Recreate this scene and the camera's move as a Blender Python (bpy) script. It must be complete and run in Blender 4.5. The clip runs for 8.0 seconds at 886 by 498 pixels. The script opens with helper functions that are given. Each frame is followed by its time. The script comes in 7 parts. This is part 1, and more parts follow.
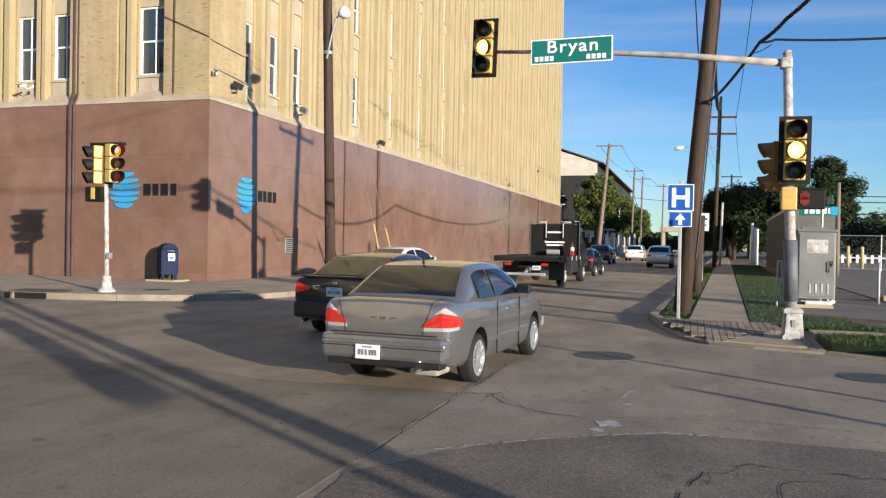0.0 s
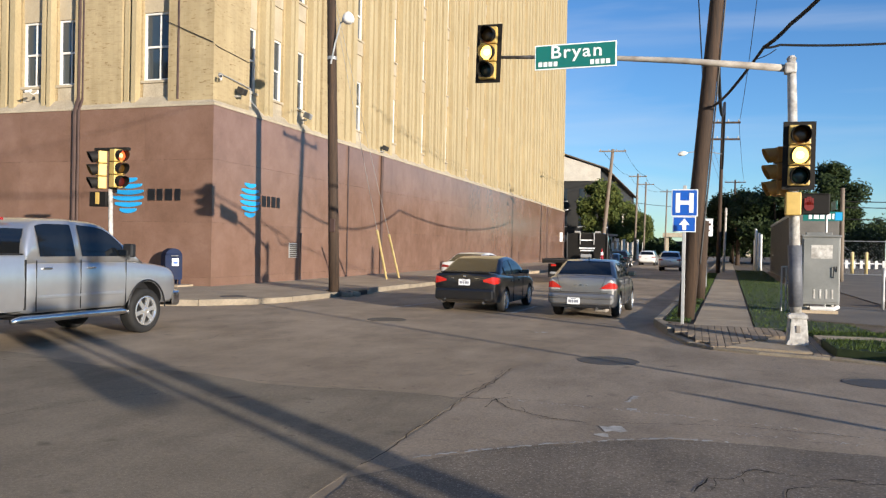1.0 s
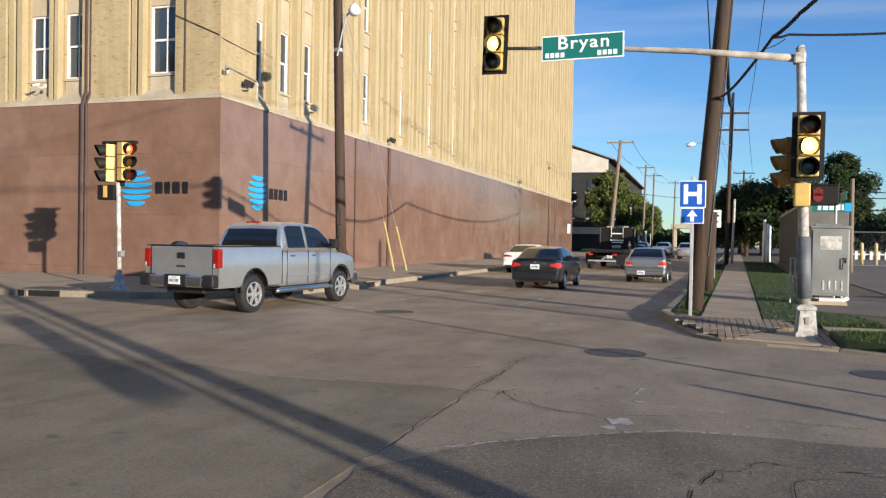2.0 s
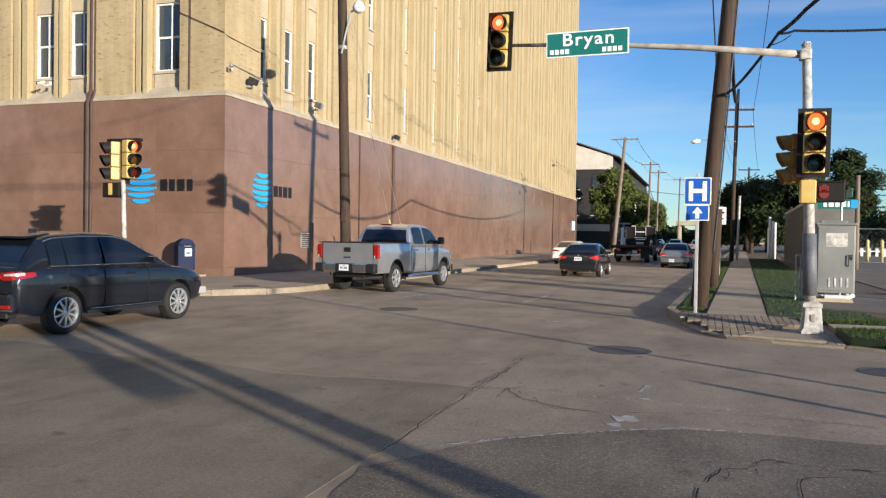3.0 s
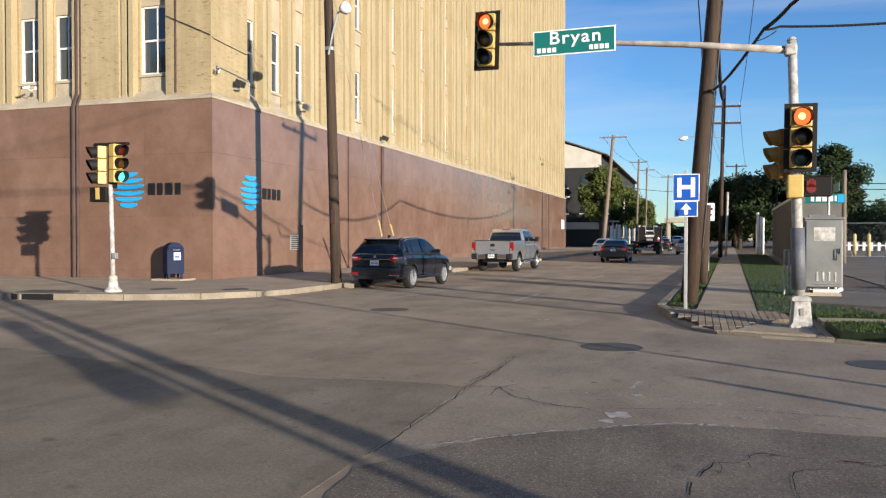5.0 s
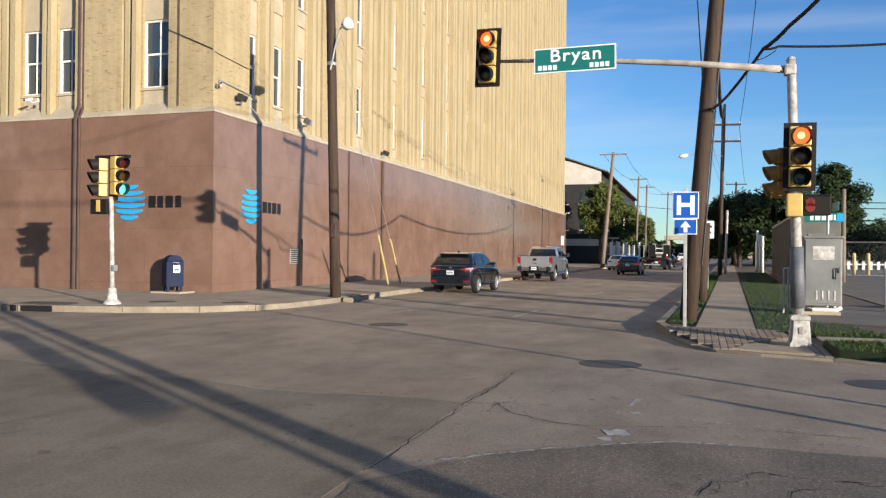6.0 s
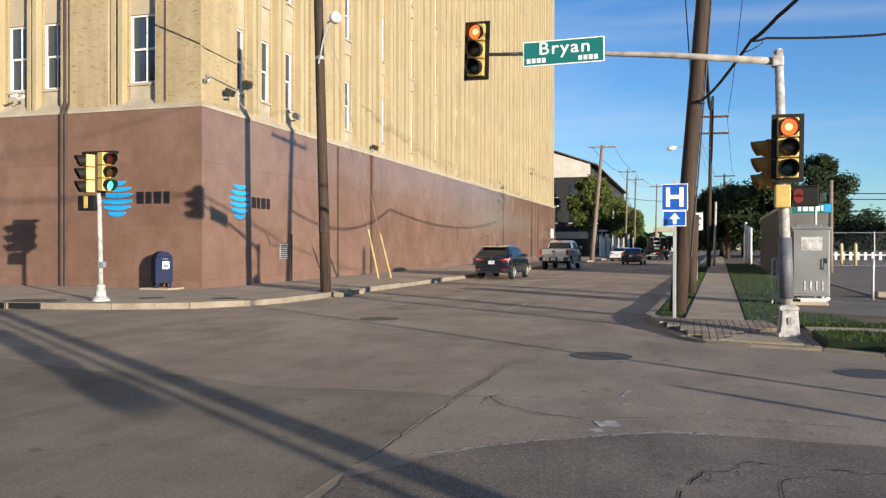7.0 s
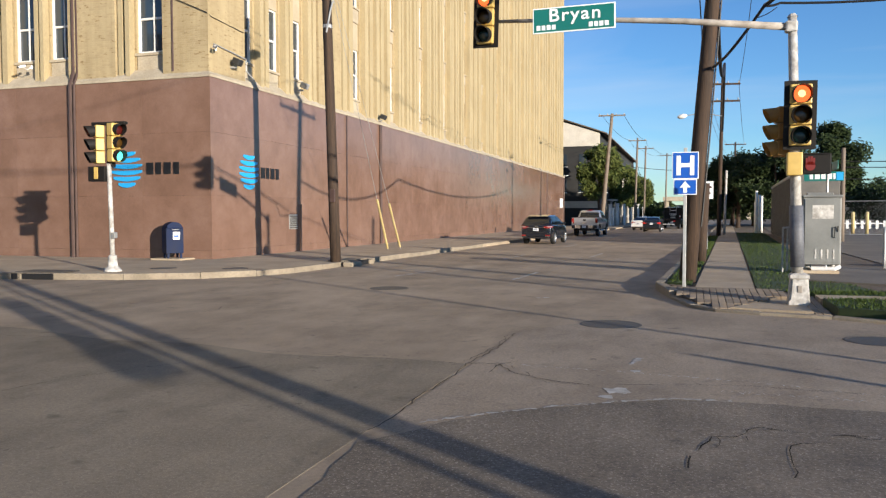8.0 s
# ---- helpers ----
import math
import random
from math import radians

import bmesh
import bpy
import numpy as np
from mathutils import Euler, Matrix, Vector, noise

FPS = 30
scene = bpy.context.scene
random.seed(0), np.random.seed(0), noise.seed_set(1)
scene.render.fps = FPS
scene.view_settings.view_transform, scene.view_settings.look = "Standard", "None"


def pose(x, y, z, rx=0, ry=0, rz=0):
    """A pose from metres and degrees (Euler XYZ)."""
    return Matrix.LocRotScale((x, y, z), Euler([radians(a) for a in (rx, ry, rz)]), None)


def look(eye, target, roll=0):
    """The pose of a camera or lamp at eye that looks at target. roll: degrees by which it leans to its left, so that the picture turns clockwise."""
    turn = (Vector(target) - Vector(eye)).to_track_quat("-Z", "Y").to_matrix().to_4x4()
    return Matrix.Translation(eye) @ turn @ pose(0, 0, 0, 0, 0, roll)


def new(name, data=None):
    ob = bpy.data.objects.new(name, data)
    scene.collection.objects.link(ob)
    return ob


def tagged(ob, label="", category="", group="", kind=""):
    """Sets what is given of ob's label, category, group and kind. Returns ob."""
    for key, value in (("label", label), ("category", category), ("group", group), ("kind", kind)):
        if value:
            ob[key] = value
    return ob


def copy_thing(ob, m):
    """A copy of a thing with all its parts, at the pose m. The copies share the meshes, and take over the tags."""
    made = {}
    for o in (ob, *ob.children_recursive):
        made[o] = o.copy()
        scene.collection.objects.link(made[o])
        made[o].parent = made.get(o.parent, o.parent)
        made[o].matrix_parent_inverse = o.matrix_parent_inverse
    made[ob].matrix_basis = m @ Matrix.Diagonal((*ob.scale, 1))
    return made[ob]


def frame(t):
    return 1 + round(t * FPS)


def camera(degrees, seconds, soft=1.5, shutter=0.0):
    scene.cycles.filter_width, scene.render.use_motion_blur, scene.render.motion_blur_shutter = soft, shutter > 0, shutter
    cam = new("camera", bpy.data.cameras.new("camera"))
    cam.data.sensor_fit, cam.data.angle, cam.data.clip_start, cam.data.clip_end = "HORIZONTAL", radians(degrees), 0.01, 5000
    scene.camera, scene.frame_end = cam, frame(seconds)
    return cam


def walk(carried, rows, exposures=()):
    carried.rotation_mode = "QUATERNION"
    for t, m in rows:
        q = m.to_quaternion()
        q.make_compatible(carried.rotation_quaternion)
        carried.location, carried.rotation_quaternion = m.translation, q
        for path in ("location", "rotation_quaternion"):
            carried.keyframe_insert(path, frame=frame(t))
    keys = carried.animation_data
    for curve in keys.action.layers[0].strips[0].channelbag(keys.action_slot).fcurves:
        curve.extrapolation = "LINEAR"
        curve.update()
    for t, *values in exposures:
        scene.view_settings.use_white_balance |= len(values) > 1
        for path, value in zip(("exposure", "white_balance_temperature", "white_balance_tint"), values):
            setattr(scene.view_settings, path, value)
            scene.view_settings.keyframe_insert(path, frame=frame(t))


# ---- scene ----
# camera: held by a standing passer-by, it sways a little
LENS = 59.0
PLAN = 1.08      # the still place is drawn in plan units; 1.08 m fits vehicle sizes to the camera's view
PATH = [
    (0.0, 0.000, 0.000, 1.728, -0.600, -1.050, 17.400),
    (0.5, -0.005, -0.000, 1.729, -0.398, -1.099, 17.512),
    (1.0, -0.013, -0.006, 1.722, -0.213, -1.097, 17.626),
    (1.5, -0.003, 0.009, 1.726, -0.608, -1.005, 17.902),
    (3.0, -0.012, 0.018, 1.727, -1.016, -0.890, 18.498),
    (3.5, -0.015, 0.027, 1.723, -1.434, -0.905, 18.469),
    (4.0, -0.016, 0.016, 1.717, -1.286, -0.613, 18.197),
    (5.5, -0.017, 0.031, 1.714, -0.555, -0.046, 17.699),
    (6.0, -0.010, 0.015, 1.719, 0.124, -0.594, 17.733),
    (6.5, -0.013, 0.016, 1.714, -0.407, 0.053, 17.511),
    (7.0, -0.019, 0.012, 1.715, -0.314, -0.116, 16.989),
    (7.5, -0.037, 0.001, 1.707, -1.460, -0.223, 17.759),
    (8.0, -0.028, -0.011, 1.701, -2.502, 0.083, 17.630),
]

cam = camera(LENS, 8.0, soft=1.3)
walk(cam, [(t, pose(x, y, z, 90 + pitch, roll, yaw)) for t, x, y, z, pitch, roll, yaw in PATH])

# ---- light: a low evening sun from behind the right shoulder ----
SUN_TO = Vector((-0.823, 0.568, 0)).normalized()      # the way the light goes, on the ground
SUN_EL = radians(9.3)
sun_way = Vector((SUN_TO.x * math.cos(SUN_EL), SUN_TO.y * math.cos(SUN_EL), -math.sin(SUN_EL)))
sun = new("sun", bpy.data.lights.new("sun", "SUN"))
sun.data.energy, sun.data.angle, sun.data.color = 5.0, radians(0.5), (1.0, 0.895, 0.76)
sun.matrix_basis = look((60, -40, 40), Vector((60, -40, 40)) + sun_way)

world = bpy.data.worlds.new("sky")
scene.world = world
world.use_nodes = True
wn, wl = world.node_tree.nodes, world.node_tree.links
wn.clear()
w_out, w_bg = wn.new("ShaderNodeOutputWorld"), wn.new("ShaderNodeBackground")
w_sky = wn.new("ShaderNodeTexSky")
w_sky.sky_type, w_sky.sun_disc = "NISHITA", False
w_sky.sun_elevation, w_sky.sun_rotation = SUN_EL + radians(4), math.atan2(-SUN_TO.x, -SUN_TO.y)
w_sky.air_density, w_sky.dust_density, w_sky.ozone_density = 1.0, 0.0, 2.6
w_co, w_map, w_noise, w_ramp, w_mix = (wn.new(k) for k in ("ShaderNodeTexCoord", "ShaderNodeMapping", "ShaderNodeTexNoise", "ShaderNodeValToRGB", "ShaderNodeMixRGB"))
w_map.inputs["Scale"].default_value = (1.2, 1.2, 7.0)
w_noise.inputs["Scale"].default_value, w_noise.inputs["Detail"].default_value, w_noise.inputs["Distortion"].default_value = 1.6, 6, 0.6
w_ramp.color_ramp.elements[0].position, w_ramp.color_ramp.elements[1].position = 0.48, 0.80
w_ramp.color_ramp.elements[1].color = (0.35, 0.35, 0.35, 1)
w_mix.inputs[2].default_value = (6.0, 6.2, 6.6, 1)      # thin high cloud
wl.new(w_co.outputs["Generated"], w_map.inputs["Vector"])
wl.new(w_map.outputs["Vector"], w_noise.inputs["Vector"])
wl.new(w_noise.outputs["Fac"], w_ramp.inputs["Fac"])
wl.new(w_ramp.outputs["Color"], w_mix.inputs[0])
w_hue = wn.new("ShaderNodeHueSaturation")
w_hue.inputs["Saturation"].default_value, w_hue.inputs["Hue"].default_value = 1.08, 0.5
wl.new(w_sky.outputs["Color"], w_hue.inputs["Color"])
w_tint = wn.new("ShaderNodeMixRGB")
w_tint.blend_type = "MULTIPLY"
w_tint.inputs[0].default_value, w_tint.inputs[2].default_value = 1.0, (0.71, 0.98, 1.31, 1)
wl.new(w_hue.outputs["Color"], w_tint.inputs[1])
wl.new(w_tint.outputs["Color"], w_mix.inputs[1])
wl.new(w_mix.outputs["Color"], w_bg.inputs["Color"])
wl.new(w_bg.outputs["Background"], w_out.inputs["Surface"])
w_bg.inputs["Strength"].default_value = 0.082
scene.view_settings.exposure = 0.74

# ---- materials ----
def principled(name, colour, rough=0.6, metal=0.0, coat=0.0, emit=None, strength=0.0, spec=0.5):
    m = bpy.data.materials.new(name)
    m.use_nodes = True
    b = m.node_tree.nodes["Principled BSDF"]
    b.inputs["Base Color"].default_value = (*colour, 1)
    b.inputs["Roughness"].default_value, b.inputs["Metallic"].default_value = rough, metal
    b.inputs["Coat Weight"].default_value, b.inputs["Coat Roughness"].default_value = coat, 0.04
    b.inputs["Specular IOR Level"].default_value = spec
    if emit:
        b.inputs["Emission Color"].default_value, b.inputs["Emission Strength"].default_value = (*emit, 1), strength
    return m


def coords(m, scale=(1, 1, 1), space="Object"):
    n, l = m.node_tree.nodes, m.node_tree.links
    if space == "World":
        g = n.new("ShaderNodeNewGeometry").outputs["Position"]
    else:
        g = n.new("ShaderNodeTexCoord").outputs["Object"]
    mp = n.new("ShaderNodeMapping")
    mp.inputs["Scale"].default_value = scale
    l.new(g, mp.inputs["Vector"])
    return mp.outputs["Vector"]


def noise_of(m, vec, scale, detail=4, rough=0.6):
    n = m.node_tree.nodes.new("ShaderNodeTexNoise")
    n.inputs["Scale"].default_value, n.inputs["Detail"].default_value, n.inputs["Roughness"].default_value = scale, detail, rough
    m.node_tree.links.new(vec, n.inputs["Vector"])
    return n.outputs["Fac"]


def ramp(m, fac, stops):
    r = m.node_tree.nodes.new("ShaderNodeValToRGB")
    e = r.color_ramp.elements
    while len(e) < len(stops):
        e.new(0.5)
    for el, (p, c) in zip(e, stops):
        el.position = p
        el.color = (*c, 1) if len(c) == 3 else c
    m.node_tree.links.new(fac, r.inputs["Fac"])
    return r.outputs["Color"]


def mix(m, a, b, fac, mode="MIX"):
    x = m.node_tree.nodes.new("ShaderNodeMixRGB")
    x.blend_type = mode
    for sock, v in ((x.inputs[1], a), (x.inputs[2], b), (x.inputs[0], fac)):
        if isinstance(v, (int, float)):
            sock.default_value = v
        elif isinstance(v, tuple):
            sock.default_value = (*v, 1)
        else:
            m.node_tree.links.new(v, sock)
    return x.outputs["Color"]


def set_in(m, name, sock):
    m.node_tree.links.new(sock, m.node_tree.nodes["Principled BSDF"].inputs[name])


def bump(m, height, dist=0.01, strength=0.6):
    b = m.node_tree.nodes.new("ShaderNodeBump")
    b.inputs["Distance"].default_value, b.inputs["Strength"].default_value = dist, strength
    m.node_tree.links.new(height, b.inputs["Height"])
    set_in(m, "Normal", b.outputs["Normal"])


def worn(name, colours, rough=(0.6, 0.85), fine=40, coarse=1.2, dist=0.004, metal=0.0, space="World", stretch=(1, 1, 1), spec=0.5, grain_amount=1.0):
    """Two-scale variation between colours, with fine relief."""
    m = principled(name, colours[0], rough[0], metal, spec=spec)
    v = coords(m, stretch, space)
    a, b = noise_of(m, v, fine, 5), noise_of(m, v, coarse, 4)
    lo, hi = colours[0], colours[-1]
    base = ramp(m, b, [(0.32, lo), (0.68, hi)])
    grain = ramp(m, a, [(0.25, (1 - 0.28 * grain_amount,) * 3), (0.75, (1 + 0.15 * grain_amount,) * 3)])
    set_in(m, "Base Color", mix(m, base, grain, 1.0, "MULTIPLY"))
    set_in(m, "Roughness", ramp(m, b, [(0.3, (rough[0],) * 3), (0.7, (rough[1],) * 3)]))
    bump(m, a, dist)
    return m


def object_tint(m, amount=0.25):
    """Vary the colour a little from piece to piece."""
    n, l = m.node_tree.nodes, m.node_tree.links
    info = n.new("ShaderNodeObjectInfo")
    r = ramp(m, info.outputs["Random"], [(0, (1 - amount,) * 3), (1, (1 + amount * 0.6,) * 3)])
    b = n["Principled BSDF"].inputs["Base Color"]
    src = b.links[0].from_socket if b.links else tuple(b.default_value)[:3]
    set_in(m, "Base Color", mix(m, src, r, 1.0, "MULTIPLY"))
    return m


def asphalt_material(name, lo, hi, speck, grit_scale=95, rough_look=0.5):
    m = principled(name, lo, 0.85, spec=0.25)
    v = coords(m, (1, 1, 1), "World")
    big, mid, fine, grit = noise_of(m, v, 0.16, 3), noise_of(m, v, 1.1, 5), noise_of(m, v, 28, 4), noise_of(m, v, grit_scale, 2)
    streak = noise_of(m, coords(m, (0.9, 0.12, 1), "World"), 1.4, 4)
    c = ramp(m, mix(m, mix(m, big, mid, 0.45), streak, 0.15), [(0.37, lo), (0.63, hi)])
    g = ramp(m, fine, [(0.25, (1 - 0.5 * rough_look,) * 3), (0.75, (1 + 0.28 * rough_look,) * 3)])
    c = mix(m, c, g, 1.0, "MULTIPLY")
    c = mix(m, c, speck, ramp(m, grit, [(0.56, (0, 0, 0)), (0.70, (rough_look,) * 3)]))
    blotch = ramp(m, noise_of(m, coords(m, (1, 0.55, 1), "World"), 0.75, 6, 0.7), [(0.36, (0.76, 0.755, 0.75)), (0.52, (1, 1, 1)), (0.68, (1.13, 1.12, 1.10))])
    c = mix(m, c, blotch, 1.0, "MULTIPLY")
    where = ramp(m, noise_of(m, v, 0.42, 2), [(0.50, (0, 0, 0)), (0.60, (1, 1, 1))])
    pit = ramp(m, noise_of(m, coords(m, (1, 0.6, 1), "World"), 7.5, 3), [(0.64, (0, 0, 0)), (0.70, (0.55,) * 3)])
    c = mix(m, c, (0.06, 0.05, 0.042), mix(m, pit, where, 1.0, "MULTIPLY"))
    oil = ramp(m, noise_of(m, v, 2.6, 2), [(0.64, (1, 1, 1)), (0.76, (0.66,) * 3)])
    set_in(m, "Base Color", mix(m, c, oil, 1.0, "MULTIPLY"))
    set_in(m, "Roughness", ramp(m, mid, [(0.3, (0.72,) * 3), (0.7, (0.95,) * 3)]))
    bump(m, mix(m, grit, fine, 0.5), 0.006, 0.55)
    return m


def brick_material():
    m = principled("buff_brick", (0.5, 0.4, 0.2), 0.9)
    n, l = m.node_tree.nodes, m.node_tree.links
    pos = n.new("ShaderNodeNewGeometry").outputs["Position"]
    sep, add, comb = n.new("ShaderNodeSeparateXYZ"), n.new("ShaderNodeMath"), n.new("ShaderNodeCombineXYZ")
    l.new(pos, sep.inputs[0])
    l.new(sep.outputs["X"], add.inputs[0])
    l.new(sep.outputs["Y"], add.inputs[1])
    l.new(add.outputs[0], comb.inputs["X"])
    l.new(sep.outputs["Z"], comb.inputs["Y"])
    br = n.new("ShaderNodeTexBrick")
    for k, v in (("Scale", 1.0), ("Mortar Size", 0.006), ("Mortar Smooth", 0.2), ("Bias", -0.45), ("Brick Width", 0.215), ("Row Height", 0.076)):
        br.inputs[k].default_value = v
    br.inputs["Color1"].default_value, br.inputs["Color2"].default_value = (0.400, 0.322, 0.190, 1), (0.315, 0.245, 0.138, 1)
    br.inputs["Mortar"].default_value = (0.385, 0.315, 0.195, 1)
    l.new(comb.outputs[0], br.inputs["Vector"])
    v = coords(m, (1, 1, 1), "World")
    stain = ramp(m, noise_of(m, v, 0.55, 5), [(0.3, (0.86, 0.84, 0.80)), (0.7, (1.10, 1.08, 1.04))])
    streak = ramp(m, noise_of(m, coords(m, (1.5, 1.5, 0.09), "World"), 2.0, 4), [(0.35, (0.88, 0.86, 0.82)), (0.6, (1.04, 1.04, 1.04))])
    dark = ramp(m, noise_of(m, coords(m, (2.6, 2.6, 11), "World"), 1.4, 2), [(0.30, (0.60, 0.52, 0.42)), (0.36, (1, 1, 1))])
    c = mix(m, br.outputs["Color"], stain, 1.0, "MULTIPLY")
    c = mix(m, c, streak, 1.0, "MULTIPLY")
    set_in(m, "Base Color", mix(m, c, dark, 1.0, "MULTIPLY"))
    bump(m, mix(m, br.outputs["Fac"], noise_of(m, v, 18, 3), 0.55), -0.012, 0.6)
    return m


def granite_material():
    m = principled("brown_granite", (0.25, 0.14, 0.1), 0.42, spec=0.8)
    v = coords(m, (1, 1, 1), "World")
    big, fine = noise_of(m, v, 0.35, 5), noise_of(m, v, 55, 3)
    streak = noise_of(m, coords(m, (1.2, 1.2, 0.12), "World"), 1.6, 5)
    c = ramp(m, mix(m, mix(m, big, noise_of(m, v, 1.7, 5), 0.4), streak, 0.08), [(0.24, (0.132, 0.075, 0.051)), (0.5, (0.202, 0.119, 0.086)), (0.76, (0.272, 0.170, 0.129))])
    c = mix(m, c, ramp(m, fine, [(0.3, (0.82,) * 3), (0.7, (1.14,) * 3)]), 1.0, "MULTIPLY")
    set_in(m, "Base Color", c)
    set_in(m, "Roughness", ramp(m, big, [(0.3, (0.15,) * 3), (0.7, (0.27,) * 3)]))
    bump(m, fine, 0.001, 0.08)
    return object_tint(m, 0.08)


def car_paint(name, colour, metal=0.5, rough=0.35):
    m = principled(name, colour, rough, metal, 1.0)
    v = coords(m, (1, 1, 1), "Object")
    dust = ramp(m, noise_of(m, v, 3.0, 4), [(0.3, (0.94,) * 3), (0.7, (1.05,) * 3)])
    set_in(m, "Base Color", mix(m, colour, dust, 1.0, "MULTIPLY"))
    set_in(m, "Coat Roughness", ramp(m, noise_of(m, v, 6.0, 4), [(0.3, (0.03,) * 3), (0.8, (0.12,) * 3)]))
    return m


ASPHALT = asphalt_material("worn_asphalt", (0.246, 0.191, 0.134), (0.402, 0.318, 0.228), (0.49, 0.415, 0.32), 95, 0.36)
PALE_ROAD = asphalt_material("bleached_asphalt", (0.248, 0.196, 0.143), (0.374, 0.302, 0.225), (0.45, 0.385, 0.305), 60, 0.62)
PATCH = asphalt_material("patched_asphalt", (0.135, 0.110, 0.084), (0.245, 0.202, 0.156), (0.40, 0.345, 0.275), 54, 0.80)
CRACK = worn("crack_filler", [(0.02, 0.02, 0.02), (0.05, 0.047, 0.043)], (0.95, 1.0), fine=60, spec=0.05)
CONCRETE = object_tint(worn("sidewalk_concrete", [(0.31, 0.24, 0.160), (0.44, 0.350, 0.242)], (0.8, 0.95), 30, 0.9), 0.08)
KERB = worn("kerb_concrete", [(0.21, 0.172, 0.122), (0.33, 0.275, 0.20)], (0.8, 0.95), 26, 1.7)
PAVER = object_tint(worn("brick_paver", [(0.22, 0.165, 0.11), (0.32, 0.25, 0.175)], (0.8, 0.95), 35, 1.0), 0.25)
JOINT = worn("dark_joint", [(0.050, 0.040, 0.030), (0.085, 0.068, 0.050)])
BRICK = brick_material()
GRANITE = granite_material()
RIB_BRICK = worn("smooth_buff_brick", [(0.37, 0.295, 0.165), (0.45, 0.365, 0.215)], (0.85, 0.95), 18, 0.8, 0.004, stretch=(1.6, 1.6, 0.5), grain_amount=0.7)
STUCCO = worn("pale_spandrel_stone", [(0.39, 0.325, 0.22), (0.46, 0.39, 0.275)], (0.85, 0.95), 24, 0.9, 0.003, grain_amount=0.5)
STONE = worn("pale_limestone", [(0.38, 0.32, 0.225), (0.49, 0.42, 0.31)], (0.8, 0.95), 22, 1.3)
PIPE = worn("brown_painted_pipe", [(0.055, 0.032, 0.026), (0.085, 0.05, 0.04)], (0.45, 0.6), 20, 2, grain_amount=0.3)
WHITE = worn("white_paint", [(0.66, 0.65, 0.62), (0.78, 0.77, 0.74)], (0.5, 0.7), 30, 2, grain_amount=0.3)
WOOD = worn("weathered_pole_wood", [(0.026, 0.016, 0.010), (0.080, 0.048, 0.029)], (0.8, 0.95), 16, 2.5, 0.012, stretch=(4, 4, 0.22), grain_amount=1.8)
OLDWOOD = worn("grey_pole_wood", [(0.16, 0.125, 0.095), (0.24, 0.19, 0.145)], (0.8, 0.95), 16, 2.5, 0.01, stretch=(3, 3, 0.35))
STEEL = worn("chalky_painted_steel", [(0.27, 0.25, 0.22), (0.60, 0.58, 0.54)], (0.5, 0.75), 20, 7, 0.002, grain_amount=0.8)
GALV = worn("galvanised_steel", [(0.34, 0.345, 0.34), (0.46, 0.46, 0.45)], (0.4, 0.6), 24, 3, 0.001, metal=0.4, grain_amount=0.3)
CABINET = worn("grey_cabinet_paint", [(0.145, 0.148, 0.138), (0.200, 0.203, 0.190)], (0.35, 0.55), 20, 1.6, 0.001, grain_amount=0.3)
RUST = worn("rusty_steel", [(0.20, 0.17, 0.14), (0.42, 0.38, 0.33)], (0.6, 0.85), 14, 3.2, 0.003, grain_amount=0.6)
YELLOW = worn("signal_yellow", [(0.50, 0.335, 0.085), (0.62, 0.43, 0.13)], (0.4, 0.6), 20, 3, 0.001, grain_amount=0.3)
# darker copy of YELLOW: shade painted into the side-on head's colour
SHADED_YELLOW = worn("shaded_signal_yellow", [(0.25, 0.12, 0.025), (0.36, 0.19, 0.04)], (0.5, 0.7), 20, 3, 0.001, grain_amount=0.5)
SIGNAL_BLACK = worn("matt_black", [(0.008, 0.007, 0.006), (0.016, 0.014, 0.012)], (0.6, 0.8), 20, 3, 0.001, spec=0.25, grain_amount=0.3)
GREEN_SIGN = principled("green_sign_sheeting", (0.005, 0.135, 0.115), 0.4)
WHITE_SIGN = principled("white_sign_sheeting", (0.80, 0.81, 0.80), 0.4)
BLUE_SIGN = principled("blue_sign_sheeting", (0.006, 0.085, 0.42), 0.4)
BLACK_PLASTIC = principled("black_plastic", (0.012, 0.012, 0.013), 0.5)
LOGO_BLUE = principled("light_blue_enamel", (0.02, 0.33, 0.68), 0.4)
LETTER_BLACK = principled("black_enamel", (0.012, 0.012, 0.013), 0.45)
GLASS = principled("window_glass", (0.03, 0.045, 0.06), 0.04, 0.0, 0.0, spec=0.9)
MAIL_BLUE = worn("mailbox_blue", [(0.003, 0.009, 0.034), (0.006, 0.016, 0.055)], (0.6, 0.75), 30, 2, 0.001, spec=0.25, grain_amount=0.3)
CABLE = principled("black_cable", (0.012, 0.011, 0.011), 0.6)
SIDING = worn("white_siding", [(0.58, 0.53, 0.45), (0.70, 0.65, 0.56)], (0.7, 0.9), 20, 1.0)
DARKWALL = worn("dark_cladding", [(0.02, 0.02, 0.02), (0.035, 0.034, 0.032)], (0.6, 0.8), 12, 1.0)
ROOFING = worn("brown_shingle", [(0.10, 0.075, 0.055), (0.16, 0.12, 0.09)], (0.85, 0.95), 12, 1.0)
POLE_YELLOW = worn("guy_guard_yellow", [(0.48, 0.37, 0.15), (0.60, 0.48, 0.22)], (0.5, 0.7), 20, 2, 0.001, grain_amount=0.3)
LOT = worn("dusty_lot_concrete", [(0.12, 0.10, 0.078), (0.19, 0.16, 0.126)], (0.85, 0.95), 20, 0.6)
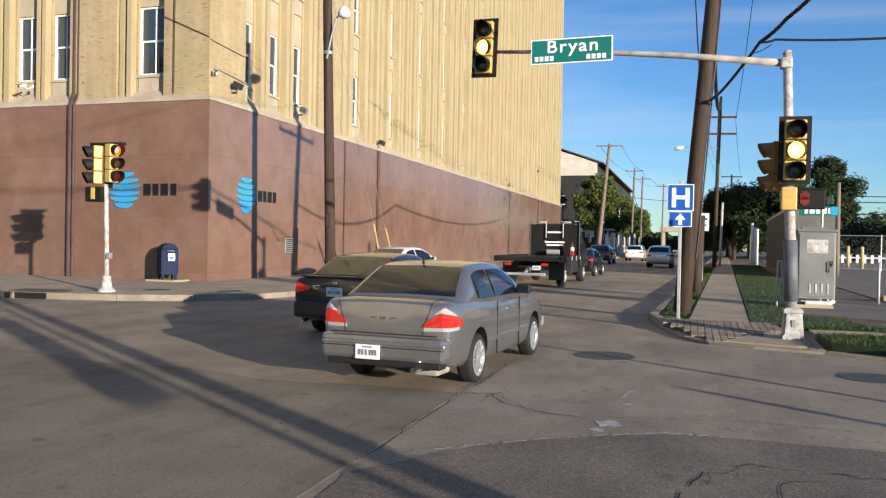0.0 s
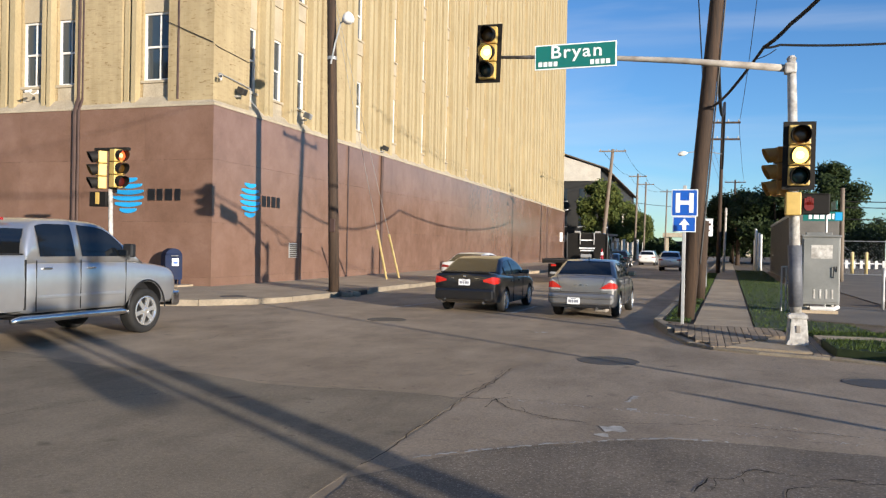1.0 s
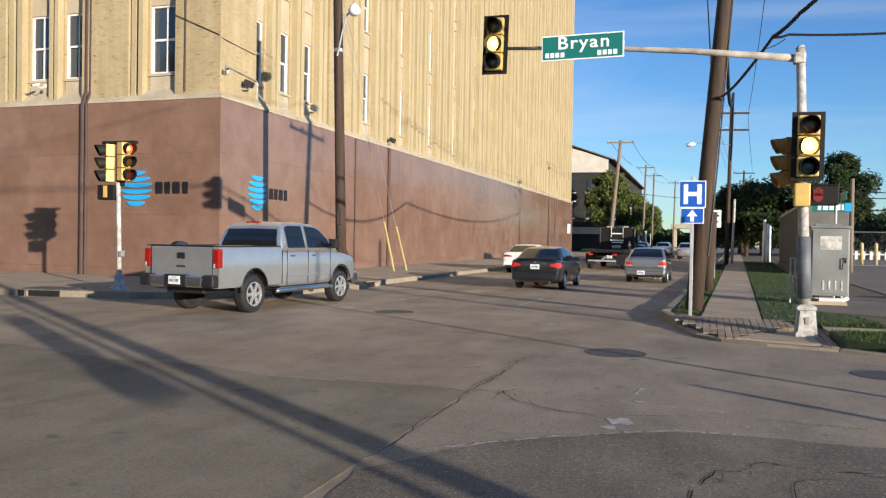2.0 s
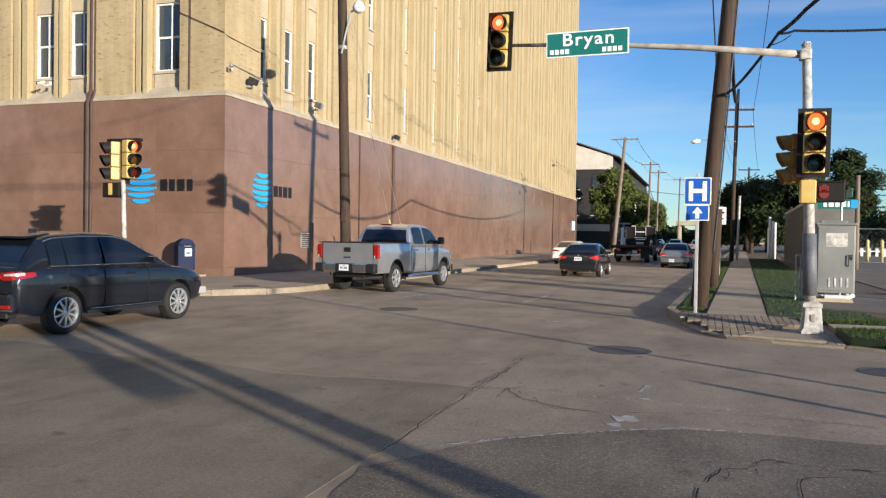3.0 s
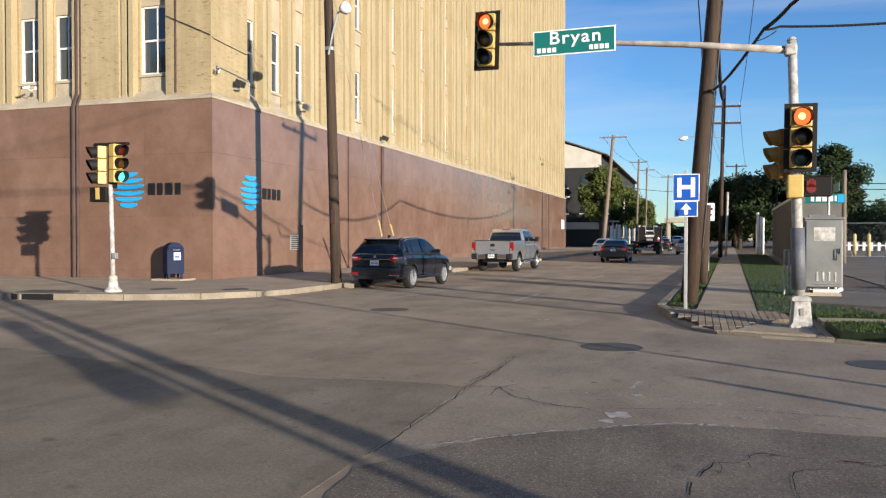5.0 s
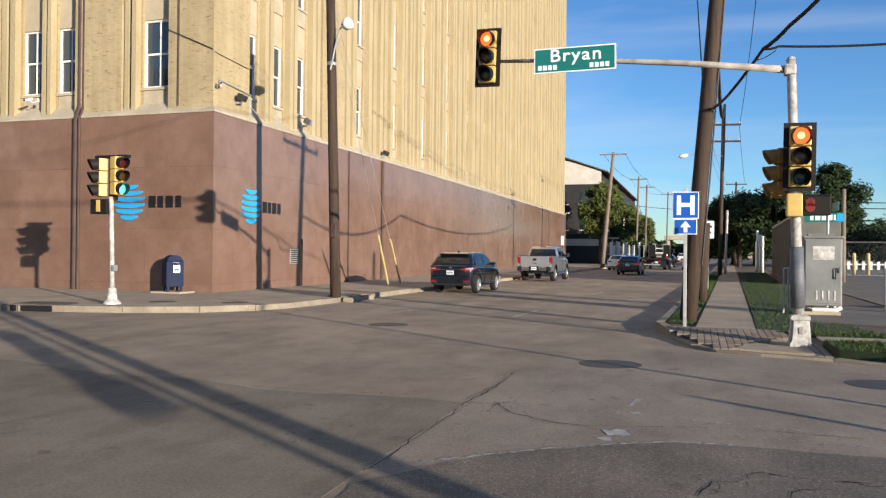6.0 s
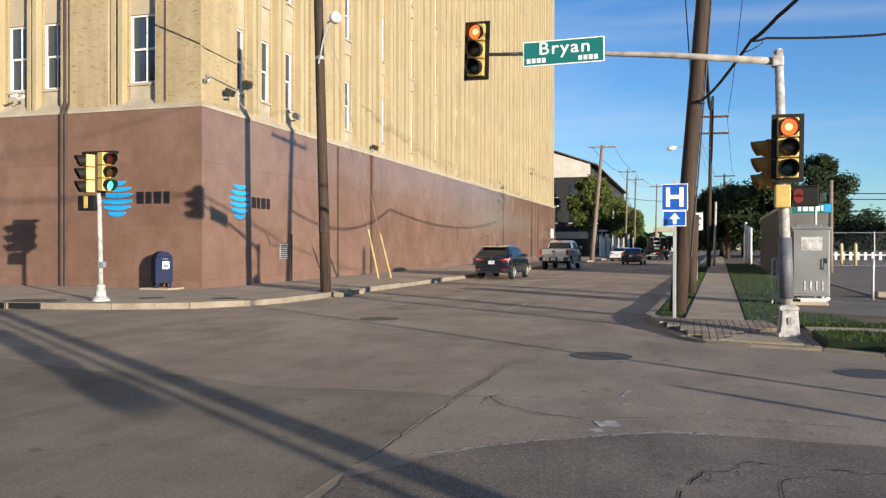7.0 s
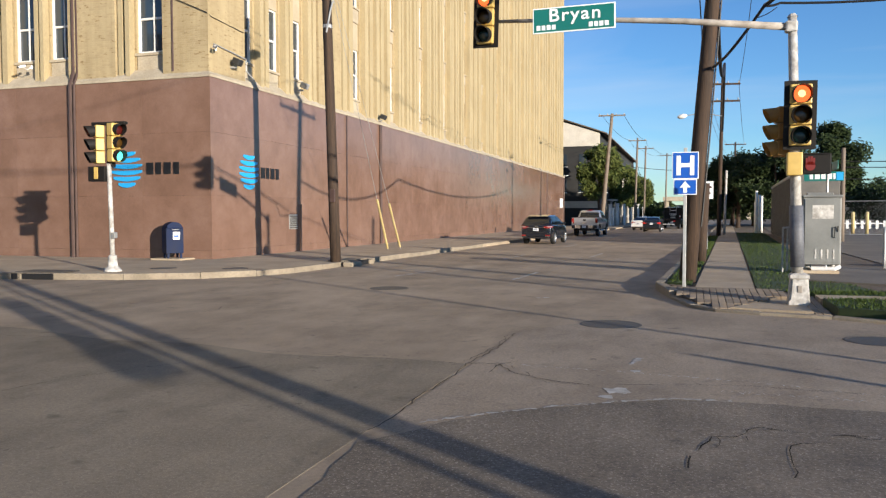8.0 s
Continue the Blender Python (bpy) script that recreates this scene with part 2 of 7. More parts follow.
SOIL = worn("bare_soil", [(0.10, 0.07, 0.045), (0.16, 0.12, 0.08)], (0.9, 1.0), 20, 1.5, 0.02)
GRASS = object_tint(worn("grass", [(0.020, 0.036, 0.008), (0.045, 0.066, 0.015)], (0.7, 0.9), 14, 1.2, 0.01), 0.1)


def leaf_material(name, lo, hi):
    m = principled(name, lo, 0.7, spec=0.25)
    n, l = m.node_tree.nodes, m.node_tree.links
    g = n.new("ShaderNodeNewGeometry")
    c = ramp(m, g.outputs["Random Per Island"], [(0, lo), (1, hi)])
    set_in(m, "Base Color", c)
    return m


LEAF = leaf_material("tree_leaves", (0.030, 0.050, 0.010), (0.110, 0.125, 0.028))
LEAF_DARK = leaf_material("dark_tree_leaves", (0.010, 0.020, 0.006), (0.036, 0.055, 0.014))
BLADE = leaf_material("grass_blades", (0.016, 0.036, 0.006), (0.075, 0.110, 0.018))
PAINT_SILVER = car_paint("silver_grey_paint", (0.27, 0.265, 0.265), 0.72, 0.29)
PAINT_BRIGHT = car_paint("bright_silver_paint", (0.56, 0.57, 0.585), 0.78, 0.30)
PAINT_BLACK = car_paint("black_paint", (0.010, 0.010, 0.011), 0.2, 0.3)
PAINT_NAVY = car_paint("dark_blue_grey_paint", (0.014, 0.018, 0.028), 0.5, 0.22)
PAINT_WHITE = car_paint("white_paint_gloss", (0.72, 0.72, 0.70), 0.0, 0.35)
CAR_GLASS = principled("tinted_car_glass", (0.006, 0.008, 0.011), 0.08, 0.0, 0.0, spec=0.8)
TYRE = worn("tyre_rubber", [(0.007, 0.007, 0.007), (0.016, 0.015, 0.014)], (0.75, 0.9), 40, 5, 0.002, space="Object", grain_amount=0.3)
ALLOY = principled("alloy_rim", (0.60, 0.60, 0.59), 0.26, 0.75)
CHROME = principled("chrome", (0.75, 0.75, 0.74), 0.12, 1.0)
RED_LENS = principled("red_tail_lens", (0.26, 0.008, 0.006), 0.12, 0.0, 0.8)
RED_LIT = principled("lit_red_lens", (0.36, 0.014, 0.010), 0.2, 0.0, 0.6, emit=(1.0, 0.04, 0.02), strength=0.10)
CLEAR_LENS = principled("clear_lens", (0.36, 0.345, 0.33), 0.12, 0.0, 0.6)
PLATE = principled("plate_white", (0.70, 0.71, 0.72), 0.45)
DARK_PLASTIC = worn("grey_black_plastic", [(0.015, 0.015, 0.016), (0.026, 0.026, 0.027)], (0.5, 0.7), 30, 3, 0.001, space="Object", grain_amount=0.3)
PLATE_INK = principled("plate_ink", (0.16, 0.17, 0.21), 0.5)



# ---- building helpers ----
def mesh_of(name, bm, material, smooth=False):
    me = bpy.data.meshes.new(name)
    bm.to_mesh(me)
    bm.free()
    if smooth:
        for p in me.polygons:
            p.use_smooth = True
    for mat in (material if isinstance(material, (list, tuple)) else [material]):
        me.materials.append(mat)
    return me


def part(name, bm, material, parent=None, label="", smooth=False, m=None):
    """One mesh object, under a thing or a part where one is given."""
    ob = new(name, mesh_of(name, bm, material, smooth))
    ob.parent = parent
    if m is not None:
        ob.matrix_basis = m
    if label:
        tagged(ob, label)
    return ob


def thing(name, label, category, group="", m=None, kind=""):
    ob = new(name)
    ob.empty_display_size = 0.2
    if m is not None:
        ob.matrix_basis = m
    return tagged(ob, label, category, group, kind)


def bm_box(x0, y0, z0, x1, y1, z1, bevel=0.0, bm=None):
    bm = bm or bmesh.new()
    vs = [bm.verts.new((x, y, z)) for z in (z0, z1) for x, y in ((x0, y0), (x1, y0), (x1, y1), (x0, y1))]
    fs = [bm.faces.new([vs[i] for i in q]) for q in ((3, 2, 1, 0), (4, 5, 6, 7), (0, 1, 5, 4), (1, 2, 6, 5), (2, 3, 7, 6), (3, 0, 4, 7))]
    if bevel:
        edges = {e for f in fs for e in f.edges}
        bmesh.ops.bevel(bm, geom=list(edges), offset=bevel, segments=2, affect="EDGES", profile=0.5)
    return bm


def bm_tube(points, radii, segs=10, bm=None, caps=True):
    """A tube along points, each with its radius."""
    bm = bm or bmesh.new()
    pts = [Vector(p) for p in points]
    if isinstance(radii, (int, float)):
        radii = [radii] * len(pts)
    rings = []
    for i, p in enumerate(pts):
        d = (pts[min(i + 1, len(pts) - 1)] - pts[max(i - 1, 0)]).normalized()
        q = d.to_track_quat("Z", "Y")
        rings.append([bm.verts.new(p + q @ Vector((math.cos(a) * radii[i], math.sin(a) * radii[i], 0)))
                      for a in (2 * math.pi * k / segs for k in range(segs))])
    for a, b in zip(rings, rings[1:]):
        for k in range(segs):
            bm.faces.new((a[k], a[(k + 1) % segs], b[(k + 1) % segs], b[k]))
    if caps:
        bm.faces.new(rings[0][::-1])
        bm.faces.new(rings[-1])
    return bm


def bm_prism(outline, z0, z1, bm=None, bevel=0.0):
    """An upright prism over a plan outline, counter-clockwise."""
    bm = bm or bmesh.new()
    lo = [bm.verts.new((x, y, z0)) for x, y in outline]
    hi = [bm.verts.new((x, y, z1)) for x, y in outline]
    n = len(outline)
    top = bm.faces.new(hi)
    bm.faces.new(lo[::-1])
    for i in range(n):
        bm.faces.new((lo[i], lo[(i + 1) % n], hi[(i + 1) % n], hi[i]))
    if bevel:
        bmesh.ops.bevel(bm, geom=list(top.edges), offset=bevel, segments=2, affect="EDGES", profile=0.5)
    return bm


def bm_turn(profile, segs=20, bm=None, caps=True):
    """A turned body about z from (radius, z) pairs."""
    bm = bm or bmesh.new()
    rings = [[bm.verts.new((r * math.cos(2 * math.pi * k / segs), r * math.sin(2 * math.pi * k / segs), z)) for k in range(segs)] for r, z in profile]
    for a, b in zip(rings, rings[1:]):
        for k in range(segs):
            bm.faces.new((a[k], a[(k + 1) % segs], b[(k + 1) % segs], b[k]))
    if caps:
        bm.faces.new(rings[0][::-1])
        bm.faces.new(rings[-1])
    return bm


def moved(bm, m):
    bmesh.ops.transform(bm, matrix=m, verts=bm.verts)
    return bm


def bm_strip(points, width, z, bm=None, seed=0, jitter=0.0, step=0.12, gaps=0.0):
    """A thin uneven band lying on the ground along points."""
    bm = bm or bmesh.new()
    rnd = random.Random(seed)
    pts = []
    for (x0, y0), (x1, y1) in zip(points, points[1:]):
        n = max(1, int(math.hypot(x1 - x0, y1 - y0) / step)) if jitter else 1
        pts += [(x0 + (x1 - x0) * i / n, y0 + (y1 - y0) * i / n) for i in range(n)]
    pts.append(points[-1])
    row = []
    for i, (x, y) in enumerate(pts):
        a, b = pts[max(i - 1, 0)], pts[min(i + 1, len(pts) - 1)]
        dx, dy = b[0] - a[0], b[1] - a[1]
        L = math.hypot(dx, dy) or 1
        w = width * (1 + (rnd.uniform(-0.6, 0.6) if jitter else 0)) / 2
        j = rnd.uniform(-jitter, jitter)
        nx, ny = -dy / L, dx / L
        row.append((bm.verts.new((x + nx * (w + j), y + ny * (w + j), z)), bm.verts.new((x + nx * (j - w), y + ny * (j - w), z))))
    for (a, b), (c, d) in zip(row, row[1:]):
        if rnd.random() >= gaps:
            bm.faces.new((b, d, c, a))
    loose = [v for v in bm.verts if not v.link_faces]
    bmesh.ops.delete(bm, geom=loose, context="VERTS")
    return bm

# ---- ground, kerbs, walks ----
tagged(part("road", bm_box(-2500, -2500, -0.3, 2500, 2500, 0.0), ASPHALT), "worn grey asphalt road surface with old stains", "road", kind="structure")

BLOCK_WEST = [(-140, 13.6), (-40, 14.5), (-15.8, 15.15), (-13.2, 15.75), (-11.6, 16.6), (-10.7, 17.7), (-10.3, 19.0), (-10.2, 20.5)]
BLOCK_EAST = [(-0.62, 20.0), (-0.74, 17.0), (-0.42, 15.3), (-0.04, 13.85), (0.35, 13.35), (1.0, 13.08), (1.99, 12.85), (2.75, 12.5), (8.0, 10.6), (60, -6)]


def offset_line(line, d):
    """The line moved d to its left."""
    out = []
    for i, (x, y) in enumerate(line):
        a, b = line[max(i - 1, 0)], line[min(i + 1, len(line) - 1)]
        L = math.hypot(b[0] - a[0], b[1] - a[1])
        out.append((x - (b[1] - a[1]) / L * d, y + (b[0] - a[0]) / L * d))
    return out


def kerb_run(line, side, name):
    """Kerb stones one by one along a line, with open joints between them."""
    holder = tagged(new(name), "pale worn concrete kerb along the road", "kerb", kind="structure")
    rnd = random.Random(len(line))
    inner = offset_line(line, side)
    for (a, b), (c, d) in zip(zip(line, line[1:]), zip(inner, inner[1:])):
        L = math.hypot(b[0] - a[0], b[1] - a[1])
        n = max(1, round(L / 3.0)) if L < 90 else 1
        for i in range(n):
            f, g = (i + 0.004) / n, (i + 0.996) / n
            q = [(p0[0] + (p1[0] - p0[0]) * k, p0[1] + (p1[1] - p0[1]) * k) for p0, p1, k in ((a, b, f), (a, b, g), (c, d, g), (c, d, f))]
            if side < 0:
                q = q[::-1]
            top = (0.155 if b[1] > 15.2 or a[0] > 2.7 or a[0] < -5 else 0.05) + rnd.uniform(-0.012, 0.012)
            part("kerb_stone", bm_prism(q, -0.1, top, bevel=0.02), KERB, holder)
    return holder


kerb_run(BLOCK_WEST + [(-10.1, 24.5), (-9.1, 60), (-7.6, 100), (-1.0, 260)], 0.18, "kerb_west")
kerb_run([(9.4, 260), (2.7, 100), (1.05, 60)] + BLOCK_EAST, 0.18, "kerb_east")
west_in = offset_line(BLOCK_WEST, 0.18)
tagged(part("pavement_west", bm_prism(west_in + [(-1.2, 260), (-140, 260)], -0.1, 0.14), CONCRETE), "tan concrete pavement round the corner building", "pavement", kind="structure")
east_in = offset_line(BLOCK_EAST, 0.18)
tagged(part("ground_east", bm_prism([(9.6, 260)] + east_in[:2] + [(-0.38, 16.5), (-0.30, 15.88), (1.2, 15.88), (1.75, 15.5), (2.06, 14.9), (2.12, 14.3), (2.26, 13.1), (2.80, 12.9)] + east_in[8:] + [(60, 260)], -0.1, 0.13), SOIL), "bare soil under the grass of the verge", "ground", kind="structure")

# the walk beside the street, slab by slab
walk_east = tagged(new("pavement_east"), "narrow grey concrete walk between strips of grass", "pavement", kind="structure")
slab_y = 15.9
k = 0
while slab_y < 130:
    step = 1.5
    def edge(y, off):
        return 0.05 + (y - 16.0) * 0.042 + off
    q = [(edge(slab_y, 0), slab_y), (edge(slab_y, 1.08), slab_y - 0.02), (edge(slab_y + step, 1.08), slab_y + step - 0.027), (edge(slab_y + step, 0), slab_y + step - 0.007)]
    part("slab", bm_prism(q, 0.05, 0.162 + 0.0015 * math.sin(k * 2.3)), CONCRETE, walk_east)
    slab_y += step
    k += 1

# brick ramp at the corner
ramp_holder = tagged(new("corner_ramp"), "brown brick pavers and concrete at the corner ramp", "pavement", kind="structure")
part("ramp_bed", bm_prism([(-0.40, 15.9), (-0.26, 15.3), (0.12, 13.95), (0.5, 13.5), (1.1, 13.24), (2.0, 13.0), (2.62, 12.8), (2.3, 14.3), (2.05, 15.0), (1.78, 15.52), (1.2, 15.9), (-0.3, 15.9)], -0.05, 0.03), JOINT, ramp_holder)
paver_mesh = mesh_of("paver", bm_box(-0.0535, -0.243, -0.03, 0.0535, 0.243, 0.03, 0.005), PAVER)
PAVED = [(-0.50, 15.90), (-0.22, 15.0), (0.12, 13.95), (0.50, 13.45), (0.92, 14.15), (1.60, 15.15), (1.72, 15.5), (1.2, 15.9)]
bm = bmesh.new()
low = [bm.verts.new((x, y, -0.05)) for x, y in PAVED]
high = [bm.verts.new((x, y, 0.048 + max(0, y - 13.4) * 0.045)) for x, y in PAVED]
bm.faces.new(high)
for k in range(len(PAVED)):
    bm.faces.new((low[k], low[(k + 1) % len(PAVED)], high[(k + 1) % len(PAVED)], high[k]))
bmesh.ops.recalc_face_normals(bm, faces=bm.faces)
part("paver_bed", bm, JOINT, ramp_holder)
paved_rows = [(-0.7 + i * 0.118, 15.63 - j * 0.495) for i in range(22) for j in range(5)] + [(1.845 + 0.118 * i, 13.3 + 0.495 * j) for i in range(2) for j in range(4)]
for x, y in paved_rows:
    poly, ok = PAVED, False
    for (x0, y0), (x1, y1) in zip(poly, poly[1:] + poly[:1]):
        if (y0 > y) != (y1 > y) and x < (x1 - x0) * (y - y0) / (y1 - y0) + x0:
            ok = not ok
    if not ok and x < 1.84:
        continue
    pv = new("paver", paver_mesh)
    pv.parent = ramp_holder
    pv.matrix_basis = pose(x, y, 0.03 + max(0, y - 13.4) * 0.045 + random.uniform(0, 0.004), 2.4, 0, random.uniform(-1.0, 1.0))
part("landing", bm_prism([(0.58, 13.42), (1.1, 13.28), (1.78, 13.12), (1.78, 14.9), (1.62, 15.15), (0.94, 14.15)], -0.02, 0.076), CONCRETE, ramp_holder)
tagged(part("cross_path", bm_prism([(2.04, 14.97), (2.04, 14.33), (2.9, 14.46), (16, 11.24), (16, 11.96), (3.0, 15.03)], 0.0, 0.165), CONCRETE), "narrow concrete path between two strips of grass", "pavement", kind="structure")


def lawn(outline, name, label):
    tagged(part(name, bm_prism(outline, 0.0, 0.168), GRASS), label, "grass", kind="stuff")


def inside(x, y, poly):
    hit = False
    for (x0, y0), (x1, y1) in zip(poly, poly[1:] + poly[:1]):
        if (y0 > y) != (y1 > y) and x < (x1 - x0) * (y - y0) / (y1 - y0) + x0:
            hit = not hit
    return hit


def blades(poly, count, name, label, seed, h=0.04):
    rnd = random.Random(seed)
    xs, ys = [p[0] for p in poly], [p[1] for p in poly]
    verts, faces = [], []
    while len(faces) < count:
        x, y = rnd.uniform(min(xs), max(xs)), rnd.uniform(min(ys), max(ys))
        if not inside(x, y, poly):
            continue
        a, r, hh = rnd.uniform(0, 6.28), rnd.uniform(0.005, 0.012), h * rnd.uniform(0.5, 1.6)
        dx, dy = math.cos(a) * r, math.sin(a) * r
        i = len(verts)
        verts += [(x - dx, y - dy, 0.16), (x + dx, y + dy, 0.16), (x + rnd.uniform(-0.05, 0.05), y + rnd.uniform(-0.05, 0.05), 0.165 + hh)]
        faces.append((i, i + 1, i + 2))
    me = bpy.data.meshes.new(name)
    me.from_pydata(verts, [], faces)
    me.materials.append(BLADE)
    tagged(new(name, me), label, "grass", kind="stuff")


VERGE = [(-0.5, 16.9), (-0.02, 16.65), (0.42, 26), (1.6, 54), (1.04, 54), (-0.12, 26)]
LAWN_FAR = [(1.17, 16.0), (2.1, 15.1), (3.2, 16.0), (3.0, 17.5), (2.25, 18.1), (2.85, 23.6), (3.5, 30), (5.2, 64), (3.2, 64), (1.52, 24)]
LAWN_MID = [(1.75, 15.52), (2.05, 15.0), (3.0, 15.06), (16, 12.0), (16, 14.5), (6, 16.2), (3.2, 15.9)]
LAWN_NEAR = [(2.07, 14.30), (2.10, 13.03), (2.75, 12.72), (8.0, 10.85), (16, 8.3), (16, 11.2), (2.9, 14.44)]
for nm, poly, cnt, lab in (("verge_grass", VERGE, 12000, "patchy green grass between kerb and walk"), ("lawn_grass", LAWN_FAR, 16000, "mown green grass beside the walk"),
                           ("corner_grass", LAWN_MID, 30000, "thick green grass round the control cabinet"), ("kerbside_grass", LAWN_NEAR, 30000, "bright green grass strip along the kerb")):
    lawn(poly, nm, lab)
    blades(poly, cnt, nm + "_blades", lab, cnt)
tagged(part("parking_lot", bm_prism([(5.2, 22), (60, 8), (60, 120), (9, 120), (5.6, 60)], 0.0, 0.15), LOT), "dusty tan concrete parking lot", "parking lot", kind="structure")
tagged(part("cabinet_apron", bm_prism([(2.3, 18.2), (5.2, 16.8), (14, 14.6), (14, 19), (6, 22.5), (2.9, 23.5)], 0.0, 0.176), LOT), "grey concrete apron beside the control cabinet", "pavement", kind="structure")

# ---- the corner building ----
WX, WY, BASE_TOP, ROOF_Z = -14.87, 21.93, 6.04, 37.0
FAR_Y, FAR_X = 95.6, -62.0
building = thing("corner_building", "tall buff brick building with a brown granite base", "building")
building.matrix_basis = pose(WX, WY, 0.14)


def b_part(name, bm, mat, parent=None, label=""):
    """A part given in world plan units."""
    return part(name, moved(bm, Matrix.Translation((-WX, -WY, -0.14))), mat, parent or building, label)


b_part("core", bm_box(FAR_X, WY + 0.7, 0.14, WX - 0.7, FAR_Y, ROOF_Z), BRICK)
b_part("roof", bm_box(FAR_X, WY + 0.1, ROOF_Z, WX - 0.1, FAR_Y, ROOF_Z + 0.5), STONE)

# granite base: a backing wall with polished panels hung on it
base = b_part("granite_base", bm_box(FAR_X, WY + 0.06, 0.14, WX - 0.06, FAR_Y, BASE_TOP - 0.02), JOINT, label="brown granite panels with fine dark joints")
courses = [(0.14, 0.42), (0.42, 2.22), (2.22, 4.28), (4.28, BASE_TOP)]
east_cuts = [WY, 24.9, 27.85, 31.5, 34.0, 37.6, 41.0, 44.6, 48.2, 52, 56, 60, 64, 68, 72, 76.5, 80, 83.2, 87, 91, FAR_Y]
north_cuts = [WX, -17.5, -20.2, -22.8, -25.4, -28, -32, -36, -40, -46, -52, FAR_X]
for z0, z1 in courses:
    for a, b in zip(east_cuts, east_cuts[1:]):
        d = random.uniform(0, 0.003)
        b_part("panel", bm_box(WX - 0.06, a + 0.002, z0 + 0.002, WX + d, b - 0.002, z1 - 0.002), GRANITE, base)
    for a, b in zip(north_cuts, north_cuts[1:]):
        d = random.uniform(0, 0.003)
        b_part("panel", bm_box(b + 0.002, WY - d, z0 + 0.002, a - 0.002 - (0.061 if a == WX else 0), WY + 0.06, z1 - 0.002), GRANITE, base)

# stone ledge that slopes back from the granite to the brick
bm = bmesh.new()
prof = [(0.03, BASE_TOP), (0.03, BASE_TOP + 0.07), (-0.34, BASE_TOP + 0.42), (-0.6, BASE_TOP + 0.42), (-0.6, BASE_TOP)]
ring = []
for o, z in prof:
    ring.append([bm.verts.new(p) for p in ((FAR_X, WY - o, z), (WX + o, WY - o, z), (WX + o, FAR_Y, z))])
for a, b in zip(ring, ring[1:]):
    for k in range(2):
        bm.faces.new((a[k], a[k + 1], b[k + 1], b[k]))
b_part("stone_ledge", bm, STONE, label="pale sloping limestone ledge")

SILLS = [7.02 + 4.3 * k for k in range(7)]
WIN_H = 2.32
PIER, RECESS = -0.10, -0.42      # how far behind the granite the pier faces and the bays lie


def column(bm_wall, face, s0, s1, kind):
    """One upright strip of a facade between s0 and s1 along it; windows are made as parts."""
    def box(bm, a, b, z0, z1, front, back):
        if face == "east":
            return bm_box(WX + back, a, z0, WX + front, b, z1, bm=bm)
        return bm_box(-b, WY - front, z0, -a, WY - back, z1, bm=bm)
    z0 = BASE_TOP + 0.1
    if kind == "pier":
        box(bm_wall, s0, s1, z0, ROOF_Z, PIER, -0.75)
    elif kind == "ribs":
        box(bm_wall, s0, s1, z0, ROOF_Z, RECESS + 0.06, -0.75)
        n = max(2, round((s1 - s0) / 0.66))
        w = (s1 - s0) / n
        for i in range(n):
            c = s0 + (i + 0.5) * w
            b_part("rib", box(None, c - w * 0.27, c + w * 0.27, z0, ROOF_Z, PIER - 0.05 * (i % 2), RECESS), RIB_BRICK)
    else:
        zs = [z0] + [z for s in SILLS for z in (s, s + WIN_H)] + [ROOF_Z]
        for a, b in zip(zs[::2], zs[1::2]):
            b_part("spandrel", box(None, s0, s1, a, b, RECESS, -0.75), STUCCO)
        for s in SILLS[:7]:
            c, h = (s0 + s1) / 2, WIN_H
            win = new("window")
            win.parent = building
            loc = Vector((WX + RECESS - 0.10, c, s)) if face == "east" else Vector((-c, WY - RECESS + 0.10, s))
            win.matrix_basis = Matrix.Translation(loc - Vector((WX, WY, 0.14))) @ (pose(0, 0, 0, 0, 0, 90) if face == "east" else Matrix())
            for nm, me in WIN_PARTS((s1 - s0)):
                p = new(nm, me)
                p.parent = win


win_cache = {}


def WIN_PARTS(w):
    """Sash window in its own space: across x, facing -y, on its sill at z 0."""
    w = round(w, 2)
    if w in win_cache:
        return win_cache[w]
    h, f = WIN_H, 0.07
    fr = bm_box(-w / 2, -0.05, 0, -w / 2 + f, 0.06, h)
    bm_box(w / 2 - f, -0.05, 0, w / 2, 0.06, h, bm=fr)
    bm_box(-w / 2 + f, -0.05, h - f, w / 2 - f, 0.06, h, bm=fr)
    bm_box(-w / 2 + f, -0.05, 0, w / 2 - f, 0.06, f, bm=fr)
    bm_box(-w / 2 + f, -0.03, h / 2 - 0.035, w / 2 - f, 0.03, h / 2 + 0.035, bm=fr)
    bm_box(-0.022, -0.028, f, 0.022, 0.02, h - f, bm=fr)
    lo = bm_box(-w / 2 + f, 0.03, f, w / 2 - f, 0.04, h / 2 - 0.035)
    up = bm_box(-w / 2 + f, 0.0, h / 2 + 0.035, w / 2 - f, 0.01, h - f)
    sill = bm_box(-w / 2 - 0.05, -0.20, -0.09, w / 2 + 0.05, 0.05, 0.0, 0.01)
    apron = bm_box(-w / 2 + 0.03, -0.155, -0.72, w / 2 - 0.03, -0.07, -0.10, 0.01)
    win_cache[w] = [("frame", mesh_of("frame", fr, WHITE)), ("pane", mesh_of("pane", lo, GLASS)), ("pane", mesh_of("pane", up, GLASS)),
                    ("sill", mesh_of("sill", sill, STONE)), ("apron", mesh_of("apron", apron, STONE))]
    return win_cache[w]


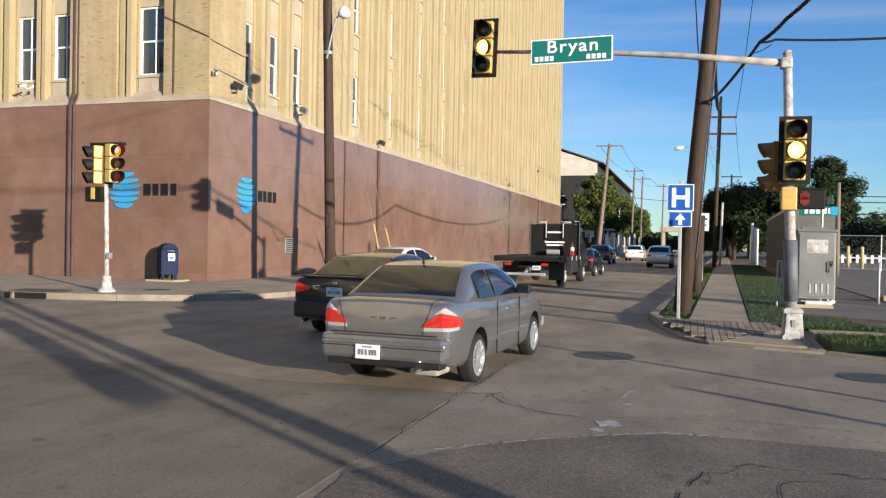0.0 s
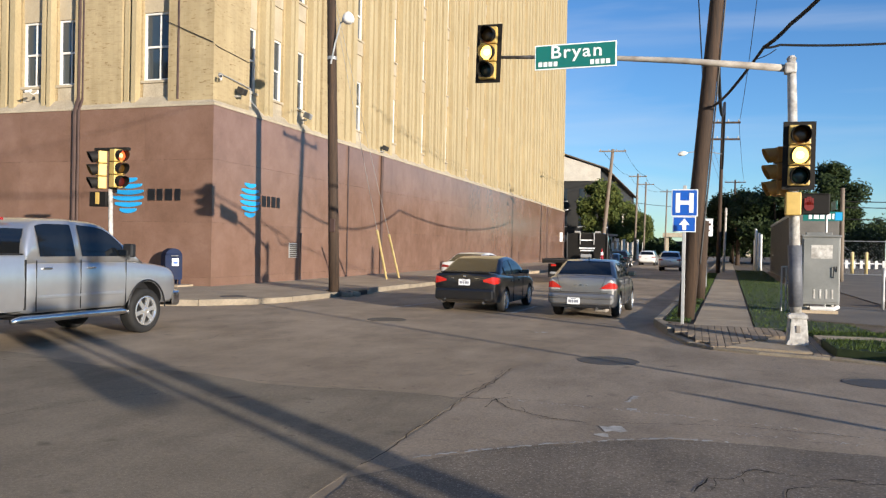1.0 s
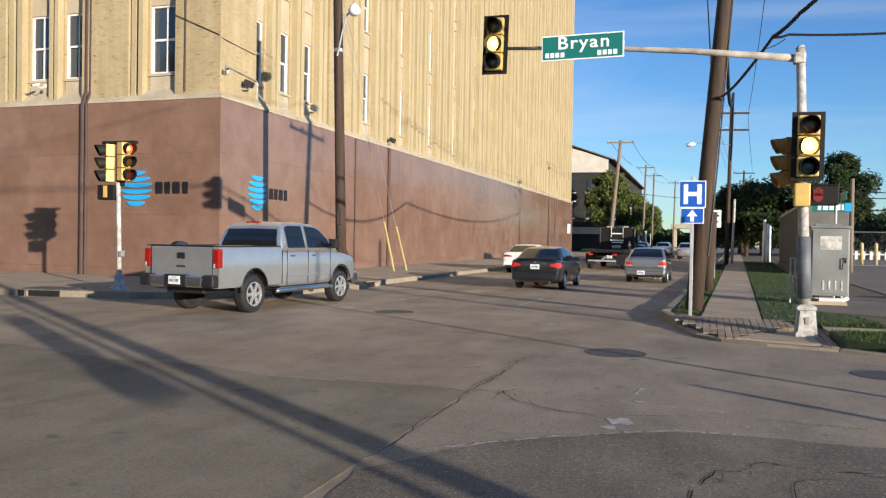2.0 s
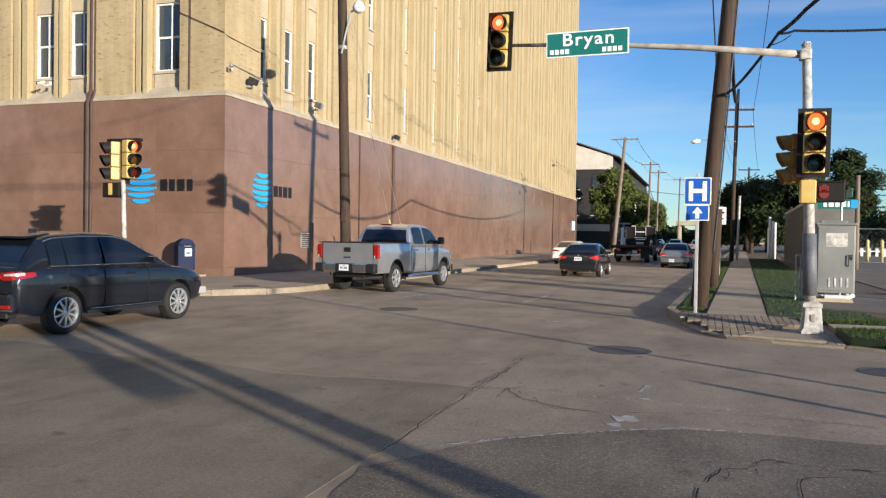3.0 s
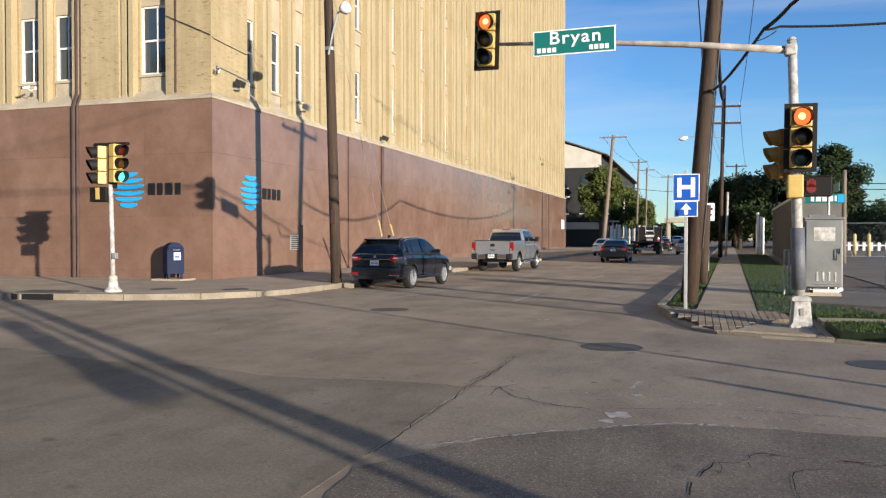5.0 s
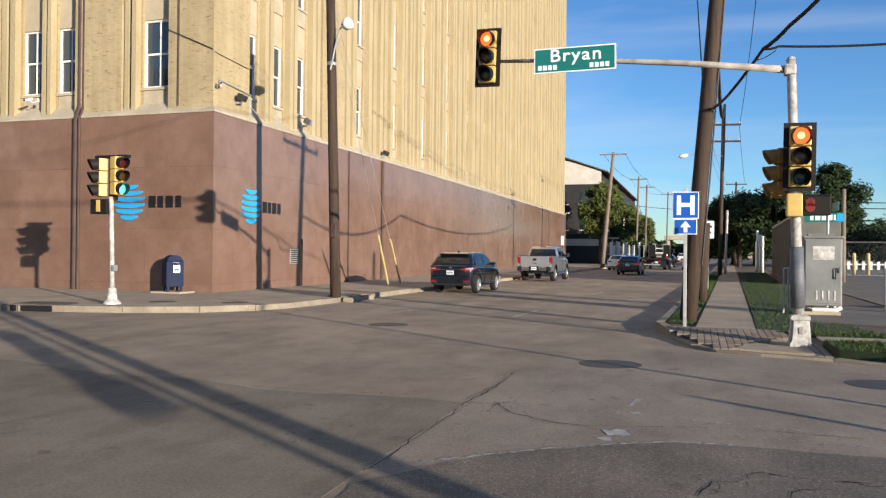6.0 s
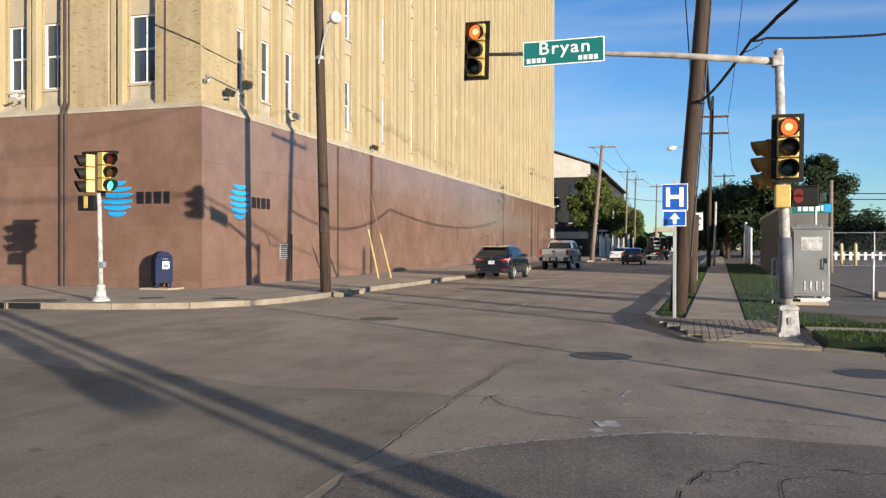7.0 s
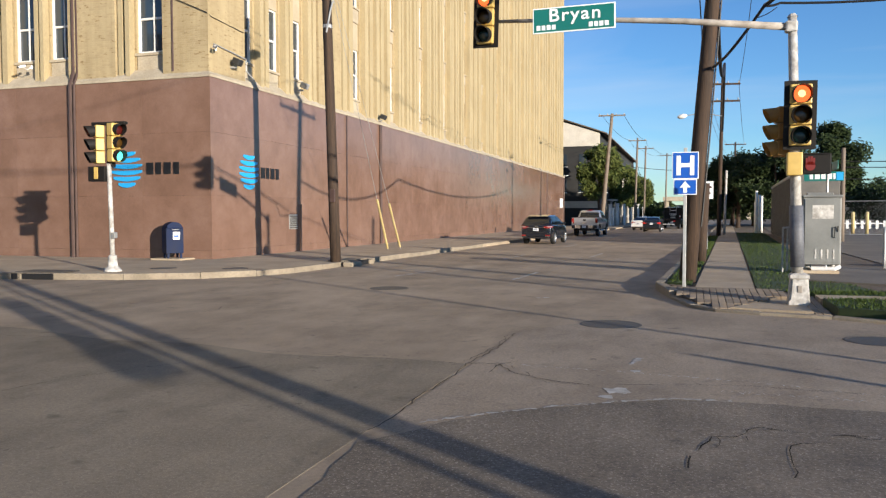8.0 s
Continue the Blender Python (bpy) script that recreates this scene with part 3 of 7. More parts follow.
east = [(WY + 0.1, 24.2, "pier"), (24.2, 25.15, "window"), (25.15, 26.05, "ribs"), (26.05, 27.0, "window"), (27.0, 27.9, "ribs"), (27.9, 28.85, "window"),
        (28.85, 29.9, "ribs"), (29.9, 32.1, "pier"), (32.1, 33.7, "ribs"), (33.7, 34.65, "window"), (34.65, 38.2, "ribs"), (38.2, 39.15, "window")]
s = 39.15
while s < 90:
    east += [(s, s + 3.7, "ribs"), (s + 3.7, s + 4.65, "window")]
    s += 4.65
east.append((s, FAR_Y, "ribs"))
north = [(-WX + 0.75, 16.72, "pier"), (16.72, 17.95, "window"), (17.95, 18.6, "ribs"), (18.6, 20.56, "pier"), (20.56, 21.56, "window"), (21.56, 22.13, "ribs"), (22.13, 23.13, "window"),
         (23.13, 24.0, "ribs"), (24.0, 25.5, "pier"), (25.5, 26.5, "window"), (26.5, 27.4, "ribs"), (27.4, 28.4, "window"), (28.4, -FAR_X, "pier")]
for face, cols in (("east", east), ("north", north)):
    wall_bm = bmesh.new()
    for a, b, kind in cols:
        column(wall_bm, face, a, b, kind)
    b_part("brick_wall", wall_bm, BRICK)

# ---- fittings of the building ----
def run_pipe(points, r, name, label, mat=None):
    b_part(name, bm_tube(points, r, 8), mat or PIPE, label=label)


run_pipe([(WX + 0.07, 36.3, 0.14), (WX + 0.07, 36.3, 6.02)], 0.075, "downpipe", "dark brown downpipe")
run_pipe([(WX + 0.055, 27.95, 0.14), (WX + 0.055, 27.95, 2.0)], 0.03, "conduit", "thin brown conduit")
for y, r in ((32.34, 0.03), (83.4, 0.06), (94.8, 0.05)):
    run_pipe([(WX + 0.05, y, 0.14), (WX + 0.05, y, 6.0)], r, "conduit", "thin brown conduit")
for x in (-20.36, -20.20):
    run_pipe([(x, WY - 0.07, 0.14), (x, WY - 0.07, 6.0), (x, WY + 0.12, 6.5), (x, WY + 0.12, 36)], 0.07 if x < -20.3 else 0.045, "downpipe", "dark brown downpipe")
# dark tube added at the bay edge to stand for the pier's shade
run_pipe([(-16.33, WY + 0.12, 6.3), (-16.33, WY + 0.12, 36)], 0.05, "downpipe", "dark brown downpipe")
run_pipe([(WX + 0.06, 24.84, 6.0), (WX + 0.03, 24.55, 6.35), (WX - 0.05, 24.2, 6.6), (WX - 0.05, 24.2, 7.0), (WX - 0.07, 22.3, 7.15)], 0.022, "conduit", "grey cable conduit", GALV)
run_pipe([(-16.8, WY + 0.06, 8.9), (-15.0, WY + 0.07, 8.1), (WX - 0.08, 22.2, 8.0), (WX - 0.08, 24.1, 7.9)], 0.012, "wire", "thin wire", CABLE)
vent = b_part("wall_vent", bm_box(WX, 27.05, 1.03, WX + 0.03, 27.68, 1.60, 0.004), GALV)
for i in range(7):
    b_part("slat", moved(bm_box(-0.006, -0.28, -0.025, 0.02, 0.28, 0.012), Matrix.Translation((WX + 0.035, 27.365, 1.09 + i * 0.075)) @ pose(0, 0, 0, 0, 25, 0)), JOINT, vent)
b_part("wall_plate", bm_box(WX, 92.2, 2.4, WX + 0.02, 94.2, 3.5, 0.004), WHITE_SIGN, label="pale notice plate")
for y, z in ((23.3, 6.75), (36.4, 6.45), (28.1, 6.7)):
    lamp_body = b_part("flood_light", moved(bm_box(-0.12, -0.14, -0.12, 0.16, 0.14, 0.10, 0.03), pose(WX + 0.16, y, z, 0, 25, 0)), GALV if y == 28.1 else DARKWALL)
    b_part("bracket", bm_box(WX - 0.12, y - 0.03, z - 0.22, WX + 0.12, y + 0.03, z - 0.15, 0.005), GALV, lamp_body)


def wall_camera(x, y, z, rz):
    at = Matrix.Translation((x, y, z)) @ pose(0, 0, 0, 0, 0, rz) @ Matrix.Scale(0.7, 4)
    holder = b_part("security_camera", moved(bm_box(-0.04, -0.05, -0.08, 0.04, 0.05, 0.10, 0.01), at), WHITE, label="white security camera on a bracket")
    b_part("arm", moved(bm_tube([(0, 0, 0.02), (0.22, 0, -0.12), (0.40, 0, 0.0)], 0.02, 8), at), WHITE, holder)
    b_part("housing", moved(bm_box(-0.17, -0.06, -0.05, 0.17, 0.06, 0.06, 0.02), at @ pose(0.44, 0, 0.03, 0, 18, 20)), WHITE, holder)
    b_part("eye", moved(bm_turn([(0.045, 0), (0.045, 0.06)], 12), at @ pose(0.60, 0.06, -0.02, 0, 90, 0)), BLACK_PLASTIC, holder)


wall_camera(-22.0, WY - 0.05, 6.72, -150)
wall_camera(WX + 0.03, 22.25, 6.95, -60)
wall_camera(WX + 0.05, 95.4, 6.3, 20)


def globe_emblem(m):
    """A round blue emblem of level bands with a bar-shaped word mark beside it, facing -y."""
    emblem = thing("wall_emblem", "light blue banded round emblem on brown granite", "sign", "wall emblems", m)
    R = 0.62
    for k in range(6):
        z0 = -R + 0.02 + k * 2 * R / 6
        z1 = z0 + 2 * R / 6 * 0.76
        bm = bmesh.new()
        top, bot = [], []
        for i in range(17):
            u = -1 + i / 8
            w = math.sqrt(max(0.0, R * R - ((z0 + z1) / 2) ** 2))
            sag = 0.05 * (1 - u * u)
            pinch = math.sqrt(max(0.0, 1 - u * u * 0.96))
            zc = (z0 + z1) / 2 - sag + 0.03
            top.append((u * w, zc + (z1 - z0) / 2 * (0.25 + 0.75 * pinch)))
            bot.append((u * w, zc - (z1 - z0) / 2 * (0.25 + 0.75 * pinch)))
        loop = bot + top[::-1]
        fr = [bm.verts.new((x, -0.03, z)) for x, z in loop]
        bk = [bm.verts.new((x, 0.0, z)) for x, z in loop]
        bm.faces.new(fr)
        bm.faces.new(bk[::-1])
        n = len(loop)
        for i in range(n):
            bm.faces.new((fr[i], bk[i], bk[(i + 1) % n], fr[(i + 1) % n]))
        bmesh.ops.recalc_face_normals(bm, faces=bm.faces)
        part("band", bm, LOGO_BLUE, emblem)
    for x0, x1 in ((0.80, 1.06), (1.16, 1.36), (1.48, 1.74), (1.86, 2.06)):
        part("word_bar", bm_box(x0, -0.03, -0.19, x1, 0.0, 0.20), LETTER_BLACK, emblem)
    return emblem


first_emblem = globe_emblem(pose(-18.13, WY - 0.006, 3.12))
copy_thing(first_emblem, pose(WX + 0.006, 24.19, 3.09, 0, 0, 90))

# ---- mailbox ----
mail = thing("mailbox", "dark blue steel street mailbox on short legs", "mailbox", m=pose(-15.95, 21.36, 0.14))
part("pad", bm_box(-0.55, -0.40, 0, 0.55, 0.40, 0.06, 0.01), CONCRETE, mail)
arc = [(-0.27, 0.22), (0.27, 0.22), (0.27, 0.95)] + [(0.27 * math.cos(a), 0.95 + 0.27 * math.sin(a)) for a in [math.pi * k / 12 for k in range(1, 12)]] + [(-0.27, 0.95)]
bm = bmesh.new()
fa = [bm.verts.new((x, -0.27, z)) for x, z in arc]
fb = [bm.verts.new((x, 0.27, z)) for x, z in arc]
bm.faces.new(fa)
bm.faces.new(fb[::-1])
for i in range(len(arc)):
    bm.faces.new((fa[i], fb[i], fb[(i + 1) % len(arc)], fa[(i + 1) % len(arc)]))
bmesh.ops.recalc_face_normals(bm, faces=bm.faces)
bmesh.ops.bevel(bm, geom=[e for e in bm.edges if e.calc_face_angle(0) > 1.0], offset=0.012, segments=2, affect="EDGES")
part("body", moved(bm, pose(0, 0, 0, 0, 0, 52)), MAIL_BLUE, mail)
for x, y in ((-0.2, -0.2), (0.2, -0.2), (0.2, 0.2), (-0.2, 0.2)):
    part("leg", moved(bm_box(x - 0.035, y - 0.035, 0.05, x + 0.035, y + 0.035, 0.24, 0.004), pose(0, 0, 0, 0, 0, 52)), MAIL_BLUE, mail)
part("decal", moved(bm_box(-0.06, -0.279, 0.66, 0.15, -0.272, 0.90), pose(0, 0, 0, 0, 0, 52)), WHITE_SIGN, mail, "white label with a blue mark")
part("decal_mark", moved(bm_box(-0.03, -0.284, 0.72, 0.12, -0.280, 0.80), pose(0, 0, 0, 0, 0, 52)), BLUE_SIGN, mail)
part("hood", moved(bm_box(-0.25, -0.31, 1.0, 0.25, -0.05, 1.06, 0.02), pose(0, 0, 0, 0, 0, 52)), MAIL_BLUE, mail)
part("pull_handle", moved(bm_tube([(-0.1, -0.31, 0.98), (-0.1, -0.35, 0.98), (0.1, -0.35, 0.98), (0.1, -0.31, 0.98)], 0.012, 6), pose(0, 0, 0, 0, 0, 52)), GALV, mail)

# ---- traffic signals ----
RED_ON = principled("red_signal_lit", (0.30, 0.03, 0.01), 0.4, emit=(1.0, 0.11, 0.025), strength=1.5)
AMBER_ON = principled("amber_signal_lit", (0.7, 0.4, 0.05), 0.4, emit=(1.0, 0.62, 0.12), strength=3.2)
GREEN_ON = principled("green_signal_lit", (0.05, 0.5, 0.4), 0.4, emit=(0.08, 0.75, 0.62), strength=1.2)
RED_OFF = principled("red_signal_dark", (0.06, 0.008, 0.006), 0.25)
AMBER_OFF = principled("amber_signal_dark", (0.06, 0.030, 0.006), 0.25)
GREEN_OFF = principled("green_signal_dark", (0.006, 0.022, 0.018), 0.25)
CORES = {RED_ON: principled("red_signal_core", (0.4, 0.1, 0.03), 0.4, emit=(1.0, 0.42, 0.16), strength=2.2),
         AMBER_ON: principled("amber_signal_core", (0.8, 0.6, 0.2), 0.4, emit=(1.0, 0.84, 0.42), strength=4.2)}
SHUTTERS = []


def signal_head(parent, m, mats, plate=True, scale=1.0, shutter=None, body_mat=None, plain_visors=False):
    """Three lenses in a box facing -y, its middle at the origin of m."""
    s = scale
    head = new("signal_head")
    head.parent = parent
    head.matrix_basis = m
    if plate:
        bm = bm_box(-0.25 * s, 0.02, -0.56 * s, 0.25 * s, 0.035, 0.56 * s, 0.004)
        part("backplate", bm, SIGNAL_BLACK, head, "black backplate")
    for k in (-1, 0, 1):
        part("housing", bm_box(-0.165 * s, -0.06, (k * 0.335 - 0.160) * s, 0.165 * s, 0.16, (k * 0.335 + 0.160) * s, 0.02), body_mat or YELLOW, head)
        z = -k * 0.335 * s
        lens = bm_turn([(0.135 * s, 0), (0.132 * s, 0.012), (0.09 * s, 0.03), (0.02 * s, 0.036)], 24)
        part("lens", moved(lens, pose(0, -0.062, z, 90)), mats[k + 1], head, smooth=True)
        if mats[k + 1] in CORES:
            part("lamp_core", moved(bm_turn([(0.075 * s, 0.020), (0.06 * s, 0.0325), (0.02 * s, 0.0375)], 20), pose(0, -0.062, z, 90)), CORES[mats[k + 1]], head, smooth=True)
        # visor: an open cut-away tube, tilted down a little
        bm = bmesh.new()
        segs, r0 = 22, 0.150 * s
        ring_a, ring_b = [], []
        for i in range(segs + 1):
            a = math.radians(-62 + 304 * i / segs)
            depth = 0.10 + 0.15 * max(0.0, math.sin(a) * 0.5 + 0.5)
            ring_a.append((r0 * math.cos(a), -0.06, z + r0 * math.sin(a)))
            ring_b.append((r0 * math.cos(a), -0.06 - depth * s, z + r0 * math.sin(a) - 0.02))
        va, vb = [bm.verts.new(p) for p in ring_a], [bm.verts.new(p) for p in ring_b]
        vc = [bm.verts.new((p[0] * 0.93, p[1], z + (p[2] - z) * 0.93)) for p in ring_b]
        vd = [bm.verts.new((p[0] * 0.93, p[1], z + (p[2] - z) * 0.93)) for p in ring_a]
        for i in range(segs):
            bm.faces.new((va[i], va[i + 1], vb[i + 1], vb[i]))
            bm.faces.new((vb[i], vb[i + 1], vc[i + 1], vc[i]))
            bm.faces.new((vc[i], vc[i + 1], vd[i + 1], vd[i]))
        bmesh.ops.recalc_face_normals(bm, faces=bm.faces)
        part("visor", bm, body_mat or (YELLOW if plain_visors else SIGNAL_BLACK), head)
    if shutter:
        # added disc, absent on real heads, slides between lit lenses to switch the colour
        z_from, z_to, when, mat = shutter
        cover = part("lens_cover", bm_turn([(0.140 * s, 0), (0.137 * s, 0.012), (0.09 * s, 0.03), (0.02 * s, 0.036)], 24), mat, head, smooth=True)
        cover.matrix_basis = pose(0, -0.072, z_from * s, 90)
        SHUTTERS.append((cover, [(t, pose(0, -0.072, z * s, 90)) for t, z in ((0.0, z_from), (when - 0.1, z_from), (when, z_to), (8.0, z_to))]))
    return head


RED_Z, AMB_Z, GRN_Z = 0.335, 0.0, -0.335
mast = thing("signal_mast", "chalky white signal mast with a long rusty arm", "traffic signal", m=pose(1.68, 14.17, 0.14))
def rel(x, y, z):
    return (x - 1.68, y - 14.17, z - 0.14)
part("pole", bm_tube([rel(1.66, 14.17, 0.50), rel(1.58, 14.17, 2.8), rel(1.51, 14.17, 4.82)], [0.090, 0.080, 0.070], 18), STEEL, mast, smooth=True)
part("pole_cap", bm_tube([rel(1.51, 14.17, 4.82), rel(1.508, 14.17, 4.87)], [0.085, 0.05], 14), STEEL, mast)
part("wrap", bm_tube([rel(1.652, 14.17, 0.70), rel(1.618, 14.17, 1.72)], [0.112, 0.108], 18), worn("dull_grey_band", [(0.10, 0.105, 0.12), (0.15, 0.155, 0.17)], (0.5, 0.7), 20, 3, 0.001), mast, "dull grey wrap", True)
bm = bmesh.new()
sq = lambda w, z: [bm.verts.new((math.copysign(w, x), math.copysign(w, y), z)) for x, y in ((-1, -1), (1, -1), (1, 1), (-1, 1))]
levels = [sq(0.165, -0.07), sq(0.16, 0.03), sq(0.135, 0.36), sq(0.15, 0.38), sq(0.145, 0.43), sq(0.10, 0.46)]
bm.faces.new(levels[0][::-1])
bm.faces.new(levels[-1])
for a, b in zip(levels, levels[1:]):
    for k in range(4):
        bm.faces.new((a[k], a[(k + 1) % 4], b[(k + 1) % 4], b[k]))
bmesh.ops.bevel(bm, geom=[e for e in bm.edges if abs(e.verts[0].co.z - e.verts[1].co.z) > 0.2], offset=0.03, segments=2, affect="EDGES")
base_part = part("base", bm, STEEL, mast, "chipped white cast base")
part("base_door", bm_box(-0.035, -0.162, 0.14, 0.035, -0.135, 0.26, 0.008), RUST, base_part)
part("arm", bm_tube([rel(1.50, 14.17, 4.66), rel(-0.2, 14.17, 4.88), rel(-1.9, 14.17, 5.04), rel(-3.5, 14.17, 5.12)], [0.062, 0.052, 0.04, 0.03], 14), RUST, mast, "pale rusty signal arm", True)
part("arm_clamp", moved(bm_box(-0.10, -0.10, -0.09, 0.088, 0.10, 0.09, 0.03), pose(*rel(1.50, 14.17, 4.66))), STEEL, mast)
signal_head(mast, pose(*rel(-3.68, 14.10, 5.19), 0, 1.5, -4), (RED_ON, AMBER_ON, GREEN_OFF), True, 0.97, (RED_Z, AMB_Z, 2.2, AMBER_OFF))
signal_head(mast, pose(*rel(1.635, 13.98, 3.19), 0, 0.5, 2), (RED_ON, AMBER_ON, GREEN_OFF), True, 1.0, (RED_Z, AMB_Z, 2.2, AMBER_OFF))
signal_head(mast, pose(*rel(1.36, 14.34, 2.96), 0, 0, -78), (RED_OFF, AMBER_OFF, GREEN_OFF), False, 0.84, None, SHADED_YELLOW, True)
part("bracket_box", moved(bm_box(-0.12, -0.09, -0.19, 0.12, 0.09, 0.19, 0.02), pose(*rel(1.565, 14.05, 2.40))), YELLOW, mast, "yellow bracket box")
ped = part("walker_signal", moved(bm_box(-0.215, -0.10, -0.17, 0.215, 0.10, 0.17, 0.02), pose(*rel(1.90, 14.10, 2.40))), SIGNAL_BLACK, mast, "black walker signal with a red stop mark")
bm = bm_turn([(0.075, 0), (0.075, 0.006)], 16)
moved(bm, pose(0, 0, -0.04, 90))
for i, (dx, h) in enumerate(((-0.055, 0.09), (-0.019, 0.115), (0.018, 0.115), (0.053, 0.09))):
    bm_box(dx - 0.015, -0.006, -0.02, dx + 0.015, 0.0, h, bm=bm)
part("stop_mark", moved(bm, pose(*rel(1.80, 13.99, 2.40))), principled("red_mark_lit", (0.10, 0.010, 0.008), 0.5, emit=(1.0, 0.05, 0.02), strength=0.06), ped)
part("visor_grid", moved(bm_box(-0.20, -0.13, 0.15, 0.20, -0.09, 0.165), pose(*rel(1.90, 14.10, 2.40))), SIGNAL_BLACK, ped)


def text_mesh(body, size, extrude=0.003):
    cu = bpy.data.curves.new("text", "FONT")
    cu.body, cu.size, cu.extrude, cu.align_x, cu.align_y = body, size, extrude, "CENTER", "CENTER"
    cu.offset = 0.004
    cu.space_character = 1.16
    tmp = new("text_tmp", cu)
    bpy.context.view_layer.update()
    me = bpy.data.meshes.new_from_object(tmp.evaluated_get(bpy.context.evaluated_depsgraph_get()))
    bpy.data.objects.remove(tmp)
    return me


board = part("street_name_board", moved(bm_box(-0.73, -0.012, -0.225, 0.73, 0.012, 0.225, 0.004), pose(*rel(-2.07, 14.08, 5.05), 0, -0.6, 0)), WHITE_SIGN, mast, "green street name board with white letters")
part("green_field", moved(bm_box(-0.708, -0.016, -0.203, 0.708, 0.0, 0.203), pose(*rel(-2.07, 14.08, 5.05), 0, -0.6, 0)), GREEN_SIGN, board)
word = text_mesh("Bryan", 0.315)
word.materials.clear()
word.materials.append(WHITE_SIGN)
wob = new("lettering", word)
wob.parent = board
wob.matrix_basis = pose(*rel(-2.07, 14.08, 5.05), 0, -0.6, 0) @ pose(0.02, -0.020, 0.07, 90) @ Matrix.Diagonal((1.12, 1, 1, 1))
for x0, n in ((-0.66, 4), (0.24, 4)):
    for i in range(n):
        part("number_bar", moved(bm_box(x0 + i * 0.092 + (0.03 if x0 > 0 else 0), -0.020, -0.17, x0 + i * 0.092 + 0.068 + (0.03 if x0 > 0 else 0), -0.016, -0.085), pose(*rel(-2.07, 14.08, 5.05), 0, -0.6, 0)), WHITE_SIGN, board)
for x in (-2.6, -1.5):
    part("board_clamp", moved(bm_box(-0.02, -0.03, -0.12, 0.02, 0.10, 0.12, 0.004), pose(*rel(x, 14.11, 5.06))), GALV, mast)

# far corner signal
post = thing("signal_post", "white signal post with two yellow heads before the granite wall", "traffic signal", m=pose(-14.16, 16.52, 0.14))
part("pole", bm_tube([(0, 0, 0.2), (-0.03, 0, 1.6), (-0.06, 0, 2.75)], [0.062, 0.058, 0.055], 14), STEEL, post, smooth=True)
part("base", bm_turn([(0.22, 0), (0.21, 0.04), (0.13, 0.14), (0.10, 0.40), (0.07, 0.42)], 16), STEEL, post, "flared white base")
signal_head(post, pose(-0.38, -0.05, 3.24, 0, 0, -36), (RED_ON, AMBER_ON, GREEN_OFF), False, 0.98, (RED_Z, AMB_Z, 2.2, AMBER_OFF))
signal_head(post, pose(0.22, -0.05, 3.27, 0, 0, 74), (RED_ON, AMBER_OFF, GREEN_ON), False, 0.98, (GRN_Z, RED_Z, 3.5, RED_OFF))
part("hanger", bm_box(-0.62, 0.02, 3.74, 0.42, 0.16, 3.82, 0.02), SIGNAL_BLACK, post)
part("centre_bar", bm_box(-0.14, 0.0, 2.66, 0.04, 0.14, 3.80, 0.02), SIGNAL_BLACK, post)
low = part("walker_signal", bm_box(-0.62, -0.12, 2.30, -0.10, 0.12, 2.68, 0.02), SIGNAL_BLACK, post, "black walker signal box")
part("yellow_side", bm_box(-0.42, -0.135, 2.36, -0.30, -0.12, 2.66, 0.005), YELLOW, low)
part("push_button", bm_box(0.05, -0.10, 0.85, 0.15, 0.02, 1.0, 0.01), GALV, post)

# ---- signs on posts ----
hosp = thing("hospital_sign", "blue hospital sign with an arrow plate on a thin steel post", "road sign", m=pose(-0.16, 15.89, 0.14))
part("post", bm_box(-0.032, -0.02, 0.0, 0.032, 0.02, 2.72, 0.006), GALV, hosp)
for zc, w, h, nm in ((2.38, 0.49, 0.52, "h_plate"), (1.965, 0.43, 0.30, "arrow_plate")):
    pl = part(nm, bm_box(-w / 2, -0.034, zc - h / 2, w / 2, -0.026, zc + h / 2, 0.003), WHITE_SIGN, hosp)
    part("blue_field", bm_box(-w / 2 + 0.016, -0.039, zc - h / 2 + 0.016, w / 2 - 0.016, -0.034, zc + h / 2 - 0.016), BLUE_SIGN, pl)
    if nm == "h_plate":
        bm = bm_box(-0.165, -0.045, zc - 0.19, -0.085, -0.039, zc + 0.19)
        bm_box(0.085, -0.045, zc - 0.19, 0.165, -0.039, zc + 0.19, bm=bm)
        bm_box(-0.085, -0.045, zc - 0.035, 0.085, -0.039, zc + 0.045, bm=bm)
        part("letter", bm, WHITE_SIGN, pl)
    else:
        bm = bmesh.new()
        outline = [(-0.035, -0.11), (0.035, -0.11), (0.035, -0.01), (0.10, -0.01), (0.0, 0.115), (-0.10, -0.01), (-0.035, -0.01)]
        f = [bm.verts.new((x, -0.045, zc + z)) for x, z in outline]
        g = [bm.verts.new((x, -0.039, zc + z)) for x, z in outline]
        bm.faces.new(f)
        for i in range(7):
            bm.faces.new((f[i], g[i], g[(i + 1) % 7], f[(i + 1) % 7]))
        part("arrow", bm, WHITE_SIGN, pl)

bus = thing("notice_sign", "small white parking notice on a thin post", "road sign", m=pose(0.55, 33.0, 0.14))
part("post", bm_box(-0.03, -0.02, 0, 0.03, 0.02, 2.6), GALV, bus)
part("plate", bm_box(-0.22, -0.03, 2.05, 0.22, -0.02, 2.75, 0.003), WHITE_SIGN, bus)
part("print_bar", bm_box(-0.15, -0.034, 2.48, 0.15, -0.03, 2.56), RED_OFF, bus)
part("print_bar", bm_box(-0.15, -0.034, 2.25, 0.12, -0.03, 2.31), RED_OFF, bus)
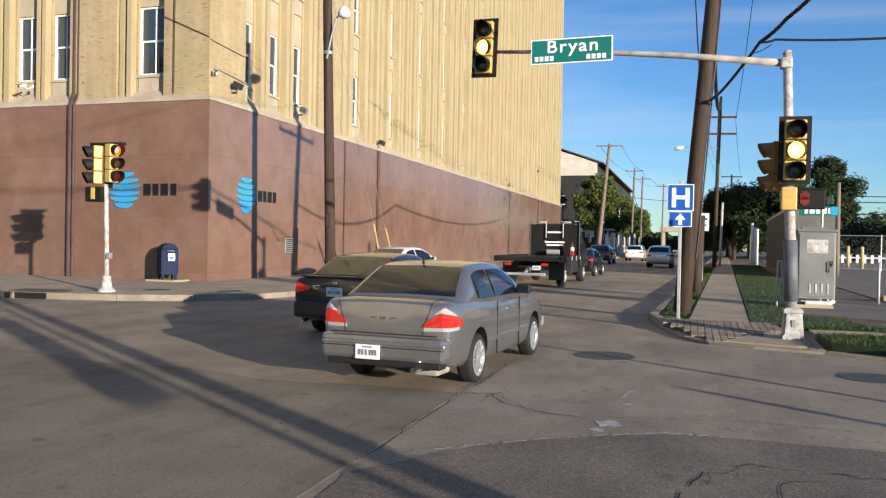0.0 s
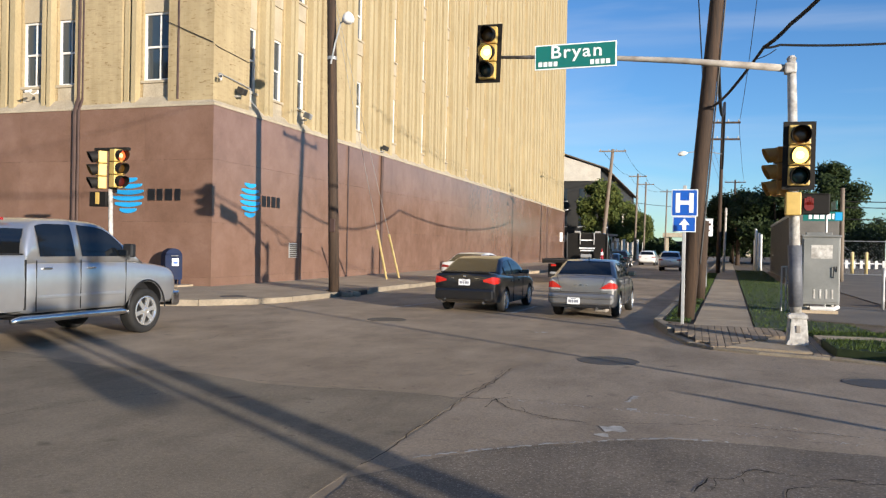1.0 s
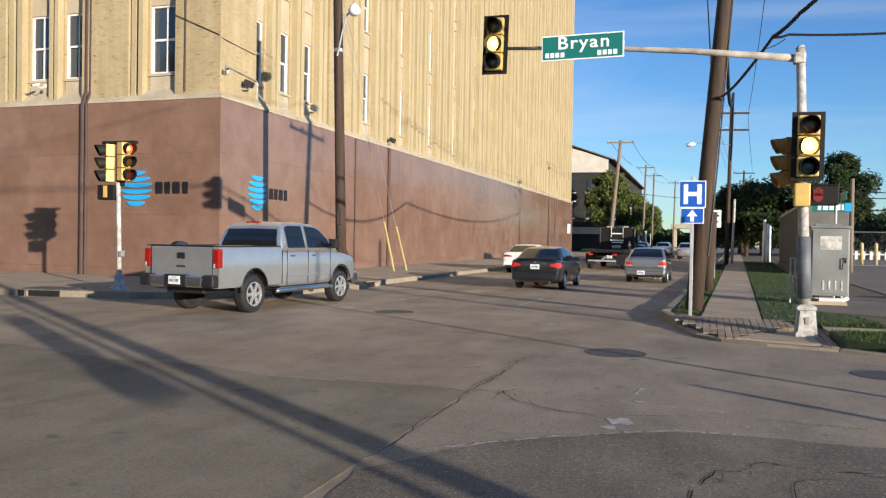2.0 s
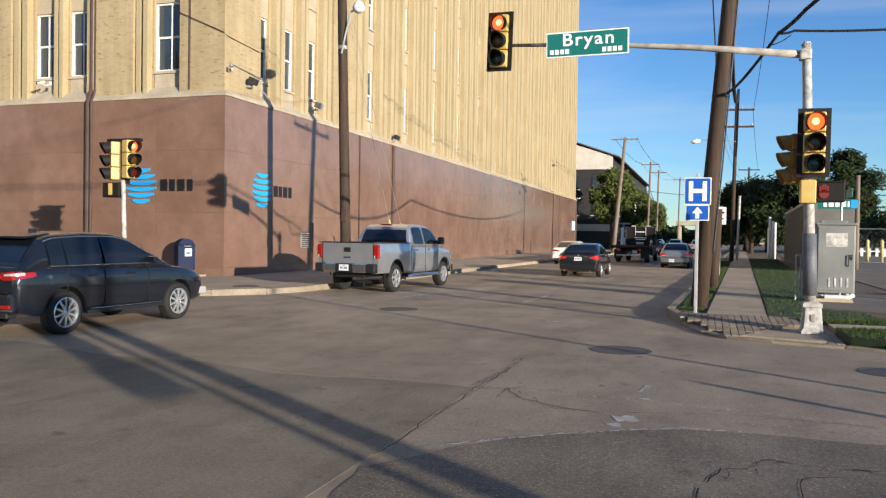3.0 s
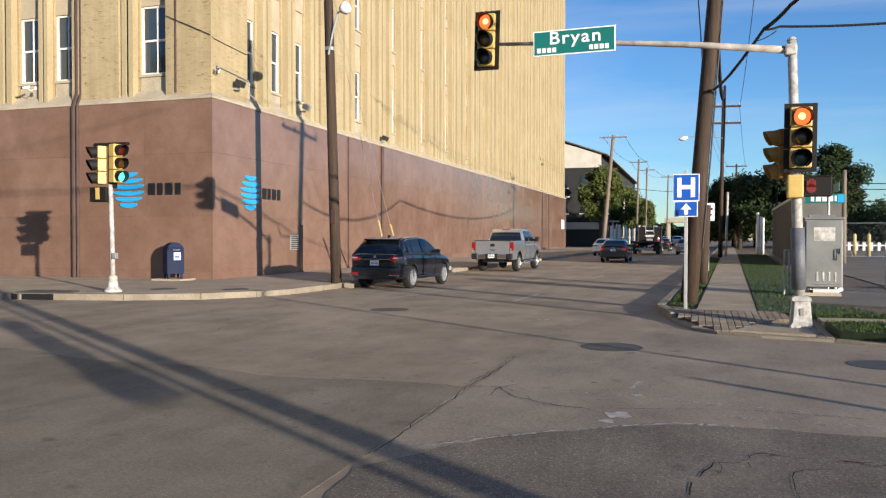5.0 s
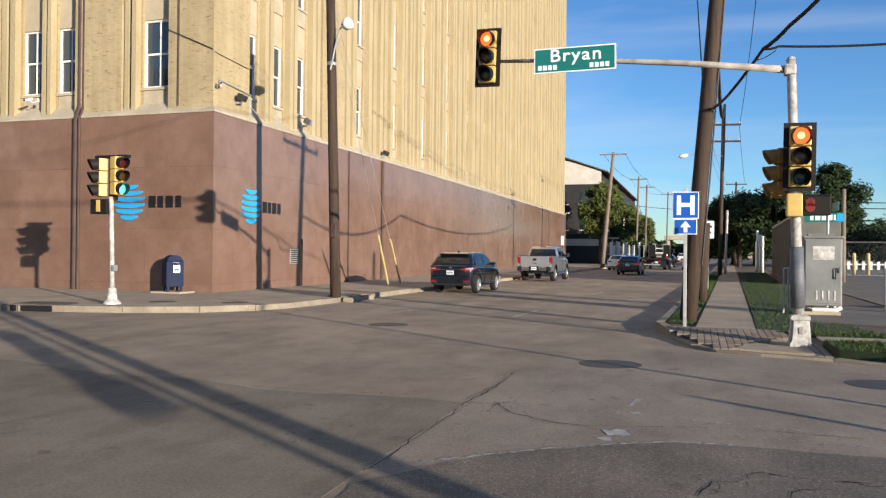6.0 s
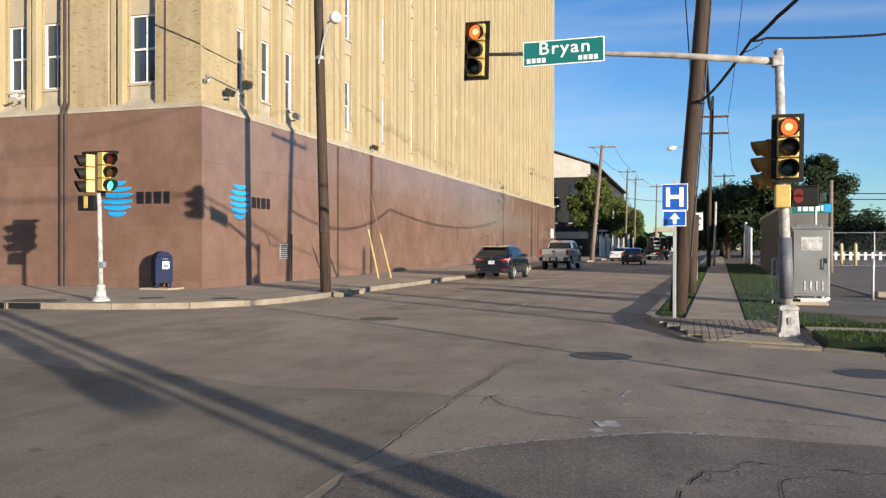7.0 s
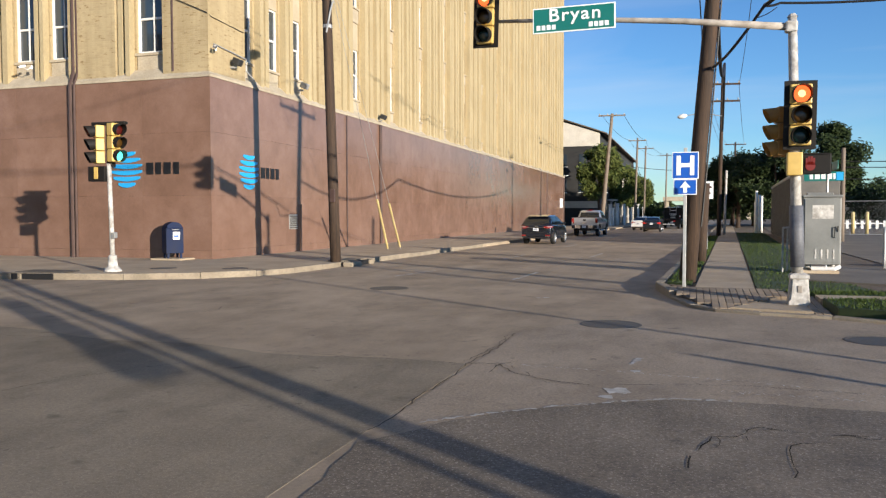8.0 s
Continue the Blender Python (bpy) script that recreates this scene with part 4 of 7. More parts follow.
name_post = thing("street_name_sign", "green street name blades on a thin post by the cabinet", "road sign", m=pose(3.25, 22.0, 0.14))
part("post", bm_tube([(0, 0, 0), (0, 0, 2.45)], 0.03, 8), GALV, name_post)
blade = part("blade", bm_box(-0.55, -0.012, 2.28, 0.38, 0.012, 2.52, 0.003), GREEN_SIGN, name_post)
for x0, x1 in ((-0.42, -0.34), (-0.30, -0.18), (-0.15, -0.05), (-0.02, 0.10), (0.13, 0.18)):
    part("print_bar", bm_box(x0, -0.017, 2.33, x1, -0.012, 2.47), WHITE_SIGN, blade)
part("end_plate", bm_box(0.20, -0.018, 2.30, 0.36, -0.012, 2.50), LOGO_BLUE, blade)
blade2 = part("blade", bm_box(0.16, -0.4, 2.56, 0.184, 0.4, 2.78, 0.003), GREEN_SIGN, name_post)

# ---- control cabinet and its surroundings ----
cab = thing("control_cabinet", "grey steel signal control cabinet with a worn door", "cabinet", m=pose(2.86, 20.5, 0.17, 0, 0, 4))
part("plinth", bm_box(-0.40, -0.28, 0.0, 0.40, 0.28, 0.08, 0.01), CONCRETE, cab)
part("body", bm_box(-0.42, -0.32, 0.22, 0.42, 0.32, 1.80, 0.02), CABINET, cab)
part("roof", bm_box(-0.44, -0.35, 1.80, 0.44, 0.35, 1.86, 0.02), CABINET, cab)
part("roof_lug", bm_box(-0.28, -0.05, 1.86, 0.30, 0.05, 1.92, 0.01), CABINET, cab)
door = part("door", bm_box(-0.385, -0.34, 0.28, 0.385, -0.32, 1.76, 0.008), CABINET, cab)
part("handle", bm_tube([(0.26, -0.35, 0.86), (0.26, -0.38, 0.88), (0.26, -0.38, 1.10), (0.33, -0.38, 1.12), (0.33, -0.35, 1.0)], 0.014, 8), DARK_PLASTIC, door)
for i in range(4):
    part("louvre", bm_box(-0.16 + i * 0.13, -0.352, 0.36, -0.12 + i * 0.13, -0.34, 0.58, 0.005), STEEL, door)
part("sticker_wear", bm_box(-0.22, -0.344, 1.30, 0.24, -0.340, 1.62), STEEL, door, "pale scraped patch")
for x in (-0.25, 0.28):
    part("conduit", bm_tube([(x, 0, 0.05), (x, 0, 0.25)], 0.09, 12), STEEL, cab)
part("conduit", bm_tube([(-0.2, -0.2, 0.12), (0.3, -0.25, 0.12), (0.42, -0.2, 0.18)], 0.055, 10), WHITE, cab)
rail = thing("pipe_rail", "short grey steel pipe rail beside the cabinet", "railing", m=pose(2.08, 20.6, 0.17))
for x, y in ((0, 0), (0.13, 0.25), (0.26, 0.5)):
    part("post", bm_tube([(x, y, 0), (x, y, 1.08)], 0.022, 10), STEEL, rail)
part("top_rail", bm_tube([(0, 0, 1.08), (0.26, 0.5, 1.08)], 0.022, 8), STEEL, rail)
part("cross_bar", bm_tube([(0.13, 0.25, 0.70), (0.62, 0.40, 0.70)], 0.018, 8), STEEL, rail)

# ---- poles and cables ----
def wood_pole(base, top, r0, r1, label, mat=WOOD, arms=(), name="utility_pole", group="utility poles"):
    pole = thing(name, label, "utility pole", group, pose(*base))
    b, t = Vector(base), Vector(top)
    part("shaft", bm_tube([(t - b) * k for k in (0, 0.25, 0.5, 0.75, 1)], [r0 + (r1 - r0) * k for k in (0, 0.25, 0.5, 0.75, 1)], 16), mat, pole, smooth=True)
    for z, half, ang in arms:
        k = (z - b.z) / (t.z - b.z)
        c = (t - b) * k
        arm = part("crossarm", moved(bm_box(-half, -0.06, -0.06, half, 0.06, 0.06, 0.01), Matrix.Translation(c + Vector((0, -0.16, 0))) @ pose(0, 0, 0, 0, 0, ang)), mat, pole)
        for i in range(4):
            x = -half * 0.9 + half * 1.8 * i / 3
            part("insulator", moved(bm_turn([(0.03, 0), (0.05, 0.06), (0.03, 0.14)], 8), Matrix.Translation(c + Vector((0, -0.16, 0.06))) @ pose(0, 0, 0, 0, 0, ang) @ pose(x, 0, 0)), GALV, arm)
    return pole


main_pole = wood_pole((-0.11, 17.4, 0.12), (0.72, 17.4, 11.2), 0.178, 0.125, "weathered dark wooden utility pole leaning over the walk", arms=((8.7, 1.2, 62),))
part("riser", bm_tube([(0.27, -0.06, 1.2), (0.19 + 0.075 * 3, -0.06, 3.0), (0.16 + 0.075 * 7.2, -0.06, 7.2)], 0.02, 6), CABLE, main_pole)
wood_pole((0.24, 24.6, 0.14), (0.33, 24.7, 2.5), 0.15, 0.14, "cut-off wooden pole standing close behind another")
wood_pole((1.66, 55, 0.14), (1.80, 55, 10.6), 0.14, 0.10, "wooden utility pole with two crossarms", arms=((10.1, 1.1, 8), (9.0, 1.1, 8)))
wood_pole((2.1, 57.5, 0.14), (2.2, 57.5, 4.6), 0.09, 0.08, "pale slim steel post beside the walk", STEEL, name="steel_post")
wood_pole((4.7, 100, 0.14), (4.8, 100, 10.2), 0.14, 0.10, "wooden utility pole with a crossarm further down the walk", arms=((9.9, 1.2, 5),))
wood_pole((6.4, 140, 0.14), (6.4, 140, 11.5), 0.14, 0.10, "distant wooden utility pole", arms=((11.1, 1.2, 5),))
wood_pole((-8.2, 75, 0.14), (-7.25, 75, 11.0), 0.21, 0.14, "bleached wooden utility pole leaning over the kerb", OLDWOOD, arms=((10.8, 1.25, 3),))
wood_pole((-7.5, 110, 0.14), (-7.2, 110, 12.0), 0.17, 0.12, "distant grey wooden utility pole", OLDWOOD, arms=((11.6, 1.2, 0),))
wood_pole((-7.2, 126, 0.14), (-7.0, 126, 12.2), 0.16, 0.12, "distant grey wooden utility pole", OLDWOOD, arms=((11.8, 1.2, 0),))
wood_pole((-4.5, 142, 0.14), (-4.3, 142, 12.2), 0.15, 0.11, "distant grey wooden utility pole", OLDWOOD, arms=((11.8, 1.2, 0),))
west_pole = wood_pole((-10.38, 21.75, 0.06), (-10.665, 21.75, 9.6), 0.164, 0.135, "brown wooden pole with a street lamp before the granite wall")
part("lamp_arm", bm_tube([(-0.19, -0.13, 7.0), (-0.05, -0.13, 7.65), (0.12, -0.13, 8.22), (0.32, -0.13, 8.38)], 0.028, 8), GALV, west_pole)
part("lamp_head", moved(bm_turn([(0.05, 0.20), (0.14, 0.12), (0.19, 0.0), (0.17, -0.10), (0.08, -0.16), (0.02, -0.17)], 16), pose(0.36, -0.13, 8.34)), WHITE, west_pole, "white globe street lamp", True)
part("metal_band", bm_tube([(-0.215, 0, 7.15), (-0.215, 0, 7.25)], 0.145, 14), GALV, west_pole)
part("junction_box", bm_box(-0.10, -0.2, 1.9, 0.06, -0.12, 2.3, 0.01), PIPE, west_pole)
# poles beyond the view whose shadows cross the road
wood_pole((14.0, 15.5, 0.15), (14.0, 15.5, 7.2), 0.14, 0.12, "short wooden service pole by the lot")
wood_pole((9.23, -2.44, 0.0), (9.23, -2.44, 12.0), 0.16, 0.13, "thick wooden utility pole by the road")
sig2 = wood_pole((8.86, -2.62, 0.0), (8.86, -2.62, 6.5), 0.062, 0.055, "steel signal post by the road", STEEL, name="signal_pole", group="signal poles")
part("sign_box", bm_box(-0.42, -0.62, 2.70, -0.06, -0.10, 3.05, 0.02), SIGNAL_BLACK, sig2)
signal_head(sig2, pose(-0.26, -0.36, 3.62, 0, 0, 200), (RED_OFF, AMBER_OFF, GREEN_OFF), True, 1.0)
wood_pole((8.3, 4.86, 0.0), (8.3, 4.86, 4.6), 0.055, 0.05, "slim steel lamp post by the road", GALV, name="steel_post", group="steel posts")
wood_pole((4.70, 22.6, 0.15), (4.70, 22.6, 1.25), 0.035, 0.035, "galvanised steel post at the edge of the lot", GALV, name="steel_post", group="steel posts")
wood_pole((8.3, 3.42, 0.0), (8.3, 3.42, 1.66), 0.06, 0.06, "short steel post by the road", GALV, name="steel_post", group="steel posts")

lamp55 = thing("street_lamp", "white street lamp head on a long thin arm", "street lamp", m=pose(1.78, 54.7, 8.0))
part("arm", bm_tube([(0, 0, 0), (-1.2, 0, 0.25), (-2.3, 0, 0.12)], 0.03, 6), GALV, lamp55)
part("head", moved(bm_turn([(0.03, -0.32), (0.13, -0.2), (0.16, 0.1), (0.05, 0.32)], 12), pose(-2.5, 0, 0.08, 0, 80, 0)), WHITE, lamp55, smooth=True)


def cable(points, r, name="cable", label="black cable strung between wooden poles", sag=0.0):
    pts = []
    for a, b in zip(points, points[1:]):
        a, b = Vector(a), Vector(b)
        for i in range(12):
            k = i / 12
            pts.append(a.lerp(b, k) - Vector((0, 0, sag * 4 * k * (1 - k))))
    pts.append(Vector(points[-1]))
    tagged(part(name, bm_tube(pts, r, 6), CABLE), label, "cable", "overhead cables")


cable([(0.36, 17.25, 4.62), (0.62, 15.7, 4.62), (1.14, 15.0, 5.24)], 0.028, sag=0.02)
cable([(1.14, 15.0, 5.24), (1.5, 14.3, 5.44), (2.05, 13.2, 5.80), (9.25, -2.2, 10.0)], 0.034, sag=0.03)
cable([(1.14, 15.0, 5.24), (1.40, 15.0, 5.27), (3.14, 15.0, 5.19), (14.0, 15.5, 5.9)], 0.022, sag=0.02)
cable([(1.0, 15.1, 5.06), (1.35, 15.0, 5.20)], 0.008, sag=0.03)
cable([(0.64, 17.4, 10.0), (9.2, -2.3, 11.2)], 0.016, sag=0.5)
cable([(0.42, 17.4, 6.0), (0.95, 28, 6.6), (1.8, 55, 7.2)], 0.045, sag=0.9)
for x, z in ((0.8, 10.05), (2.8, 10.05), (0.8, 8.95)):
    cable([(x - 0.9, 24.9, 11.4), (x, 55, z), (x + 3.0, 100, z)], 0.014, sag=0.6)
for x, z, r in ((-1.0, 10.9, 0.02), (1.0, 10.9, 0.02)):
    cable([(-7.2 + x, 75, z), (-7.2 + x, 110, 11.7), (-7.0 + x, 126, 11.9), (-4.3 + x, 142, 11.9)], r, sag=0.5)
cable([(-14.0, 104, 8.2), (-7.3, 110, 8.0), (5.2, 108, 7.6)], 0.035, sag=0.4)
cable([(-7.3, 110, 8.6), (-5.6, 113, 2.2)], 0.03)
for z in (4.3, 4.0, 3.4):
    cable([(7.4, 45, z), (40, 40, z + 0.2)], 0.025, sag=0.3)

wood_pole((7.4, 45, 0.15), (7.4, 45, 5.0), 0.12, 0.10, "short grey service pole behind the container", OLDWOOD)
wood_pole((40, 40, 0.15), (40, 40, 5.2), 0.12, 0.10, "short grey service pole beyond the lot", OLDWOOD)
# guy wires with yellow guards
for foot, head in (((-11.58, 29.11, 0.14), (-10.64, 21.8, 9.1)), ((-11.65, 30.69, 0.14), (-10.66, 21.8, 9.45))):
    f, h = Vector(foot), Vector(head)
    guy = thing("guy_wire", "steel guy wire with a yellow plastic guard at the pavement", "guy wire", "guy wires", pose(*foot))
    part("wire", bm_tube([(0, 0, 0), h - f], 0.008, 6), GALV, guy)
    d = (h - f).normalized()
    part("guard", bm_tube([d * 0.15, d * 2.6], 0.045, 8), POLE_YELLOW, guy, "faded yellow guard")

# ---- marks, lids and cracks on the road ----
marks = tagged(new("road_marks"), "faded white lane dashes on the asphalt", "road marking", kind="structure")
FADED = worn("faded_road_paint", [(0.30, 0.28, 0.25), (0.52, 0.50, 0.46)], (0.8, 0.95), 14, 6, 0.002)
for a, b, w in (((-7.26, 18.7), (-6.90, 21.0), 0.10), ((-4.14, 18.5), (-4.02, 21.0), 0.10), ((-2.85, 14.55), (-2.58, 14.70), 0.09), ((-0.74, 7.03), (-0.55, 7.10), 0.16), ((-0.60, 8.0), (-0.50, 8.0), 0.09), ((-0.62, 8.35), (-0.56, 8.75), 0.07),
                ((-6.4, 27), (-6.2, 30.0), 0.10), ((-3.6, 29), (-3.45, 32), 0.10), ((-5.9, 38), (-5.7, 41), 0.10), ((-0.78, 6.78), (-0.66, 6.80), 0.08)):
    part("dash", bm_strip([a, b], w, 0.006, seed=int(a[1] * 10), jitter=0.012, step=0.06, gaps=0.12), FADED, marks)
IRON = worn("manhole_iron", [(0.05, 0.045, 0.04), (0.09, 0.08, 0.07)], (0.6, 0.8), 30, 4, 0.003)
for x, y, r in ((-6.2, 15.6, 0.42), (-1.12, 11.36, 0.44), (2.2, 10.8, 0.40), (-13.6, 17.8, 0.35), (-11.7, 18.3, 0.35), (-8.6, 6.6, 0.18)):
    lid = tagged(part("manhole_cover", bm_turn([(r, -0.02), (r, 0.006), (r * 0.93, 0.008), (r * 0.92, 0.004), (r * 0.2, 0.005)], 28), IRON), "dark cast-iron manhole cover let into the ground", "manhole cover", "manhole covers")
    lid.matrix_basis = pose(x, y, 0.142 if y > 17 and x < -10 else 0.0)
cracks = tagged(new("road_cracks"), "dark open cracks in the asphalt", "crack", kind="structure")
for i, (pts, w) in enumerate((([(-2.25, 5.2), (-2.22, 5.72), (-2.26, 6.5), (-2.22, 7.02), (-2.27, 7.87), (-2.1, 8.0)], 0.014), ([(-2.27, 7.87), (-2.20, 8.9), (-2.25, 10.08)], 0.018), ([(-2.33, 8.0), (-2.23, 9.0), (-2.3, 9.9)], 0.012),
                              ([(-2.6, 7.9), (-2.27, 7.87), (-1.93, 7.97), (-1.75, 7.6), (-1.2, 7.25), (-0.9, 7.2)], 0.014), ([(-1.95, 7.5), (-1.93, 7.97), (-1.8, 8.2)], 0.014),
                              ([(-0.02, 5.0), (0.0, 5.26), (0.12, 5.79), (0.28, 5.8), (0.46, 6.15), (0.8, 6.05), (1.18, 6.08), (1.9, 6.0)], 0.016), ([(0.59, 5.0), (0.63, 5.7), (0.72, 5.78)], 0.012),
                              ([(-7.6, 10.6), (-7.5, 11.2), (-7.7, 11.6)], 0.016), ([(-0.9, 7.25), (0.4, 7.6), (2.2, 7.5)], 0.010), ([(-10.0, 8.2), (-8.8, 7.95), (-7.8, 8.07)], 0.010), ([(-5.9, 5.4), (-5.78, 5.99), (-5.2, 7.02)], 0.007), ([(-4.8, 7.95), (-4.3, 7.97), (-3.27, 7.85)], 0.009))):
    part("crack", bm_strip(pts, w * 0.6, 0.009, seed=i, jitter=0.022, step=0.11, gaps=0.08), CRACK, cracks)
    if i > 2:
        part("crack", bm_strip([(x + 0.13 * math.sin(y * 9 + i), y + 0.12 * math.cos(x * 7)) for x, y in pts[1:]] if len(pts) > 3 else [(pts[-1][0], pts[-1][1]), (pts[-1][0] + 0.25, pts[-1][1] + 0.07)], w * 0.4, 0.0095, seed=i + 40, jitter=0.025, step=0.09, gaps=0.5), CRACK, cracks)
rim = [(-2.20, 4.92), (-2.0, 5.23), (-1.84, 5.55), (-1.5, 5.95), (-1.14, 6.25), (-0.6, 6.62), (-0.17, 6.85), (0.34, 6.93), (1.2, 6.9), (3.0, 7.0), (12, 6.6), (12, 1.0), (-2.0, 1.0), (-2.1, 4.15), (-2.18, 4.54)]
fine_rim = []
for (x0, y0), (x1, y1) in zip(rim, rim[1:] + rim[:1]):
    n = max(1, int(math.hypot(x1 - x0, y1 - y0) / 0.15)) if y0 > 4 and x0 < 4 else 1
    fine_rim += [(x0 + (x1 - x0) * i / n + random.uniform(-0.02, 0.02), y0 + (y1 - y0) * i / n + random.uniform(-0.02, 0.02)) for i in range(n)]
tagged(part("pale_road", bm_prism([(-2.24, 5.3), (9, 1.0), (14, 7.6), (2.6, 12.3), (1.9, 12.7), (0.9, 12.95), (0.2, 13.3), (-0.25, 13.9), (-0.9, 12.4), (-2.2, 10.4)], -0.05, 0.0025), PALE_ROAD), "paler bleached asphalt by the corner ramp", "road", kind="structure")
tagged(part("road_patch", bm_prism(fine_rim[::-1], -0.05, 0.005), PATCH), "coarser dark asphalt patch with a ragged edge", "road", kind="structure")
seam_edge = [(-2.27 - 0.25 * k, 7.86 + 0.10 * math.sin(k * 0.55) + 0.0009 * k * k + random.uniform(-0.025, 0.025)) for k in range(40)]
# separate pour beyond the seam; its dark tone also holds shading by view angle
NEAR_ROAD = asphalt_material("near_dark_asphalt", (0.174, 0.142, 0.102), (0.295, 0.242, 0.174), (0.42, 0.355, 0.27), 80, 0.50)
tagged(part("old_road", bm_prism([(-2.27, -8.0)] + seam_edge + [(-40, 10.5), (-40, -8.0)], -0.05, 0.0028), NEAR_ROAD), "darker asphalt pour with pits and oil stains, some shading in its colour", "road", kind="structure")
edge_line = [(-1.98, 5.52), (-1.5, 5.97), (-1.14, 6.27), (-0.6, 6.64), (-0.17, 6.87), (0.34, 6.95)]
part("road_seam", bm_strip([(-1.9, 7.97), (-0.7, 7.92), (0.5, 7.78), (1.6, 7.5), (3.4, 7.2)], 0.022, 0.009, seed=9, jitter=0.03, step=0.022, gaps=0.6), FADED, marks)
part("road_seam", bm_strip([(0.2, 7.3), (1.2, 7.25), (2.6, 7.05)], 0.022, 0.009, seed=12, jitter=0.06, step=0.02, gaps=0.6), FADED, marks)
part("patch_seam", bm_strip(edge_line, 0.032, 0.009, seed=4, jitter=0.016, step=0.03, gaps=0.22), FADED, marks)

# kerb inlets
for x, y, rz, L in ((-15.5, 15.42, 9, 1.1), (-9.98, 22.6, 88, 1.2)):
    inlet = thing("storm_inlet", "storm drain in the kerb, a black block for its dark opening", "drain", "storm inlets", pose(x, y, 0, 0, 0, rz))
    # solid black block stands in for the shade inside the open mouth
    part("mouth", bm_box(-L / 2, -0.215 if rz < 50 else -0.05, 0.005, L / 2, 0.22, 0.150), BLACK_PLASTIC, inlet)
    part("cover", bm_box(-L / 2 - 0.1, 0.05, 0.150, L / 2 + 0.1, 0.75, 0.178, 0.01), IRON if rz < 50 else KERB, inlet)
for x, y, rz in ((-9.95, 21.75, 10), (-9.9, 22.2, 40), (-10.0, 23.35, -15)):
    tagged(part("broken_kerb", moved(bm_box(-0.16, -0.12, 0, 0.16, 0.12, 0.15, 0.03), pose(x, y, 0.0, 4, 6, rz)), KERB), "broken chunk of pale concrete kerb", "rubble", "broken kerb chunks")

# plain building added unseen behind the viewer to cut sky light and fill reflections
opposite = thing("opposite_building", "plain tan block added out of view to cut sky light", "building", m=pose(-38, -26, 0))
part("wall", bm_box(-22, -19, -0.01, 21, 19, 15, 0.05), RIB_BRICK, opposite)
part("roof", bm_box(-22.3, -19.3, 15, 21.3, 19.3, 15.6, 0.05), STONE, opposite)

# ---- trees, houses and the far end of the street ----
def tree(name, label, base, height, crown_r, crown_z, seed, mat=None, leaves=9000, leaf=0.16, trunk=0.22, squash=1.0):
    rnd = random.Random(seed)
    t = thing(name, label, "tree", "street trees", pose(*base))
    limbs = bm_tube([(0, 0, 0), (rnd.uniform(-0.2, 0.2), rnd.uniform(-0.2, 0.2), height * 0.3), (rnd.uniform(-0.4, 0.4), rnd.uniform(-0.4, 0.4), height * 0.75)], [trunk, trunk * 0.75, trunk * 0.3], 10)
    clumps = []
    for k in range(26):
        a, e = rnd.uniform(0, 6.28), rnd.uniform(-0.75, 1.0)
        rr = crown_r * rnd.uniform(0.45, 0.92)
        c = Vector((math.cos(a) * rr * math.sqrt(max(0.05, 1 - e * e * 0.8)), math.sin(a) * rr * math.sqrt(max(0.05, 1 - e * e * 0.8)), crown_z + e * (height - crown_z) * 0.88 * squash))
        clumps.append((c, crown_r * rnd.uniform(0.22, 0.42)))
        if k < 9:
            z0 = height * rnd.uniform(0.25, 0.55)
            bm_tube([(0, 0, z0), c * 0.5 + Vector((0, 0, z0 * 0.5)), c], [trunk * 0.4, trunk * 0.22, 0.03], 6, bm=limbs)
    part("trunk", limbs, WOOD, t)
    verts, faces = [], []
    for i in range(leaves):
        c, r = clumps[rnd.randrange(len(clumps))]
        d = Vector((rnd.gauss(0, 1), rnd.gauss(0, 1), rnd.gauss(0, 0.8))).normalized() * r * (rnd.random() ** 0.4) * rnd.uniform(0.8, 1.25)
        p = c + d
        u = Vector((rnd.gauss(0, 1), rnd.gauss(0, 1), rnd.gauss(0, 0.6))).normalized()
        v = u.orthogonal().normalized() * leaf * rnd.uniform(0.3, 0.6)
        u = u * leaf * rnd.uniform(0.7, 1.3)
        n = len(verts)
        verts += [tuple(p - u), tuple(p + v), tuple(p + u), tuple(p - v)]
        faces.append((n, n + 1, n + 2, n + 3))
    me = bpy.data.meshes.new("crown")
    me.from_pydata(verts, [], faces)
    me.materials.append(mat or LEAF)
    crown = new("crown", me)
    crown.parent = t
    return t


tree("street_tree", "round leafy green street tree before the dark house", (-10.9, 98, 0.14), 9.6, 2.7, 6.2, 3, LEAF, 15000, 0.2)
tree("street_tree", "smaller leafy green tree by the kerb", (-9.6, 118, 0.14), 8.2, 2.6, 5.2, 5, LEAF, 8000, 0.24)
tree("street_tree", "leafy green tree by the kerb", (-8.6, 132, 0.14), 7.6, 2.6, 4.8, 6, LEAF, 7000, 0.24)
tree("broad_tree", "broad dark live oak behind the fence", (13.9, 90, 0.14), 10.6, 3.1, 6.8, 8, LEAF_DARK, 14000, 0.22, 0.3)
tree("broad_tree", "dark tree overhanging the walk", (8.2, 86, 0.14), 8.8, 4.2, 5.2, 9, LEAF_DARK, 14000, 0.22, 0.25)
tree("broad_tree", "dark tree overhanging the walk", (4.7, 90, 0.14), 7.6, 3.4, 4.6, 10, LEAF_DARK, 12000, 0.2, 0.25)
tree("broad_tree", "dark tree beside the walk", (7.2, 104, 0.14), 8.6, 4.6, 5.0, 11, LEAF_DARK, 12000, 0.22, 0.25)
